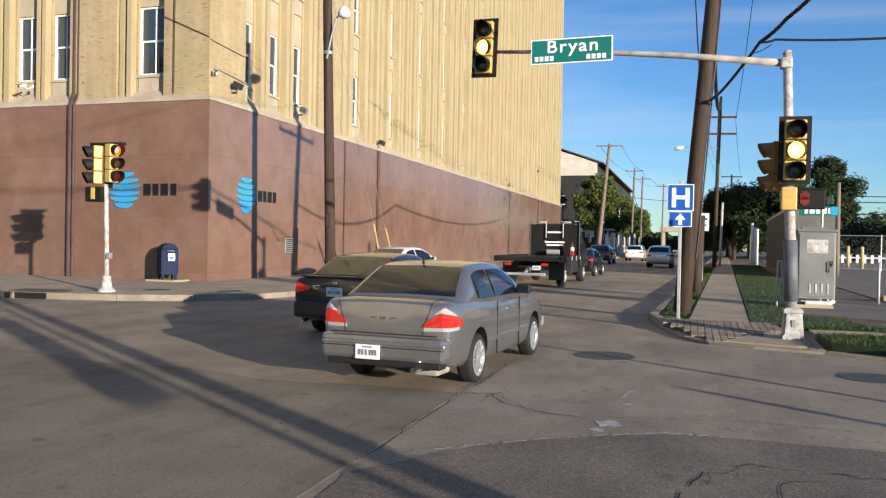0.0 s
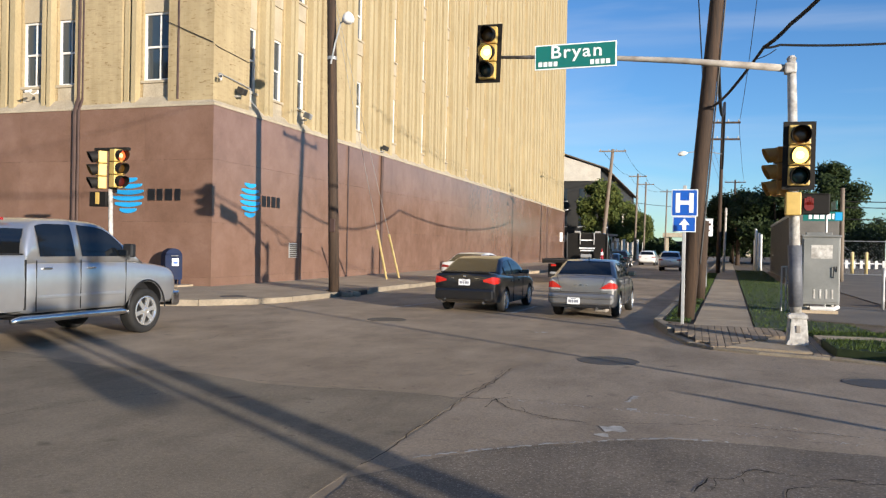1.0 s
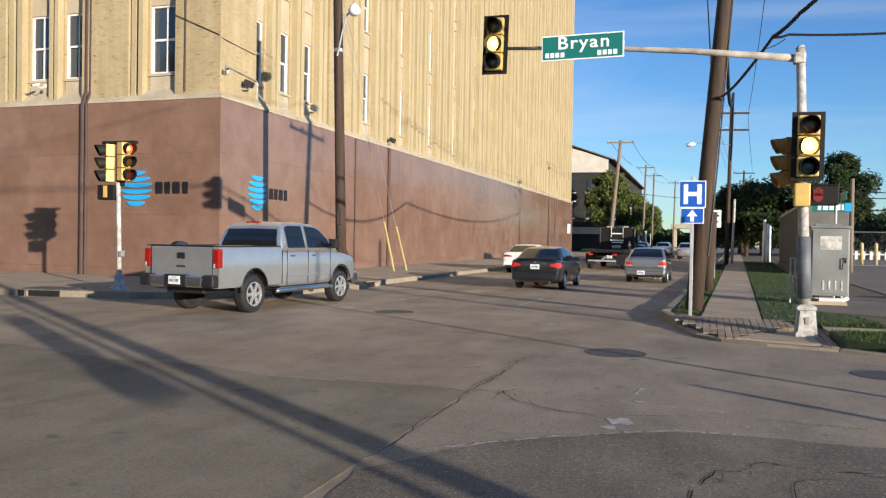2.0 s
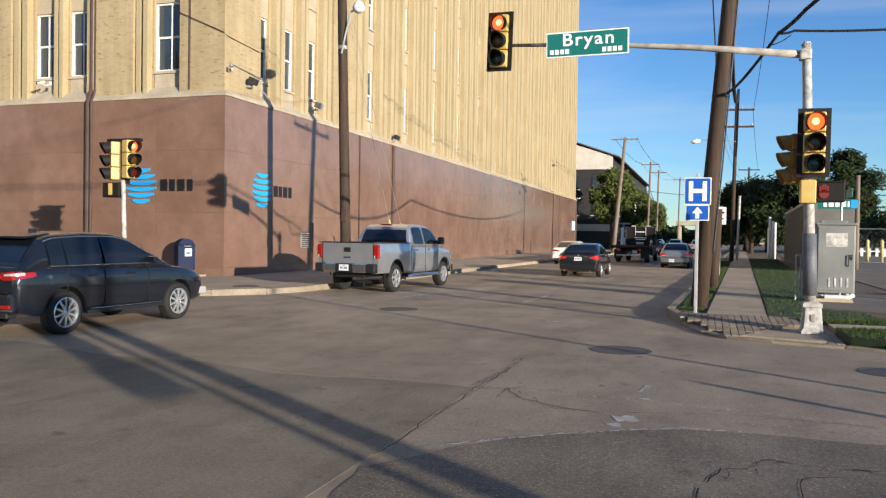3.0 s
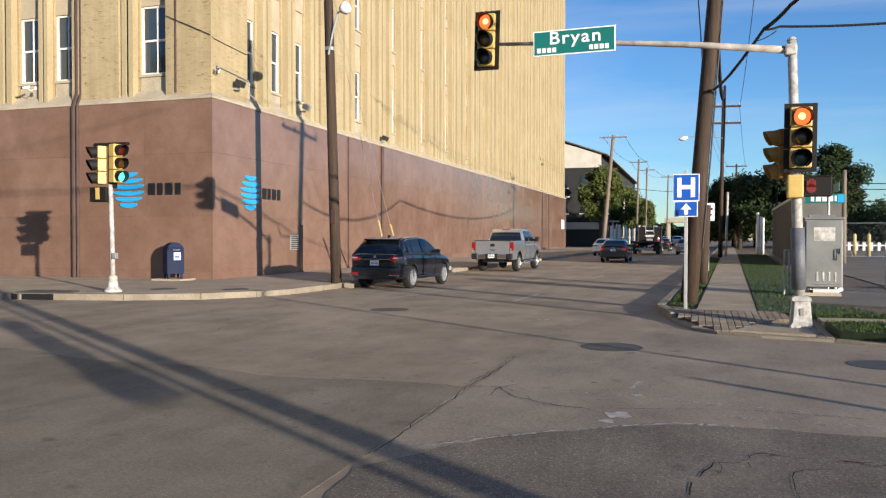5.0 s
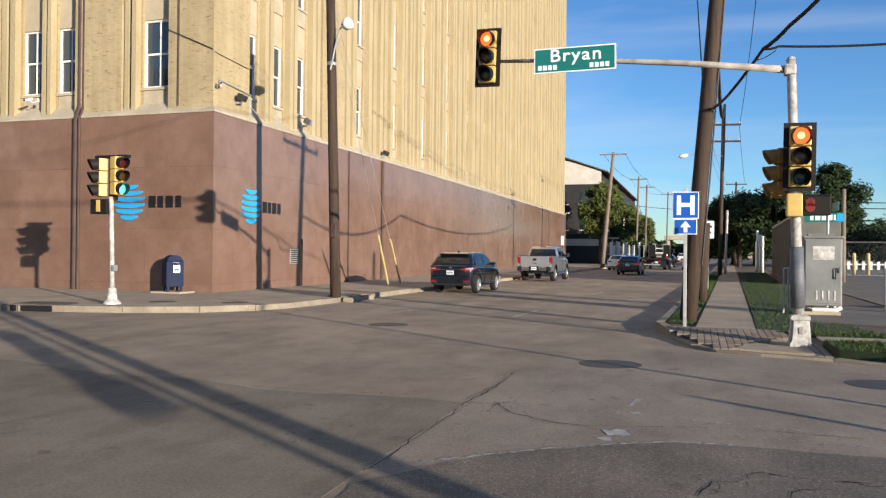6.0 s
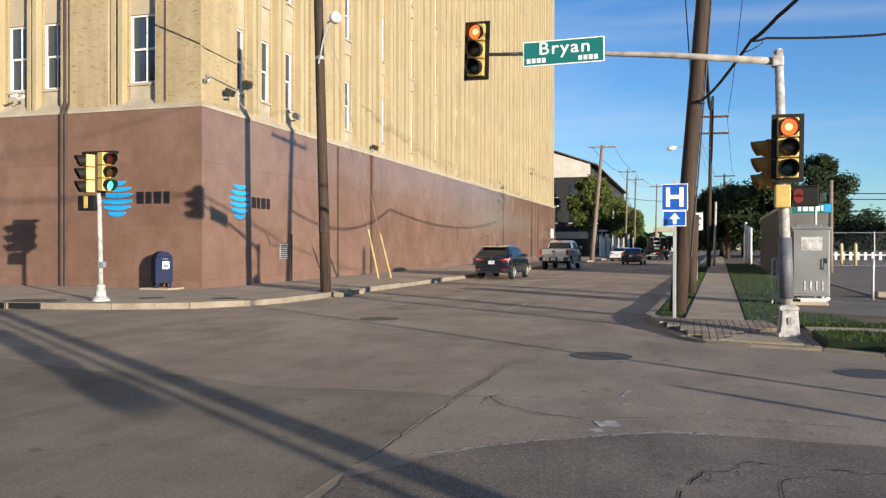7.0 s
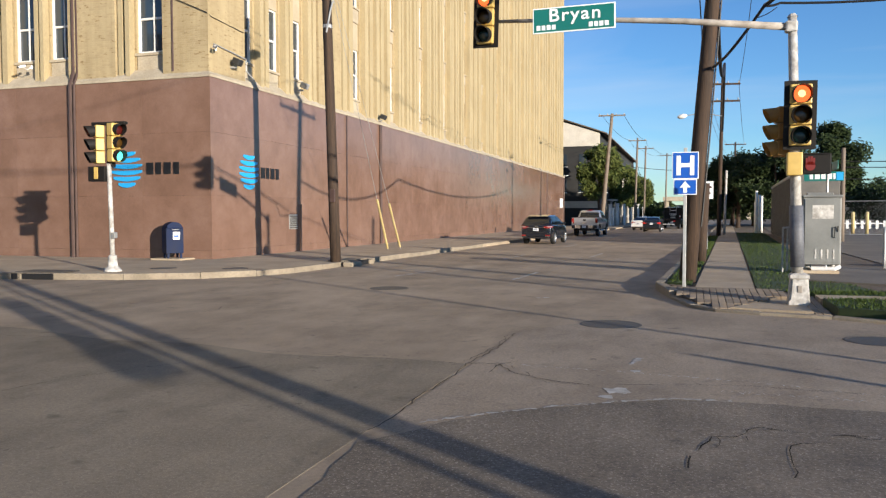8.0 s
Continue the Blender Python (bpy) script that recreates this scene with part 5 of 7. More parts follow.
tree("broad_tree", "dark low tree beside the walk", (5.0, 112, 0.14), 8.0, 4.2, 4.4, 12, LEAF_DARK, 9000, 0.24, 0.25)
for i, (x, y, h, r) in enumerate(((24.5, 90, 6.8, 4.2), (30, 94, 6.2, 4.4), (36, 96, 6.6, 4.6), (20, 110, 6.0, 4.2), (14.5, 115, 6.6, 4.4))):
    tree("broad_tree", "dark leafy tree far behind the parking lot", (x, y, 0.14), h, r, h * 0.5, 20 + i, LEAF_DARK, 7000, 0.26, 0.22)

# hedge-like far woods at the end of the street
rnd = random.Random(77)
verts, faces = [], []
for i in range(16000):
    x = rnd.uniform(-34, 60)
    top = 6.2 + 2.0 * math.sin(x * 0.31) + 1.2 * math.sin(x * 0.83 + 1)
    p = Vector((x, 250 + rnd.uniform(-3, 6), rnd.random() ** 0.7 * top))
    u = Vector((rnd.gauss(0, 1), rnd.gauss(0, 1), rnd.gauss(0, 0.7))).normalized() * 0.55
    v = u.orthogonal().normalized() * 0.3
    n = len(verts)
    verts += [tuple(p - u), tuple(p + v), tuple(p + u), tuple(p - v)]
    faces.append((n, n + 1, n + 2, n + 3))
me = bpy.data.meshes.new("far_woods")
me.from_pydata(verts, [], faces)
me.materials.append(LEAF_DARK)
tagged(new("far_woods", me), "dark green belt of trees at the end of the street", "woods", kind="stuff")
tagged(part("far_bank", bm_box(-60, 256, -0.1, 120, 262, 4.5), SOIL), "dark bank behind the far trees", "bank", kind="structure")
bridge = thing("footbridge", "pale concrete bridge crossing the far end of the street", "bridge", m=pose(2, 232, 0))
part("deck", bm_box(-10, 0, 5.4, 14, 5, 6.6, 0.05), STONE, bridge)
for x in (-9, 13):
    part("pier", bm_box(x - 0.6, 1, 0, x + 0.6, 4, 5.4, 0.05), STONE, bridge)

# apartment house past the corner building
house = thing("apartment_house", "dark-clad apartment house with pale gables and a brown roof", "house", m=pose(-11.6, 104, 0.14))
bm = bmesh.new()
prof = [(0, 0), (0, 12.2), (-8.5, 15.0), (-17, 12.2), (-17, 0)]
fa, fb = [bm.verts.new((x, 0, z)) for x, z in prof], [bm.verts.new((x, 62, z)) for x, z in prof]
bm.faces.new(fa)
bm.faces.new(fb[::-1])
for i in range(5):
    bm.faces.new((fa[i], fb[i], fb[(i + 1) % 5], fa[(i + 1) % 5]))
bmesh.ops.recalc_face_normals(bm, faces=bm.faces)
part("wall", bm, DARKWALL, house)
bm = bmesh.new()
g = [(0.02, 10.4), (0.02, 12.1), (-8.5, 14.8), (-17, 12.1), (-17, 10.4)]
a, b = [bm.verts.new((x, -0.12, z)) for x, z in g], [bm.verts.new((x, -0.02, z)) for x, z in g]
bm.faces.new(a)
bm.faces.new(b[::-1])
for i in range(5):
    bm.faces.new((a[i], b[i], b[(i + 1) % 5], a[(i + 1) % 5]))
part("gable", bm, SIDING, house, "pale boarded gable")
for sx, x0, x1 in ((1, 0.9, -8.5), (-1, -17.9, -8.5)):
    bm = bmesh.new()
    z0, z1 = 11.9, 15.2
    vs = [bm.verts.new(p) for p in ((x0, -0.4, z0), (x1, -0.4, z1), (x1, 62.5, z1), (x0, 62.5, z0), (x0, -0.4, z0 + 0.16), (x1, -0.4, z1 + 0.16), (x1, 62.5, z1 + 0.16), (x0, 62.5, z0 + 0.16))]
    for q in ((0, 1, 2, 3), (7, 6, 5, 4), (0, 4, 5, 1), (3, 2, 6, 7), (0, 3, 7, 4)):
        bm.faces.new([vs[i] for i in q])
    bmesh.ops.recalc_face_normals(bm, faces=bm.faces)
    part("roof", bm, ROOFING, house)
for y in range(3, 60, 6):
    for z in (1.2, 4.6, 8.0):
        w = part("window", bm_box(-0.02, y - 0.7, z, 0.06, y + 0.7, z + 1.7, 0.02), GLASS, house)
        part("frame", bm_box(0.0, y - 0.85, z - 0.12, 0.10, y + 0.85, z - 0.02), WHITE, w)
    part("balcony_post", bm_box(0.9, y + 2.3, 0, 1.1, y + 2.5, 7.6 if y > 12 else 3.2, 0.02), SIDING, house)
for z in (3.4, 6.9):
    part("balcony", bm_box(0, 10, z, 1.3, 61, z + 0.22, 0.02), SIDING, house)
for x in (-2.2, -4.8):
    for z in (4.4, 7.8):
        w = part("window", bm_box(x - 0.5, -0.05, z, x + 0.5, 0.02, z + 1.6, 0.02), GLASS, house)
        part("frame", bm_box(x - 0.6, -0.08, z - 0.12, x + 0.6, 0.0, z - 0.02), WHITE, w)
part("ground_band", bm_box(-17, -0.10, 2.3, 0.12, -0.02, 3.2, 0.01), SIDING, house, "pale band above the ground floor")
# low white walls and fence panels along that side
for i, (x, y, L, h) in enumerate(((-9.9, 100, 1.2, 2.6), (-9.8, 103, 0.8, 2.2), (-9.6, 107, 1.4, 2.8), (-9.3, 114, 1.6, 2.8), (-8.9, 121, 1.2, 3.0), (-8.4, 130, 1.8, 3.0), (-8.0, 138, 1.6, 2.6))):
    fp = thing("fence_panel", "white painted fence panel along the pavement", "fence", "fence panels", pose(x, y, 0.14))
    part("panel", bm_box(-0.12, 0, 0.0, 0.12, L, h, 0.03), WHITE, fp)
    part("cap", bm_box(-0.18, -0.05, h, 0.18, L + 0.05, h + 0.12, 0.02), WHITE, fp)

# grey container, stakes, bollards and fences in the lot
box = thing("storage_container", "grey ribbed steel storage container behind the grass", "container", m=pose(4.6, 40, 0.15, 0, 0, -2.4))
DULL_STEEL = worn("dull_brown_grey_steel", [(0.125, 0.117, 0.103), (0.175, 0.165, 0.145)], (0.6, 0.8), 14, 1.4, 0.002, grain_amount=0.4)
part("body", bm_box(0, 0, 0.0, 1.85, 22, 3.35, 0.02), DULL_STEEL, box)
rib_mesh = mesh_of("rib", bm_box(-0.05, -0.07, 0.10, 0.0, 0.07, 3.25), DULL_STEEL)
for i in range(62):
    rb = new("rib", rib_mesh)
    rb.parent = box
    rb.matrix_basis = pose(0, 0.3 + i * 0.35, 0)
part("roof_edge", bm_box(-0.06, -0.03, 3.28, 0.05, 22.03, 3.42, 0.01), GALV, box)
for i, (x, y, h) in enumerate(((4.55, 63, 3.2), (4.8, 63.5, 2.9), (5.0, 64, 2.8), (4.7, 66, 2.4))):
    wood_pole((x, y, 0.14), (x, y, h + 0.14), 0.09, 0.09, "white steel stake at the edge of the lot", WHITE, name="white_stake", group="white stakes")
for x, y in ((10.9, 62), (11.9, 62.5)):
    bol = thing("bollard", "yellow painted steel bollard in the parking lot", "bollard", "yellow bollards", pose(x, y, 0.15))
    part("tube", bm_turn([(0.11, 0), (0.11, 1.5), (0.08, 1.57), (0.03, 1.6)], 16), POLE_YELLOW, bol, smooth=True)
fence = thing("chain_link_fence", "grey chain-link fence round the parking lot", "fence", m=pose(9.3, 57, 0.15))
f_way = Vector((1, -0.22, 0)).normalized()
for i in range(12):
    p = f_way * (i * 2.6)
    part("post", bm_tube([p, p + Vector((0, 0, 2.35))], 0.035 if i % 3 else 0.05, 8), GALV, fence)
for z in (0.12, 2.28):
    part("rail", bm_tube([Vector((0, 0, z)), f_way * 28.6 + Vector((0, 0, z))], 0.025, 6), GALV, fence)
wires = bmesh.new()
for i in range(0, 286, 2):
    for s_ in (-1, 1):
        a = f_way * (i / 10)
        b = f_way * min(28.6, max(0.0, i / 10 + s_ * 2.1))
        bm_tube([a + Vector((0, 0.0, 0.12)), b + Vector((0, 0.0, 2.26))], 0.003, 3, bm=wires, caps=False)
tagged(part("wire_mesh", wires, GALV, fence), kind="stuff")
picket = thing("white_barrier", "white picket barrier at the back of the lot", "fence", m=pose(13.0, 86, 0.15))
part("rail", bm_box(0, 0, 0.45, 26, 0.12, 0.58, 0.01), WHITE, picket)
slat_mesh = mesh_of("picket", bm_box(-0.13, -0.04, 0, 0.13, 0.0, 0.8, 0.01), WHITE)
for i in range(40):
    sl = new("picket", slat_mesh)
    sl.parent = picket
    sl.matrix_basis = pose(0.3 + i * 0.66, 0, 0)
for x, y, w, h in ((5.6, 24.5, 0.5, 0.16), (7.0, 26.5, 0.7, 0.12), (8.2, 24.0, 0.9, 0.14)):
    tagged(part("concrete_stop", moved(bm_box(-w, -0.12, 0, w, 0.12, h, 0.03), pose(x, y, 0.15, 0, 0, 18)), KERB), "worn concrete wheel stop in the lot", "wheel stop", "wheel stops")




def scale_place():
    """Scale all that has been drawn so far by PLAN, so vehicles fit the camera's view."""
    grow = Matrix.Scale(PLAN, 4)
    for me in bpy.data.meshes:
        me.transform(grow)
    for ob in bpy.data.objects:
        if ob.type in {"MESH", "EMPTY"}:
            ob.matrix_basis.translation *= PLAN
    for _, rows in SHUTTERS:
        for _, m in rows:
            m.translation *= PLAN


scale_place()

from mathutils.bvhtree import BVHTree

# ---- vehicles: origin on the road under the rear axle, forward along +y ----
def lerp_table(tab, y, col):
    if y <= tab[0][0]:
        return tab[0][col]
    for a, b in zip(tab, tab[1:]):
        if y <= b[0]:
            k = (y - a[0]) / (b[0] - a[0])
            return a[col] + (b[col] - a[col]) * k
    return tab[-1][col]


def loft(sections):
    """Skin half-sections (x >= 0) along y, mirrored, with end caps."""
    bm = bmesh.new()
    rings = []
    for y, half in sections:
        pts = [(x, z) for x, z in half] + [(-x, z) for x, z in reversed(half) if x > 1e-6]
        rings.append([bm.verts.new((x, y, z)) for x, z in pts])
    n = len(rings[0])
    for a, b in zip(rings, rings[1:]):
        for k in range(n):
            bm.faces.new((a[k], a[(k + 1) % n], b[(k + 1) % n], b[k]))
    bm.faces.new(rings[0][::-1])
    bm.faces.new(rings[-1])
    bmesh.ops.recalc_face_normals(bm, faces=bm.faces)
    return bm


def solid_with_arches(bm, arches, r, hw, subdiv=1):
    """Smooth the shell and cut round wheel arches out of its flanks; slot 1 lines them."""
    shell = new("shell", mesh_of("shell", bm, [PAINT_SILVER, BLACK_PLASTIC], True))
    mod = shell.modifiers.new("s", "SUBSURF")
    mod.levels = mod.render_levels = subdiv
    cut = bmesh.new()
    for ay, az in arches:
        for sx in (-1, 1):
            c = bm_turn([(r, 0), (r, 0.42)], 28)
            moved(c, pose(sx * (hw - 0.27), ay, az, 0, 90 * sx, 0))
            tmp = bpy.data.meshes.new("tmp")
            c.to_mesh(tmp)
            c.free()
            cut.from_mesh(tmp)
            bpy.data.meshes.remove(tmp)
    for f in cut.faces:
        f.material_index = 1
    cutter = new("cutter", mesh_of("cutter", cut, [PAINT_SILVER, BLACK_PLASTIC]))
    bo = shell.modifiers.new("b", "BOOLEAN")
    bo.object, bo.operation, bo.solver = cutter, "DIFFERENCE", "EXACT"
    bpy.context.view_layer.update()
    me = bpy.data.meshes.new_from_object(shell.evaluated_get(bpy.context.evaluated_depsgraph_get()))
    me.set_sharp_from_angle(angle=radians(32))
    bpy.data.objects.remove(cutter)
    bpy.data.objects.remove(shell)
    return me


def wheel(car, x, y, r, w, spokes, rim_mat=None, rim_scale=0.66):
    side = 1 if x > 0 else -1
    hub = new("wheel")
    hub.parent = car
    hub.matrix_basis = pose(x, y, r)
    t = bm_turn([(r * 0.60, -w / 2 + 0.11), (r * 0.68, -w / 2), (r * 0.90, -w / 2), (r * 0.985, -w * 0.38), (r, -w * 0.2), (r, w * 0.2), (r * 0.985, w * 0.38), (r * 0.90, w / 2), (r * 0.68, w / 2), (r * 0.60, w / 2 - 0.11)], 32)
    part("tyre", moved(t, pose(0, 0, 0, 0, 90, 0)), TYRE, hub, smooth=True)
    rr = r * rim_scale
    b = bm_turn([(rr, -0.02), (rr, 0.012), (rr * 0.93, 0.018), (rr * 0.86, -0.015), (rr * 0.84, -0.05)], 32, caps=False)
    for k in range(spokes):
        a = 2 * math.pi * k / spokes
        sw = rr * 0.85 / spokes
        s = bm_box(-sw, rr * 0.12, -0.035, sw, rr * 0.90, 0.006, 0.005)
        moved(s, pose(0, 0, 0, 0, 0, math.degrees(a)))
        tmp = bpy.data.meshes.new("tmp")
        s.to_mesh(tmp)
        s.free()
        b.from_mesh(tmp)
        bpy.data.meshes.remove(tmp)
    bm_turn([(rr * 0.24, -0.03), (rr * 0.24, 0.006), (rr * 0.15, 0.016)], 16, bm=b)
    part("rim", moved(b, pose(side * (w / 2 - 0.012), 0, 0, 0, 90 * side, 0)), rim_mat or ALLOY, hub)
    disc = bm_turn([(rr * 0.9, 0), (rr * 0.9, 0.01)], 24)
    part("brake_disc", moved(disc, pose(side * (w / 2 - 0.09), 0, 0, 0, 90 * side, 0)), BLACK_PLASTIC, hub)
    return hub


def box_part(car, name, x0, y0, z0, x1, y1, z1, mat, bevel=0.01, label="", m=None):
    bm = bm_box(x0, y0, z0, x1, y1, z1, bevel)
    if m is not None:
        moved(bm, m)
    return part(name, bm, mat, car, label)


def number_plate(car, y, z, x=0.0, tilt=0.0):
    p = box_part(car, "number_plate", -0.155, -0.012, -0.08, 0.155, 0.0, 0.08, PLATE, 0.004, m=pose(x, y, z, tilt))
    bars = bm_box(-0.12, -0.016, -0.035, -0.085, -0.012, 0.025)
    for bx in (-0.075, -0.03, 0.02, 0.055, 0.09):
        bm_box(bx, -0.016, -0.035, bx + 0.027, -0.012, 0.025, bm=bars)
    bm_box(-0.06, -0.016, 0.048, 0.06, -0.012, 0.062, bm=bars)
    part("plate_bars", moved(bars, pose(x, y, z, tilt)), PLATE_INK, p)
    return p


def make_car(name, label, category, d):
    """A closed car from a table: stations of the lower body, roof line, sides of glass."""
    car = thing(name, label, category)
    paint, hw = d["paint"], d["hw"]
    st = d["stations"]          # y, z_bottom, z_top, half width
    roof = d["roof"]            # y, z of the cabin's outline
    belt, H = d["belt"], max(z for _, z in roof)

    def half_width(z):
        return hw * 0.955 + (d["hw_top"] - hw * 0.955) * max(0.0, (z - belt)) / (H - belt)
    secs = []
    for y, zb, zt, w in st:
        mid = zb + (zt - zb) * 0.55
        secs.append((y, [(0, zb), (w * 0.86, zb), (w * 0.965, zb + 0.05), (w * 0.995, mid - 0.10), (w, mid + 0.04), (w * 0.985, zt - 0.13), (w * 0.955, zt - 0.03), (w * 0.84, zt), (0, zt + 0.022)]))
    me = solid_with_arches(loft(secs), [(0, d["r"]), (d["wb"], d["r"])], d["r"] + 0.055, hw, 1)
    me.materials[0] = paint
    body = new("body", me)
    body.parent = car
    # cabin
    ys = sorted({round(y, 3) for y, _ in roof} | {round(roof[0][0] + (roof[-1][0] - roof[0][0]) * k / 22, 3) for k in range(23)})

    def roof_z(y):
        z = lerp_table(roof, y, 1)
        zl, zr = lerp_table(roof, y - 0.10, 1), lerp_table(roof, y + 0.10, 1)
        return (z * 2 + zl + zr) / 4 if roof[0][0] + 0.1 < y < roof[-1][0] - 0.1 else z
    csecs = []
    for y in ys:
        z = roof_z(y)
        wz = half_width(z)
        lo = min(belt, z) - 0.06
        csecs.append((y, [(0, lo), (half_width(belt), lo), (half_width(belt) * 0.5 + half_width(z - 0.05) * 0.5, (lo + 0.06 + z - 0.05) / 2), (half_width(max(z - 0.05, lo)), max(z - 0.05, lo + 0.005)), (wz * 0.955, z - 0.012), (wz * 0.86, z + 0.002), (0, z + 0.020)]))
    cabin = part("cabin", loft(csecs), paint, car, smooth=True)

    def sloped_pane(nm, y0, y1):
        """A pane on the front or rear slope, 6 mm proud."""
        bm = bmesh.new()
        rows = []
        for i in range(9):
            y = y0 + (y1 - y0) * i / 8
            z = roof_z(y)
            w = half_width(z) * 0.87
            up = 0.010
            rows.append([bm.verts.new((x * w, y + (-0.004 if y < (roof[0][0] + roof[-1][0]) / 2 else 0.004), z + 0.012 * (1 - abs(x)) + up)) for x in (-1, -0.9, -0.5, 0, 0.5, 0.9, 1)])
        for a, b in zip(rows, rows[1:]):
            for k in range(6):
                bm.faces.new((a[k], a[k + 1], b[k + 1], b[k]))
        bmesh.ops.recalc_face_normals(bm, faces=bm.faces)
        return part(nm, bm, CAR_GLASS, car, smooth=True)
    sloped_pane("rear_window", *d["rear_glass"])
    sloped_pane("windscreen", *d["front_glass"])
    for sx in (-1, 1):
        for y0, y1 in d["side_glass"]:
            bm = bmesh.new()
            rows = []
            n = 10
            for i in range(n + 1):
                y = y0 + (y1 - y0) * i / n
                zt = min(roof_z(y) - 0.075, H - 0.085)
                zb = belt + 0.035
                if zt < zb + 0.02:
                    zt = zb + 0.02
                rows.append([bm.verts.new((sx * (half_width(z) + 0.007 + bulge), y, z)) for z, bulge in ((zb, 0), (zb * 0.67 + zt * 0.33, 0.014), (zb * 0.33 + zt * 0.67, 0.014), (zt, 0))])
            for a, b in zip(rows, rows[1:]):
                for k in range(3):
                    bm.faces.new((a[k], b[k], b[k + 1], a[k + 1]))
            bmesh.ops.recalc_face_normals(bm, faces=bm.faces)
            part("side_window", bm, CAR_GLASS, car, smooth=True)
        # door seams and handles
        for y in d["seams"]:
            box_part(car, "door_seam", sx * hw * 0.992 - 0.006, y - 0.005, d["sill"], sx * hw * 0.992 + 0.009, y + 0.005, belt - 0.02, BLACK_PLASTIC, 0)
        for y in d["handles"]:
            box_part(car, "door_handle", sx * hw * 0.985 - 0.02, y - 0.09, belt - 0.155, sx * hw * 0.985 + 0.035, y + 0.09, belt - 0.12, d.get("handle_mat", paint), 0.01)
        mir = part("mirror", moved(bm_box(-0.13, -0.05, -0.06, 0.08, 0.06, 0.06, 0.028), pose(sx * (hw + 0.08), d["mirror_y"], belt + 0.09)), d.get("mirror_mat", paint), car)
        part("mirror_glass", moved(bm_box(-0.10, -0.058, -0.045, 0.06, -0.051, 0.045), pose(sx * (hw + 0.08), d["mirror_y"], belt + 0.09)), CAR_GLASS, mir)
        for y in (0, d["wb"]):
            wheel(car, sx * (hw - d["tw"] / 2 - 0.012), y, d["r"], d["tw"], d["spokes"], rim_scale=d.get("rim", 0.66))
        if d.get("bright_line"):
            y0, y1 = d["side_glass"][0][0] - 0.03, d["side_glass"][-1][1] + 0.06
            arch = []
            for i in range(25):
                y = y0 + (y1 - y0) * i / 24
                z = max(belt + 0.03, min(roof_z(y) - 0.062, H - 0.07))
                arch.append((sx * (half_width(z) + 0.012), y, z))
            part("window_trim", bm_tube(arch, 0.010, 6), CHROME, car, "bright line over the side windows", True)
        if d.get("trim"):
            box_part(car, "side_moulding", sx * hw * 0.995 - 0.01, 0.42, 0.44, sx * hw * 0.995 + 0.018, d["wb"] - 0.45, 0.49, d["trim"], 0.006)
    y0 = st[0][0]
    zb0 = st[0][1]
    box_part(car, "underbody", -hw * 0.8, y0 + 0.25, zb0 - 0.10, hw * 0.8, d["wb"] + 0.5, zb0 + 0.03, BLACK_PLASTIC, 0.03)
    for sx in (-1, 1):
        box_part(car, "headlight", sx * hw * 0.72 - 0.16, st[-1][0] - 0.30, st[-1][2] - 0.22, sx * hw * 0.72 + 0.16, st[-1][0] - 0.02, st[-1][2] - 0.07, CLEAR_LENS, 0.03)
    return car


def tail_light(car, x_in, wrap, low, high, mat, sx, label="", axis=0.42, u0=0.0, u1=1.0, proud=0.010):
    """A lens that follows the body round its rear corner; low and high are its edges at the inner and outer ends."""
    body = next(o for o in car.children if o.name.split(".")[0] == "body")
    tree_of = BVHTree.FromPolygons([v.co.copy() for v in body.data.vertices], [tuple(p.vertices) for p in body.data.polygons])
    y_ax = min(v.co.y for v in body.data.vertices) + axis
    bm = bmesh.new()
    rows, n = [], 9
    for i in range(n):
        u = u0 + (u1 - u0) * i / (n - 1)
        a = radians(wrap) * u
        way = Vector((sx * math.sin(a), -math.cos(a), 0))
        col = []
        for k in range(4):
            lo, hi = lerp_table(low, u, 1), lerp_table(high, u, 1)
            at = Vector((sx * x_in, y_ax, lo + (hi - lo) * k / 3))
            hit = tree_of.ray_cast(at, way, 2.0)[0]
            if hit is None:
                hit = at + way * axis
            col.append((bm.verts.new(hit + way * proud), bm.verts.new(hit - way * 0.02)))
        rows.append(col)
    for a, b in zip(rows, rows[1:]):
        for k in range(3):
            bm.faces.new((a[k][0], b[k][0], b[k + 1][0], a[k + 1][0]))
        bm.faces.new((a[0][0], a[0][1], b[0][1], b[0][0]))
        bm.faces.new((a[3][0], b[3][0], b[3][1], a[3][1]))
    for col in (rows[0], rows[-1]):
        for k in range(3):
            bm.faces.new((col[k][0], col[k + 1][0], col[k + 1][1], col[k][1]))
    bmesh.ops.recalc_face_normals(bm, faces=bm.faces)
    return part("tail_light", bm, mat, car, label)


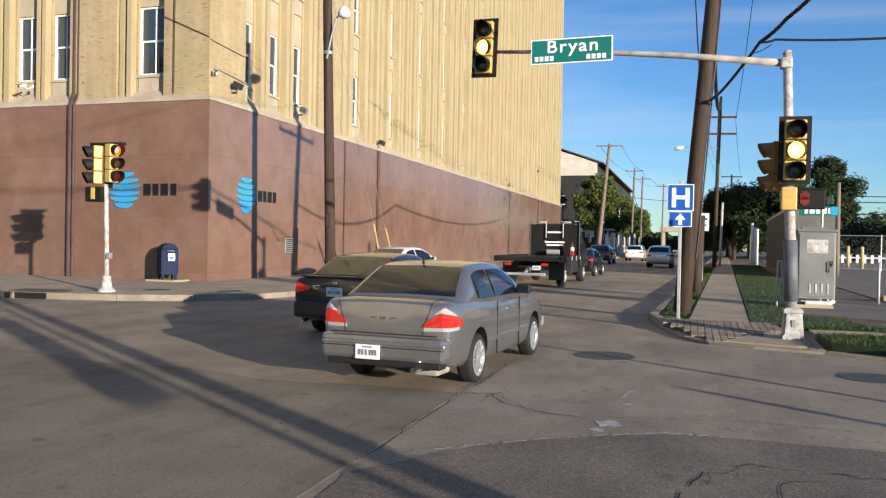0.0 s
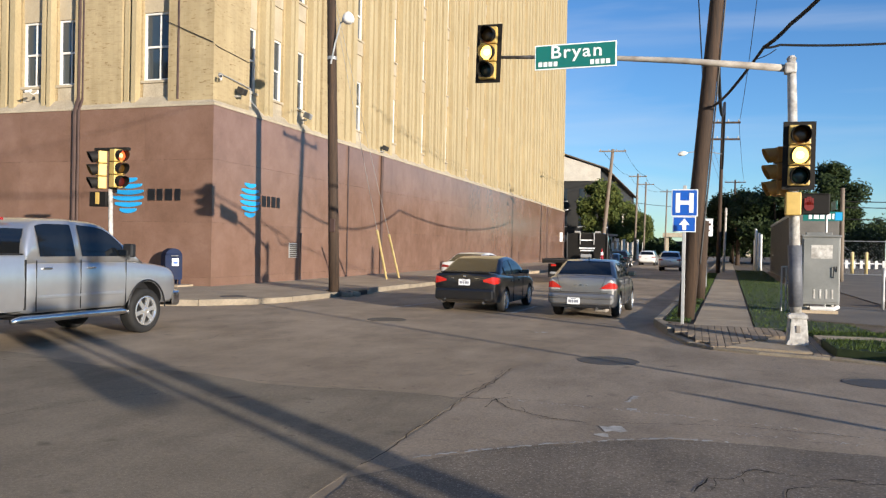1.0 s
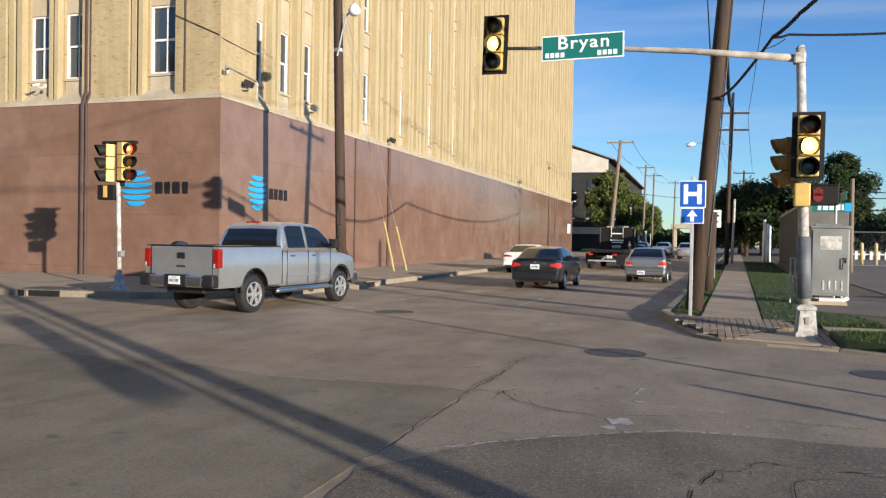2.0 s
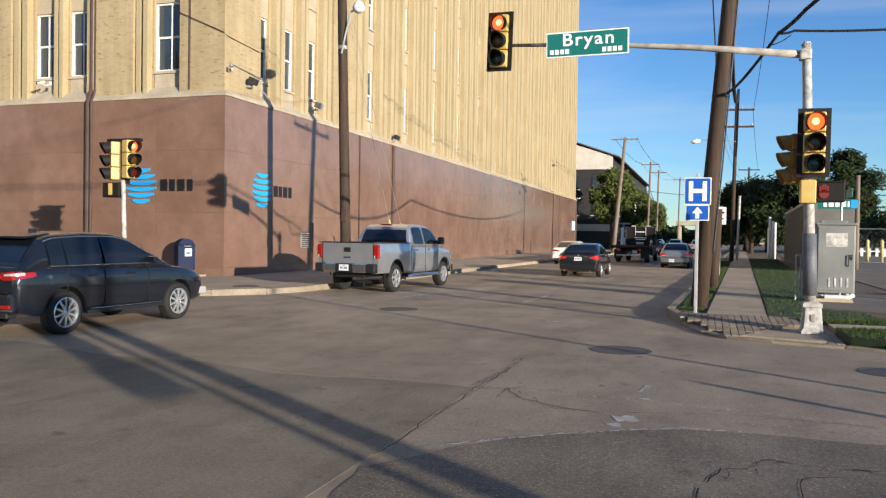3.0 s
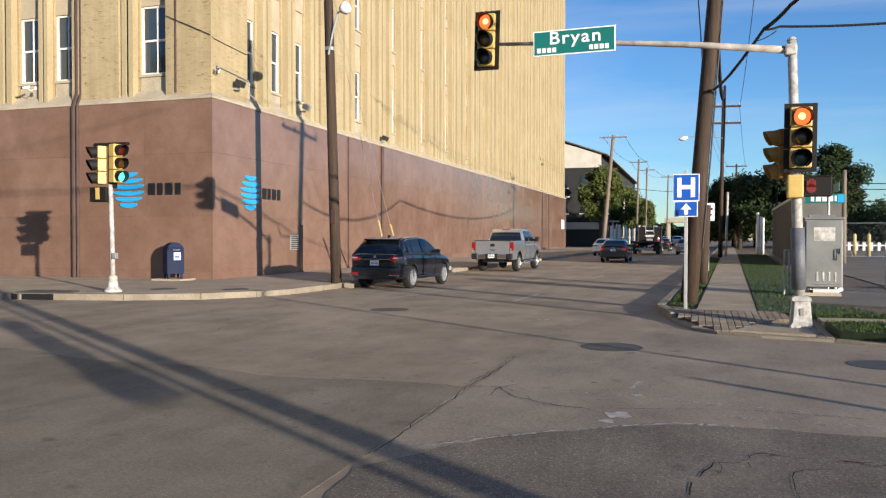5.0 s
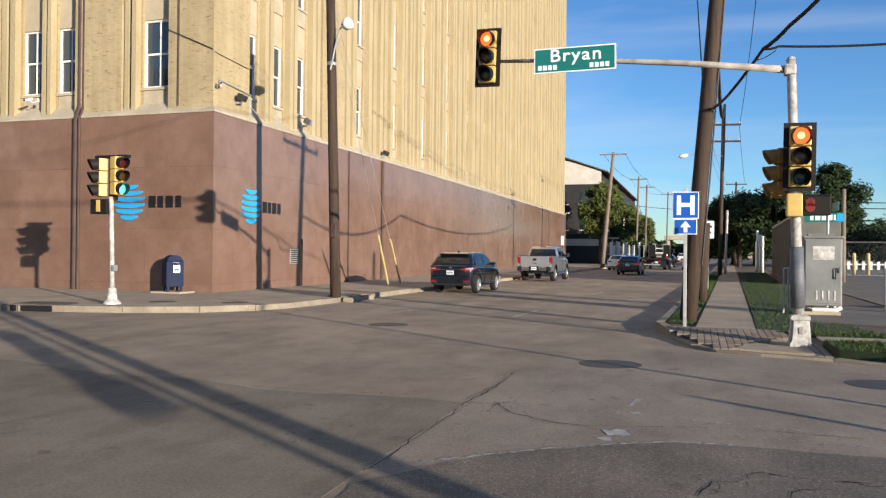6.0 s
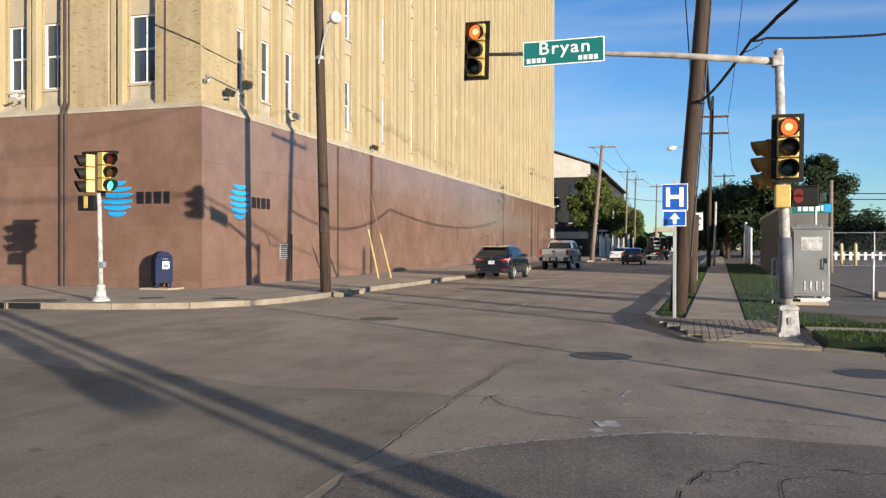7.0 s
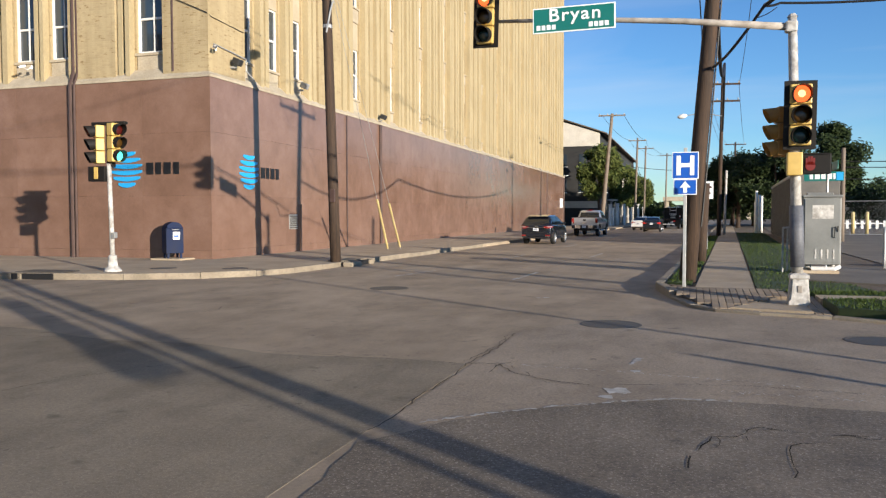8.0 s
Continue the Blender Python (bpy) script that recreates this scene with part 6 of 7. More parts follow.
# silver saloon
S = dict(paint=PAINT_SILVER, hw=0.848, hw_top=0.60, belt=0.93, r=0.30, tw=0.195, wb=2.60, spokes=12, sill=0.26, rim=0.74,
         stations=[(-0.97, 0.42, 0.93, 0.72), (-0.93, 0.33, 0.985, 0.80), (-0.80, 0.25, 1.0, 0.84), (-0.5, 0.22, 1.0, 0.848), (0, 0.20, 0.985, 0.848), (0.5, 0.19, 0.955, 0.848), (1.3, 0.19, 0.94, 0.848), (2.1, 0.19, 0.94, 0.848),
                   (2.6, 0.20, 0.90, 0.846), (3.0, 0.22, 0.83, 0.835), (3.3, 0.24, 0.76, 0.80), (3.45, 0.28, 0.66, 0.70), (3.5, 0.34, 0.58, 0.62)],
         roof=[(-0.50, 0.97), (-0.30, 1.10), (0.12, 1.335), (0.34, 1.375), (0.9, 1.39), (1.35, 1.365), (1.6, 1.28), (2.35, 0.90)],
         rear_glass=(-0.43, 0.13), front_glass=(1.56, 2.28), side_glass=[(0.10, 0.66), (0.74, 1.72)], seams=[0.70, 1.72], handles=[0.48, 1.32], mirror_y=1.72, mirror_mat=BLACK_PLASTIC, trim=PAINT_SILVER)
silver_car = make_car("saloon_car", "silver-grey four-door saloon with a plain boot lid", "car", S)
for sx in (-1, 1):
    tail_light(silver_car, 0.48, 78, [(0, 0.715), (1, 0.725)], [(0, 0.735), (0.35, 0.875), (1, 0.80)], RED_LIT, sx, "red and clear tail lamp")
    tail_light(silver_car, 0.48, 78, [(0, 0.672), (1, 0.688)], [(0, 0.713), (1, 0.722)], CLEAR_LENS, sx, "clear reversing lamp", u1=0.82)
    tail_light(silver_car, 0.48, 78, [(0.25, 0.852), (0.35, 0.878), (0.75, 0.835)], [(0.25, 0.862), (0.42, 0.94), (0.75, 0.842)], CLEAR_LENS, sx, "pale upper lamp", u0=0.25, u1=0.75)
box_part(silver_car, "rear_bumper", -0.78, -1.03, 0.33, 0.78, -0.86, 0.60, PAINT_SILVER, 0.05)
box_part(silver_car, "bumper_strip", -0.77, -1.045, 0.50, 0.77, -0.9, 0.53, PAINT_SILVER, 0.012)
for sx in (-1, 1):
    part("boot_seam", bm_tube([(sx * 0.60, -0.60, 1.006), (sx * 0.605, -0.86, 1.004), (sx * 0.60, -0.945, 0.985), (sx * 0.50, -0.975, 0.72), (sx * 0.49, -0.972, 0.63)], 0.005, 5), BLACK_PLASTIC, silver_car)
    box_part(silver_car, "bumper_cover", sx * 0.75 - 0.06, -1.0, 0.36, sx * 0.75 + 0.06, -0.62, 0.60, PAINT_SILVER, 0.05)
box_part(silver_car, "bumper_groove", -0.77, -1.036, 0.472, 0.77, -0.95, 0.482, BLACK_PLASTIC, 0)
box_part(silver_car, "rear_shelf", -0.50, -0.10, 1.0, 0.50, 0.10, 1.04, BLACK_PLASTIC, 0.01)
box_part(silver_car, "high_brake_lamp", -0.12, -0.20, 1.155, 0.12, -0.17, 1.175, RED_LENS, 0.004)
box_part(silver_car, "lower_valance", -0.72, -0.99, 0.26, 0.72, -0.80, 0.34, BLACK_PLASTIC, 0.02)
box_part(silver_car, "boot_seam", -0.66, -0.985, 0.618, 0.66, -0.93, 0.628, BLACK_PLASTIC, 0)
number_plate(silver_car, -1.045, 0.42, -0.16)
box_part(silver_car, "badge", -0.16, -0.985, 0.79, -0.08, -0.955, 0.805, CHROME, 0.002)
box_part(silver_car, "badge", -0.03, -0.988, 0.78, 0.03, -0.955, 0.815, CHROME, 0.004)
box_part(silver_car, "badge", 0.08, -0.985, 0.79, 0.16, -0.955, 0.805, CHROME, 0.002)
part("exhaust", moved(bm_turn([(0.026, 0), (0.032, 0.0), (0.032, 0.22), (0.026, 0.22)], 14), pose(0.42, -0.86, 0.26, 90)), CHROME, silver_car)
box_part(silver_car, "silencer", 0.30, -0.80, 0.16, 0.62, -0.40, 0.26, RUST, 0.04)
box_part(silver_car, "aerial", -0.012, 0.16, 1.36, 0.012, 0.19, 1.45, BLACK_PLASTIC, 0.004)

# black saloon
B = dict(S, paint=PAINT_BLACK, hw=0.875, hw_top=0.62, belt=0.95, r=0.315, wb=2.66, spokes=10, trim=None,
         stations=[(-0.98, 0.44, 0.98, 0.74), (-0.94, 0.34, 1.05, 0.82), (-0.82, 0.26, 1.06, 0.868), (-0.5, 0.22, 1.045, 0.875), (0, 0.20, 1.01, 0.875), (0.5, 0.19, 0.975, 0.875), (1.3, 0.19, 0.96, 0.875), (2.1, 0.19, 0.96, 0.875),
                   (2.66, 0.20, 0.92, 0.87), (3.05, 0.22, 0.86, 0.86), (3.4, 0.24, 0.78, 0.82), (3.56, 0.28, 0.68, 0.72), (3.6, 0.34, 0.60, 0.64)],
         roof=[(-0.55, 1.02), (-0.28, 1.16), (0.22, 1.40), (0.55, 1.45), (0.95, 1.465), (1.35, 1.44), (1.65, 1.35), (2.5, 0.92)],
         rear_glass=(-0.47, 0.20), front_glass=(1.6, 2.42), side_glass=[(-0.02, 0.70), (0.78, 1.80)], seams=[0.74, 1.78], handles=[0.50, 1.36], mirror_y=1.78, mirror_mat=PAINT_BLACK)
black_car = make_car("saloon_car", "glossy black four-door saloon with tinted windows", "car", B)
for sx in (-1, 1):
    tail_light(black_car, 0.50, 76, [(0, 0.83), (0.5, 0.76), (1, 0.80)], [(0, 0.87), (0.4, 0.95), (1, 0.92)], RED_LIT, sx, "glowing red tail lamp")
    part("exhaust", moved(bm_turn([(0.03, 0), (0.036, 0.0), (0.036, 0.2), (0.03, 0.2)], 14), pose(sx * 0.56, -0.93, 0.29, 90)), CHROME, black_car)
box_part(black_car, "rear_bumper", -0.80, -1.04, 0.33, 0.80, -0.88, 0.64, PAINT_BLACK, 0.06)
box_part(black_car, "boot_lip", -0.66, -0.99, 1.045, 0.66, -0.86, 1.08, PAINT_BLACK, 0.015)
number_plate(black_car, -0.99, 0.80)
box_part(black_car, "badge", -0.04, -1.0, 0.93, 0.04, -0.96, 0.98, CHROME, 0.01)
box_part(black_car, "badge", -0.40, -1.0, 0.90, -0.28, -0.96, 0.915, CHROME, 0.002)
box_part(black_car, "badge", 0.28, -1.0, 0.90, 0.40, -0.96, 0.915, CHROME, 0.002)

# white saloon, driving ahead
Wd = dict(B, paint=PAINT_WHITE, mirror_mat=PAINT_WHITE, belt=0.97, spokes=9)
white_car = make_car("saloon_car", "white four-door saloon with wide red tail lamps", "car", Wd)
for sx in (-1, 1):
    tail_light(white_car, 0.36, 72, [(0, 0.83), (1, 0.82)], [(0, 0.89), (0.5, 0.94), (1, 0.91)], RED_LENS, sx)
box_part(white_car, "rear_bumper", -0.80, -1.04, 0.33, 0.80, -0.88, 0.60, PAINT_WHITE, 0.06)
box_part(white_car, "lower_valance", -0.72, -1.05, 0.30, 0.72, -0.86, 0.42, BLACK_PLASTIC, 0.02)
number_plate(white_car, -1.0, 0.72)

# dark blue crossover
U = dict(paint=PAINT_NAVY, hw=0.935, hw_top=0.66, belt=1.08, r=0.36, tw=0.235, wb=2.68, spokes=10, sill=0.36, rim=0.70,
         stations=[(-0.92, 0.55, 1.02, 0.78), (-0.88, 0.42, 1.10, 0.86), (-0.76, 0.34, 1.12, 0.915), (-0.45, 0.30, 1.12, 0.935), (0, 0.28, 1.12, 0.935), (0.5, 0.27, 1.11, 0.935), (1.3, 0.27, 1.09, 0.935), (2.1, 0.27, 1.08, 0.935),
                   (2.68, 0.28, 1.05, 0.93), (3.05, 0.30, 0.99, 0.91), (3.4, 0.32, 0.90, 0.86), (3.6, 0.36, 0.78, 0.74), (3.64, 0.42, 0.66, 0.66)],
         roof=[(-0.80, 1.10), (-0.62, 1.30), (-0.36, 1.56), (-0.1, 1.61), (0.6, 1.65), (1.2, 1.635), (1.5, 1.58), (2.5, 1.06)],
         rear_glass=(-0.74, -0.38), front_glass=(1.5, 2.42), side_glass=[(-0.28, 0.02), (0.06, 0.78), (0.86, 1.9)], seams=[0.82, 1.86, 0.02], handles=[0.55, 1.42], mirror_y=1.86, mirror_mat=PAINT_NAVY, handle_mat=PAINT_NAVY, bright_line=True)
suv = make_car("crossover_car", "dark blue-grey crossover with chrome trim and alloy wheels", "car", U)
for sx in (-1, 1):
    tail_light(suv, 0.44, 80, [(0, 0.955), (0.3, 0.89), (1, 0.955)], [(0, 0.985), (0.5, 1.04), (1, 1.02)], RED_LENS, sx, "red and clear wrapped tail lamp")
    tail_light(suv, 0.44, 80, [(0.3, 0.965), (0.75, 0.975)], [(0.3, 0.995), (0.75, 1.025)], CLEAR_LENS, sx, "clear lamp insert", u0=0.3, u1=0.75, proud=0.016)
    box_part(suv, "reflector", sx * 0.70 - 0.13, -0.998, 0.47, sx * 0.70 + 0.13, -0.96, 0.53, RED_LENS, 0.012, "low red reflector")
    box_part(suv, "exhaust_trim", sx * 0.70 - 0.16, -0.995, 0.435, sx * 0.70 + 0.16, -0.95, 0.46, CHROME, 0.008)
    box_part(suv, "window_trim", sx * 0.895 - 0.012, -0.30, 1.098, sx * 0.895 + 0.016, 1.95, 1.116, CHROME, 0.004)
box_part(suv, "rear_bumper", -0.84, -0.985, 0.38, 0.84, -0.80, 0.72, PAINT_NAVY, 0.07)
box_part(suv, "lower_valance", -0.74, -0.97, 0.32, 0.74, -0.78, 0.42, BLACK_PLASTIC, 0.02)
box_part(suv, "roof_spoiler", -0.60, -0.24, -0.022, 0.60, 0.24, 0.022, PAINT_NAVY, 0.02, m=pose(0, -0.30, 1.582, 7))
box_part(suv, "chrome_strip", -0.55, -0.945, 0.935, 0.55, -0.90, 0.955, CHROME, 0.005)
number_plate(suv, -0.945, 0.83)
box_part(suv, "hatch_seam", -0.74, -0.992, 0.715, 0.74, -0.93, 0.724, BLACK_PLASTIC, 0)
for sx in (-1, 1):
    box_part(suv, "sill_strip", sx * 0.925 - 0.02, 0.42, 0.30, sx * 0.925 + 0.018, 2.26, 0.36, BLACK_PLASTIC, 0.01)
    box_part(suv, "sill_trim", sx * 0.93 - 0.01, 0.50, 0.375, sx * 0.93 + 0.016, 2.18, 0.388, CHROME, 0.003)
box_part(suv, "badge", -0.045, -0.94, 0.985, 0.045, -0.89, 1.06, CHROME, 0.01)
box_part(suv, "roof_aerial", -0.03, 0.05, 1.62, 0.03, 0.18, 1.70, PAINT_NAVY, 0.015)

# silver pickup
P = dict(paint=PAINT_BRIGHT, hw=1.0, hw_top=0.76, belt=1.28, r=0.415, tw=0.275, wb=3.65, spokes=6, sill=0.52, rim=0.66,
         stations=[(1.02, 0.46, 1.25, 0.995), (1.04, 0.46, 1.26, 1.0), (1.6, 0.46, 1.26, 1.0), (2.4, 0.46, 1.26, 1.0), (3.0, 0.46, 1.26, 1.0), (3.2, 0.46, 1.25, 1.0), (3.65, 0.46, 1.22, 1.0), (4.1, 0.46, 1.17, 0.985), (4.4, 0.46, 1.12, 0.95), (4.52, 0.50, 1.02, 0.90), (4.56, 0.55, 0.96, 0.88)],
         roof=[(1.04, 1.26), (1.08, 1.45), (1.22, 1.80), (1.40, 1.87), (2.0, 1.885), (2.6, 1.85), (2.8, 1.80), (3.55, 1.24)],
         rear_glass=(1.055, 1.20), front_glass=(2.8, 3.46), side_glass=[(1.32, 2.02), (2.16, 3.10)], seams=[1.22, 2.10, 3.12], handles=[1.42, 2.32], mirror_y=3.02, mirror_mat=BLACK_PLASTIC, handle_mat=CHROME)
pickup = make_car("pickup_truck", "silver crew-cab pickup truck with chrome steps and six-spoke wheels", "pickup truck", P)
for sx in (-1, 1):
    bm = loft([(y, [(0, 0.54), (0.10, 0.54), (0.125, 0.60), (0.13, 0.95), (0.115, 1.295), (0.09, 1.34), (0, 1.34)]) for y in (-1.20, -1.17, -0.6, 0, 0.6, 1.0)])
    moved(bm, pose(sx * 0.875, 0, 0))
    me = solid_with_arches(bm, [(0, 0.43)], 0.49, 1.0, 0)
    me.materials[0] = PAINT_BRIGHT
    q = new("bed_side", me)
    q.parent = pickup
    box_part(pickup, "bed_rail", sx * 0.90 - 0.09, -1.19, 1.338, sx * 0.90 + 0.09, 0.98, 1.36, BLACK_PLASTIC, 0.008)
    box_part(pickup, "tail_light", sx * 0.93 - 0.085, -1.235, 0.93, sx * 0.93 + 0.085, -1.10, 1.30, RED_LENS, 0.025, "tall red tail lamp")
    box_part(pickup, "tail_light", sx * 0.93 - 0.06, -1.242, 0.94, sx * 0.93 - 0.01 , -1.15, 1.02, CLEAR_LENS, 0.01, "clear reversing lamp")
    part("side_step", moved(bm_tube([(0, 0.75, 0.40), (0, 0.9, 0.42), (0, 3.0, 0.42), (0, 3.15, 0.40)], [0.04, 0.055, 0.055, 0.04], 12), pose(sx * 1.02, 0, 0)), CHROME, pickup, smooth=True)
    box_part(pickup, "wheel_arch_flare", sx * 0.985 - 0.02, -0.02, 0.905, sx * 0.985 + 0.022, 0.02, 0.925, PAINT_BRIGHT, 0.004)
    box_part(pickup, "bumper_corner", sx * 0.84 - 0.15, -1.40, 0.56, sx * 0.84 + 0.15, -1.18, 0.80, BLACK_PLASTIC, 0.04)
box_part(pickup, "tailgate", -0.83, -1.215, 0.74, 0.83, -1.14, 1.34, PAINT_BRIGHT, 0.02)
box_part(pickup, "tailgate_top", -0.84, -1.225, 1.338, 0.84, -1.12, 1.37, BLACK_PLASTIC, 0.008)
box_part(pickup, "tailgate_handle", -0.11, -1.235, 1.10, 0.11, -1.20, 1.22, BLACK_PLASTIC, 0.01)
box_part(pickup, "badge", -0.13, -1.228, 0.93, 0.13, -1.20, 0.98, CHROME, 0.012)
box_part(pickup, "bed_floor", -0.78, -1.14, 0.70, 0.78, 1.0, 0.76, BLACK_PLASTIC, 0)
box_part(pickup, "rear_bumper", -0.70, -1.40, 0.56, 0.70, -1.22, 0.78, CHROME, 0.03)
box_part(pickup, "bumper_recess", -0.30, -1.41, 0.56, 0.30, -1.30, 0.80, BLACK_PLASTIC, 0.02)
box_part(pickup, "chassis", -0.5, -1.1, 0.42, 0.5, 3.6, 0.62, BLACK_PLASTIC, 0.02)
box_part(pickup, "roof_lamp", -0.20, 1.19, 1.845, 0.20, 1.27, 1.885, RED_LENS, 0.012, "high red brake lamp")
number_plate(pickup, -1.415, 0.69)
for sx in (-1, 1):
    for ay in (0.0, 3.65):
        lip = [(sx * 1.004, ay + 0.475 * math.cos(a), 0.43 + 0.475 * math.sin(a)) for a in [math.pi * k / 16 for k in range(17)]]
        part("arch_lip", bm_tube(lip, 0.016, 6), BLACK_PLASTIC, pickup, smooth=True)
    box_part(pickup, "bed_gap", sx * 0.99 - 0.02, 0.995, 0.56, sx * 0.99 + 0.012, 1.03, 1.27, BLACK_PLASTIC, 0)
    box_part(pickup, "tailgate_gap", sx * 0.835 - 0.006, -1.222, 0.76, sx * 0.835 + 0.006, -1.15, 1.335, BLACK_PLASTIC, 0)
    box_part(pickup, "front_bumper", sx * 0.62 - 0.30, 4.42, 0.42, sx * 0.62 + 0.30, 4.66, 0.70, CHROME, 0.05)
box_part(pickup, "tailgate_crease", -0.80, -1.222, 0.86, 0.80, -1.20, 0.875, PAINT_BRIGHT, 0.004)
for sx in (-1, 1):
    box_part(pickup, "side_moulding", sx * 0.998 - 0.01, 1.25, 0.70, sx * 0.998 + 0.012, 3.1, 0.745, PAINT_BRIGHT, 0.005)
    box_part(pickup, "tow_mirror", sx * 1.14 - 0.11, 2.98, 1.30, sx * 1.14 + 0.10, 3.10, 1.52, BLACK_PLASTIC, 0.03)

# black tow truck with a flat bed
tow = thing("tow_truck", "black flatbed tow truck with a white-lettered cab back", "truck")
for y0, y1, z0, z1, w, nm, mt in ((-1.9, 4.1, 1.02, 1.16, 1.24, "flat_bed", SIGNAL_BLACK), (-1.2, 6.3, 0.62, 0.86, 0.45, "chassis", BLACK_PLASTIC)):
    box_part(tow, nm, -w, y0, z0, w, y1, z1, mt, 0.02)
for sx in (-1, 1):
    box_part(tow, "bed_edge", sx * 1.24 - 0.03, -1.9, 1.0, sx * 1.24 + 0.03, 4.1, 1.22, SIGNAL_BLACK, 0.01)
    box_part(tow, "mud_flap", sx * 0.92 - 0.30, -0.62, 0.28, sx * 0.92 + 0.30, -0.58, 0.95, BLACK_PLASTIC, 0.005)
    box_part(tow, "tail_light", sx * 0.70 - 0.12, -1.93, 0.86, sx * 0.70 + 0.12, -1.86, 0.96, RED_LIT, 0.01)
    box_part(tow, "tool_box", sx * 1.0 - 0.22, 1.2, 0.50, sx * 1.0 + 0.22, 3.0, 0.98, DARK_PLASTIC, 0.02)
    for y in (0, 5.0):
        wheel(tow, sx * 1.02, y, 0.42, 0.30, 8, rim_scale=0.6)
    box_part(tow, "mirror", sx * 1.36 - 0.08, 5.3, 1.75, sx * 1.36 + 0.08, 5.42, 2.20, BLACK_PLASTIC, 0.03)
    box_part(tow, "roof_beacon", sx * 0.55 - 0.16, 4.05, 2.60, sx * 0.55 + 0.16, 4.20, 2.70, CLEAR_LENS, 0.02)
bm = loft([(4.15, [(0, 0.75), (1.10, 0.75), (1.14, 1.0), (1.13, 1.7), (0.98, 2.48), (0.85, 2.58), (0, 2.60)]), (4.6, [(0, 0.7), (1.12, 0.7), (1.16, 1.0), (1.15, 1.7), (0.99, 2.50), (0.86, 2.60), (0, 2.62)]),
           (5.7, [(0, 0.7), (1.12, 0.7), (1.16, 1.0), (1.15, 1.65), (0.97, 2.42), (0.84, 2.52), (0, 2.54)]), (6.3, [(0, 0.7), (1.12, 0.7), (1.15, 1.0), (1.12, 1.5), (1.05, 1.60), (0.9, 1.62), (0, 1.64)]),
           (7.1, [(0, 0.7), (1.05, 0.7), (1.08, 0.9), (1.02, 1.25), (0.95, 1.35), (0.8, 1.38), (0, 1.40)])])
part("cab", bm, PAINT_BLACK, tow)
for sx in (-1, 1):
    box_part(tow, "side_window", sx * 1.085 - 0.01, 4.75, 1.72, sx * 1.085 + 0.012, 5.75, 2.28, CAR_GLASS, 0.004, m=None)
box_part(tow, "headache_rack", -1.12, 4.0, 1.14, 1.12, 4.10, 2.55, SIGNAL_BLACK, 0.03)
for z, w in ((2.20, 0.34), (1.76, 0.44), (1.63, 0.36)):
    box_part(tow, "white_lettering", -w, 3.985, z - 0.035, w, 3.998, z + 0.035, WHITE_SIGN, 0)
for sx in (-1, 1):
    part("ladder_rail", bm_tube([(sx * 0.38, 3.94, 1.95), (sx * 0.38, 3.94, 2.60)], 0.025, 8), GALV, tow)
part("traffic_cone", bm_turn([(0.17, 1.16), (0.17, 1.19), (0.11, 1.2), (0.03, 1.75)], 14), RED_LENS, tow, m=pose(0.86, 3.6, 0))
part("cone_band", bm_turn([(0.092, 1.40), (0.070, 1.56)], 14), WHITE_SIGN, tow, m=pose(0.86, 3.6, 0))
for sx in (-1, 1):
    part("mirror_arm", bm_tube([(sx * 1.12, 5.35, 2.12), (sx * 1.34, 5.36, 2.12)], 0.02, 6), BLACK_PLASTIC, tow)
    part("rack_post", bm_tube([(sx * 1.10, 3.97, 1.16), (sx * 1.10, 3.97, 2.62)], 0.035, 8), BLACK_PLASTIC, tow)
for y in (0.9, 2.0, 3.1):
    part("stake_pocket", bm_box(1.262, y - 0.05, 1.02, 1.30, y + 0.05, 1.20, 0.008), GALV, tow)
part("winch_drum", moved(bm_turn([(0.11, -0.28), (0.11, 0.28)], 14), pose(0, 3.7, 1.32, 0, 90, 0)), GALV, tow)
part("boom_arm", bm_tube([(0, 0.2, 0.7), (0, -1.6, 0.72), (0, -2.2, 0.55)], [0.08, 0.07, 0.06], 8), GALV, tow)
box_part(tow, "wheel_lift", -0.8, -2.3, 0.50, 0.8, -2.16, 0.60, GALV, 0.02)
number_plate(tow, -1.92, 0.78, 0.4)

def heighten(car, k):
    """Stretch all but the wheels of a vehicle upwards by k."""
    for ob in [o for o in car.children_recursive if o.type == "MESH"]:
        if "wheel" not in (ob.name.split(".")[0], ob.parent.name.split(".")[0]):
            ob.data.transform(Matrix.Diagonal((1, 1, k, 1)))


for car, k in ((silver_car, 1.045), (pickup, 1.09), (suv, 1.02)):
    heighten(car, k)

# traffic further down the street
dark_far = make_car("saloon_car", "black saloon driving ahead of the tow truck", "car", dict(B, paint=PAINT_BLACK))
for sx in (-1, 1):
    tail_light(dark_far, 0.50, 76, [(0, 0.83), (1, 0.80)], [(0, 0.87), (0.4, 0.95), (1, 0.92)], RED_LIT, sx)
number_plate(dark_far, -1.0, 0.72)
black_suv = make_car("crossover_car", "black crossover far down the street", "car", dict(U, paint=PAINT_BLACK))
white_suv = make_car("crossover_car", "white crossover far down the street", "car", dict(U, paint=PAINT_WHITE))
silver_far = make_car("crossover_car", "silver crossover with dark rear window in the far lane", "car", dict(U, paint=PAINT_BRIGHT))
for c in (black_suv, white_suv, silver_far):
    for sx in (-1, 1):
        tail_light(c, 0.55, 75, [(0, 0.88), (1, 0.88)], [(0, 0.98), (1, 1.04)], RED_LENS, sx)
    number_plate(c, -0.95, 0.80)

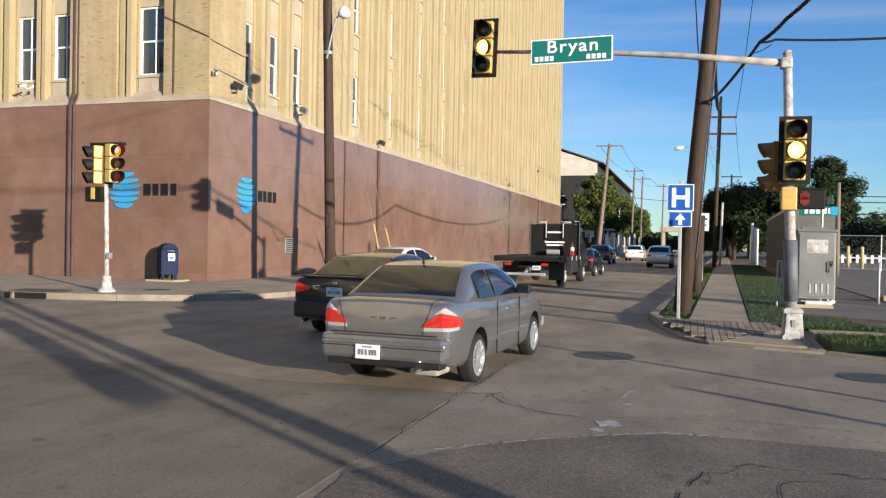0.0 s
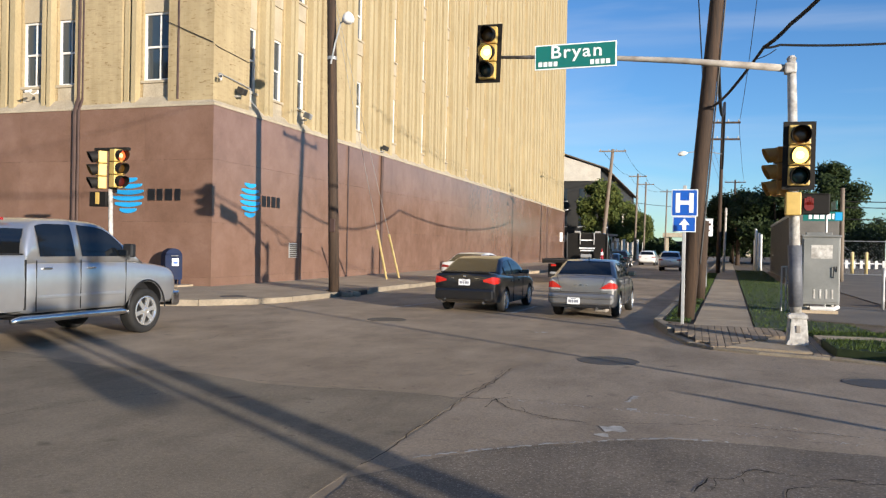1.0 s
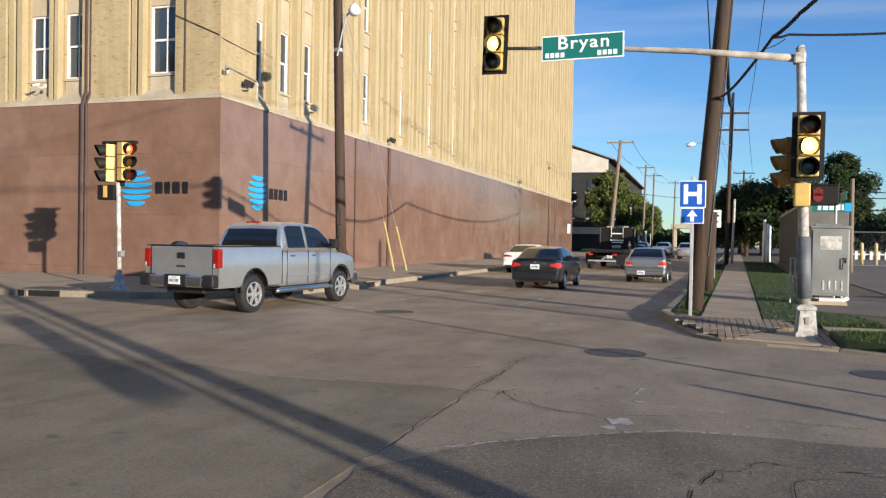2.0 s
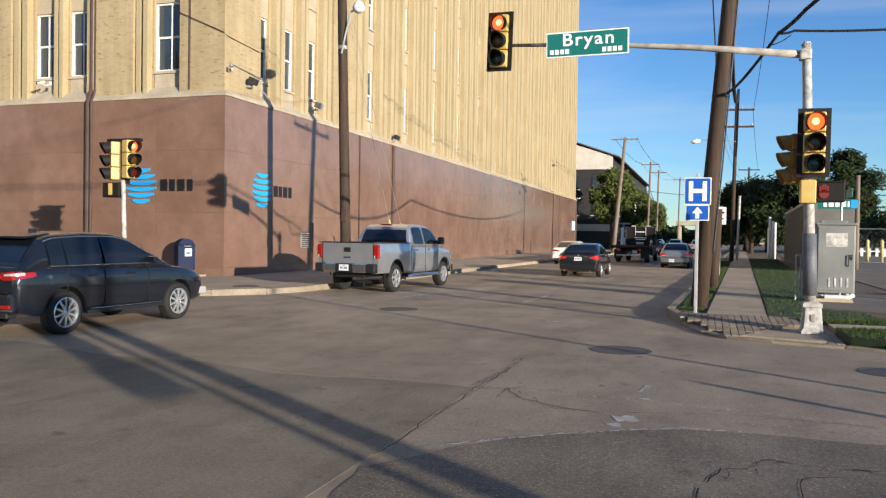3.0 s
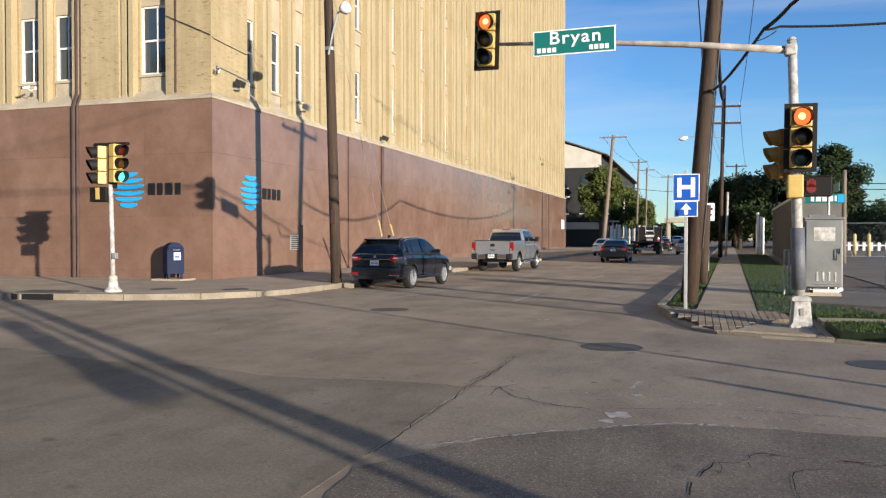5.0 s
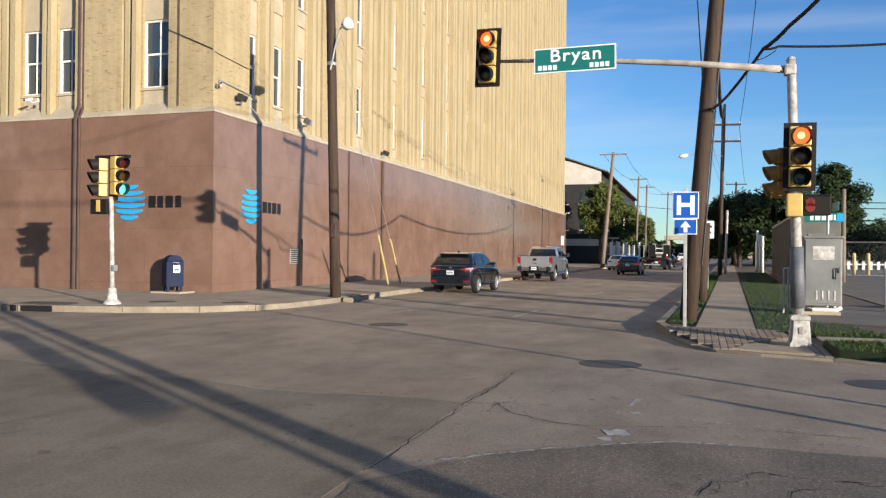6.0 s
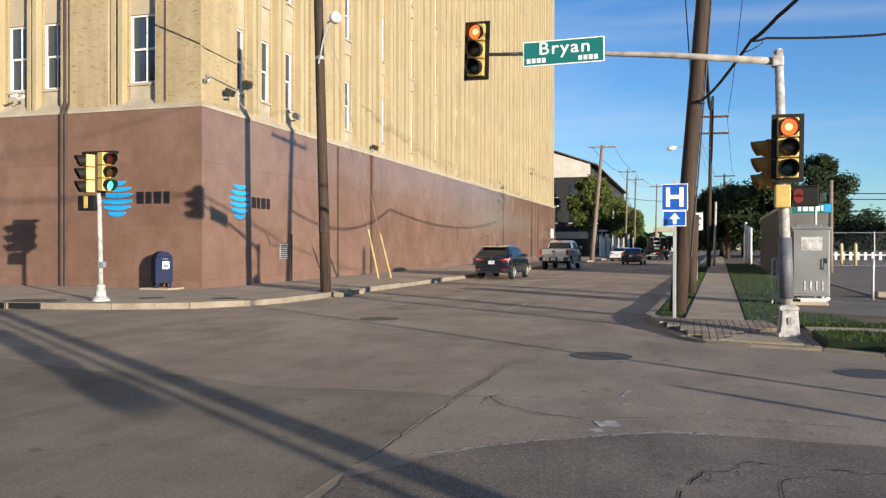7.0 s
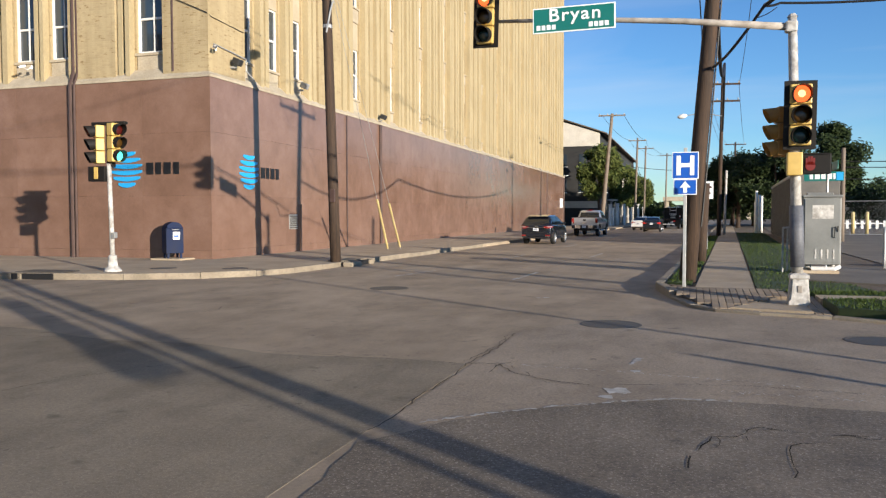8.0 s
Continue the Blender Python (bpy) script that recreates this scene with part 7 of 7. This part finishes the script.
# ---- what moves: seconds, and where, in plan units, the tread of the rear wheel on the kerb side stands ----
DRIVES = [
    (silver_car, 0.848, [(0.0, -2.23, 8.60), (0.5, -1.88, 13.45), (1.0, -1.58, 18.8), (1.5, -1.36, 25.0), (2.2, -1.08, 34.2), (3.0, -0.73, 44.9), (4.0, -0.25, 57), (5.5, 0.35, 72), (6.5, 0.7, 81), (8.0, 1.2, 92)]),
    (black_car, 0.875, [(0.0, -4.58, 12.4), (0.5, -4.45, 15.72), (1.0, -4.34, 18.9), (1.5, -4.22, 22.1), (2.2, -4.08, 26.6), (3.0, -3.95, 32.1), (3.5, -3.9, 36.2), (4.0, -3.83, 40.2), (4.8, -3.74, 46.4), (5.5, -3.68, 52.3), (6.0, -3.55, 57.0), (6.5, -3.33, 61.0), (7.0, -3.05, 64.8), (7.5, -2.8, 69.2), (8.0, -2.68, 74.0)]),
    (pickup, 1.0, [(0.0, -9.60, 2.4), (0.5, -9.38, 5.2), (1.0, -9.17, 7.95), (1.5, -8.99, 11.20), (2.2, -8.53, 15.2), (3.0, -8.10, 20.2), (3.5, -7.88, 23.5), (4.0, -7.72, 27.0), (4.8, -7.45, 32.8), (5.5, -7.24, 38.0), (6.0, -7.12, 42.4), (6.5, -7.0, 46.7), (7.0, -6.85, 50.7), (7.5, -6.68, 54.8), (8.0, -6.5, 58.5)]),
    (suv, 0.935, [(0.0, -10.3, -12.2), (1.5, -9.75, -1.2), (2.5, -9.4, 6.0), (3.0, -9.19, 9.49), (3.5, -8.96, 13.09), (4.0, -8.55, 16.2), (4.8, -8.1, 21.0), (5.5, -7.8, 25.0), (6.0, -7.7, 28.6), (6.5, -7.58, 32.1), (7.0, -7.42, 35.6), (7.5, -7.22, 38.8), (8.0, -7.02, 42.0)]),
    (tow, 1.17, [(0.0, -4.26, 28.6), (0.5, -4.2, 32.4), (1.0, -4.1, 36.5), (1.5, -4.0, 40.8), (2.2, -3.8, 46.4), (3.0, -3.45, 53.2), (4.0, -2.95, 61.8), (4.8, -2.8, 68), (5.5, -2.72, 73.2), (6.0, -2.45, 77.4), (6.5, -2.1, 81.6), (7.0, -1.9, 85.0), (7.5, -1.5, 88.2), (8.0, -1.3, 91)]),
    (white_car, 0.875, [(0.0, -8.9, 24.6), (0.5, -8.42, 27.3), (1.0, -7.85, 30.4), (1.5, -7.5, 33.2), (2.2, -7.12, 38.6), (3.0, -6.8, 46.0), (3.5, -6.55, 49.6), (4.0, -6.25, 53.2), (4.8, -5.95, 60.8), (5.5, -5.85, 67), (6.0, -5.6, 71), (6.5, -5.4, 74.6), (7.0, -4.95, 76.8), (7.5, -4.5, 78.8), (8.0, -4.1, 80.5)]),
    (dark_far, 0.875, [(0.0, -4.3, 39.0), (0.5, -4.15, 43.4), (1.0, -4.0, 48), (1.5, -3.8, 52.4), (3.0, -3.2, 65.5), (5.0, -2.3, 83), (8.0, -1.2, 108)]),
    (black_suv, 0.935, [(0.0, -5.7, 62), (1.5, -5.1, 76), (3.0, -4.4, 92), (5.0, -3.4, 114), (8.0, -2.0, 146)]),
    (white_suv, 0.935, [(0.0, -3.95, 76), (1.5, -3.3, 88), (3.0, -2.7, 104), (5.0, -1.6, 130), (8.0, 0.2, 172)]),
    (silver_far, 0.935, [(0.0, -1.02, 56.2), (0.5, -0.9, 59.5), (1.5, -0.45, 68), (3.0, 0.3, 86), (5.0, 1.3, 112), (8.0, 2.8, 150)]),
]


def motions():
    for car, half, rows in DRIVES:
        keyed = []
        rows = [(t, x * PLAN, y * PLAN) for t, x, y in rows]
        for i, (t, x, y) in enumerate(rows):
            a, b = rows[max(i - 1, 0)], rows[min(i + 1, len(rows) - 1)]
            h = math.atan2(a[1] - b[1], b[2] - a[2])
            keyed.append((t, pose(x - half * math.cos(h), y - half * math.sin(h), 0.0, 0, 0, math.degrees(h))))
        walk(car, keyed)
        base_y = rows[0][2]
        for w in [o for o in car.children if o.name.split(".")[0] == "wheel"]:
            r = w.matrix_basis.translation.z
            at = w.matrix_basis.translation.copy()
            turns, yy = [], base_y
            for k in range(241):
                t = k / 30
                for p, q in zip(rows, rows[1:]):
                    if p[0] <= t <= q[0]:
                        yy = p[2] + (q[2] - p[2]) * (t - p[0]) / (q[0] - p[0])
                turns.append((t, pose(at.x, at.y, at.z, -math.degrees((yy - base_y) / r), 0, 0)))
            walk(w, turns)
    for part_ob, rows in SHUTTERS:
        walk(part_ob, rows)


motions()
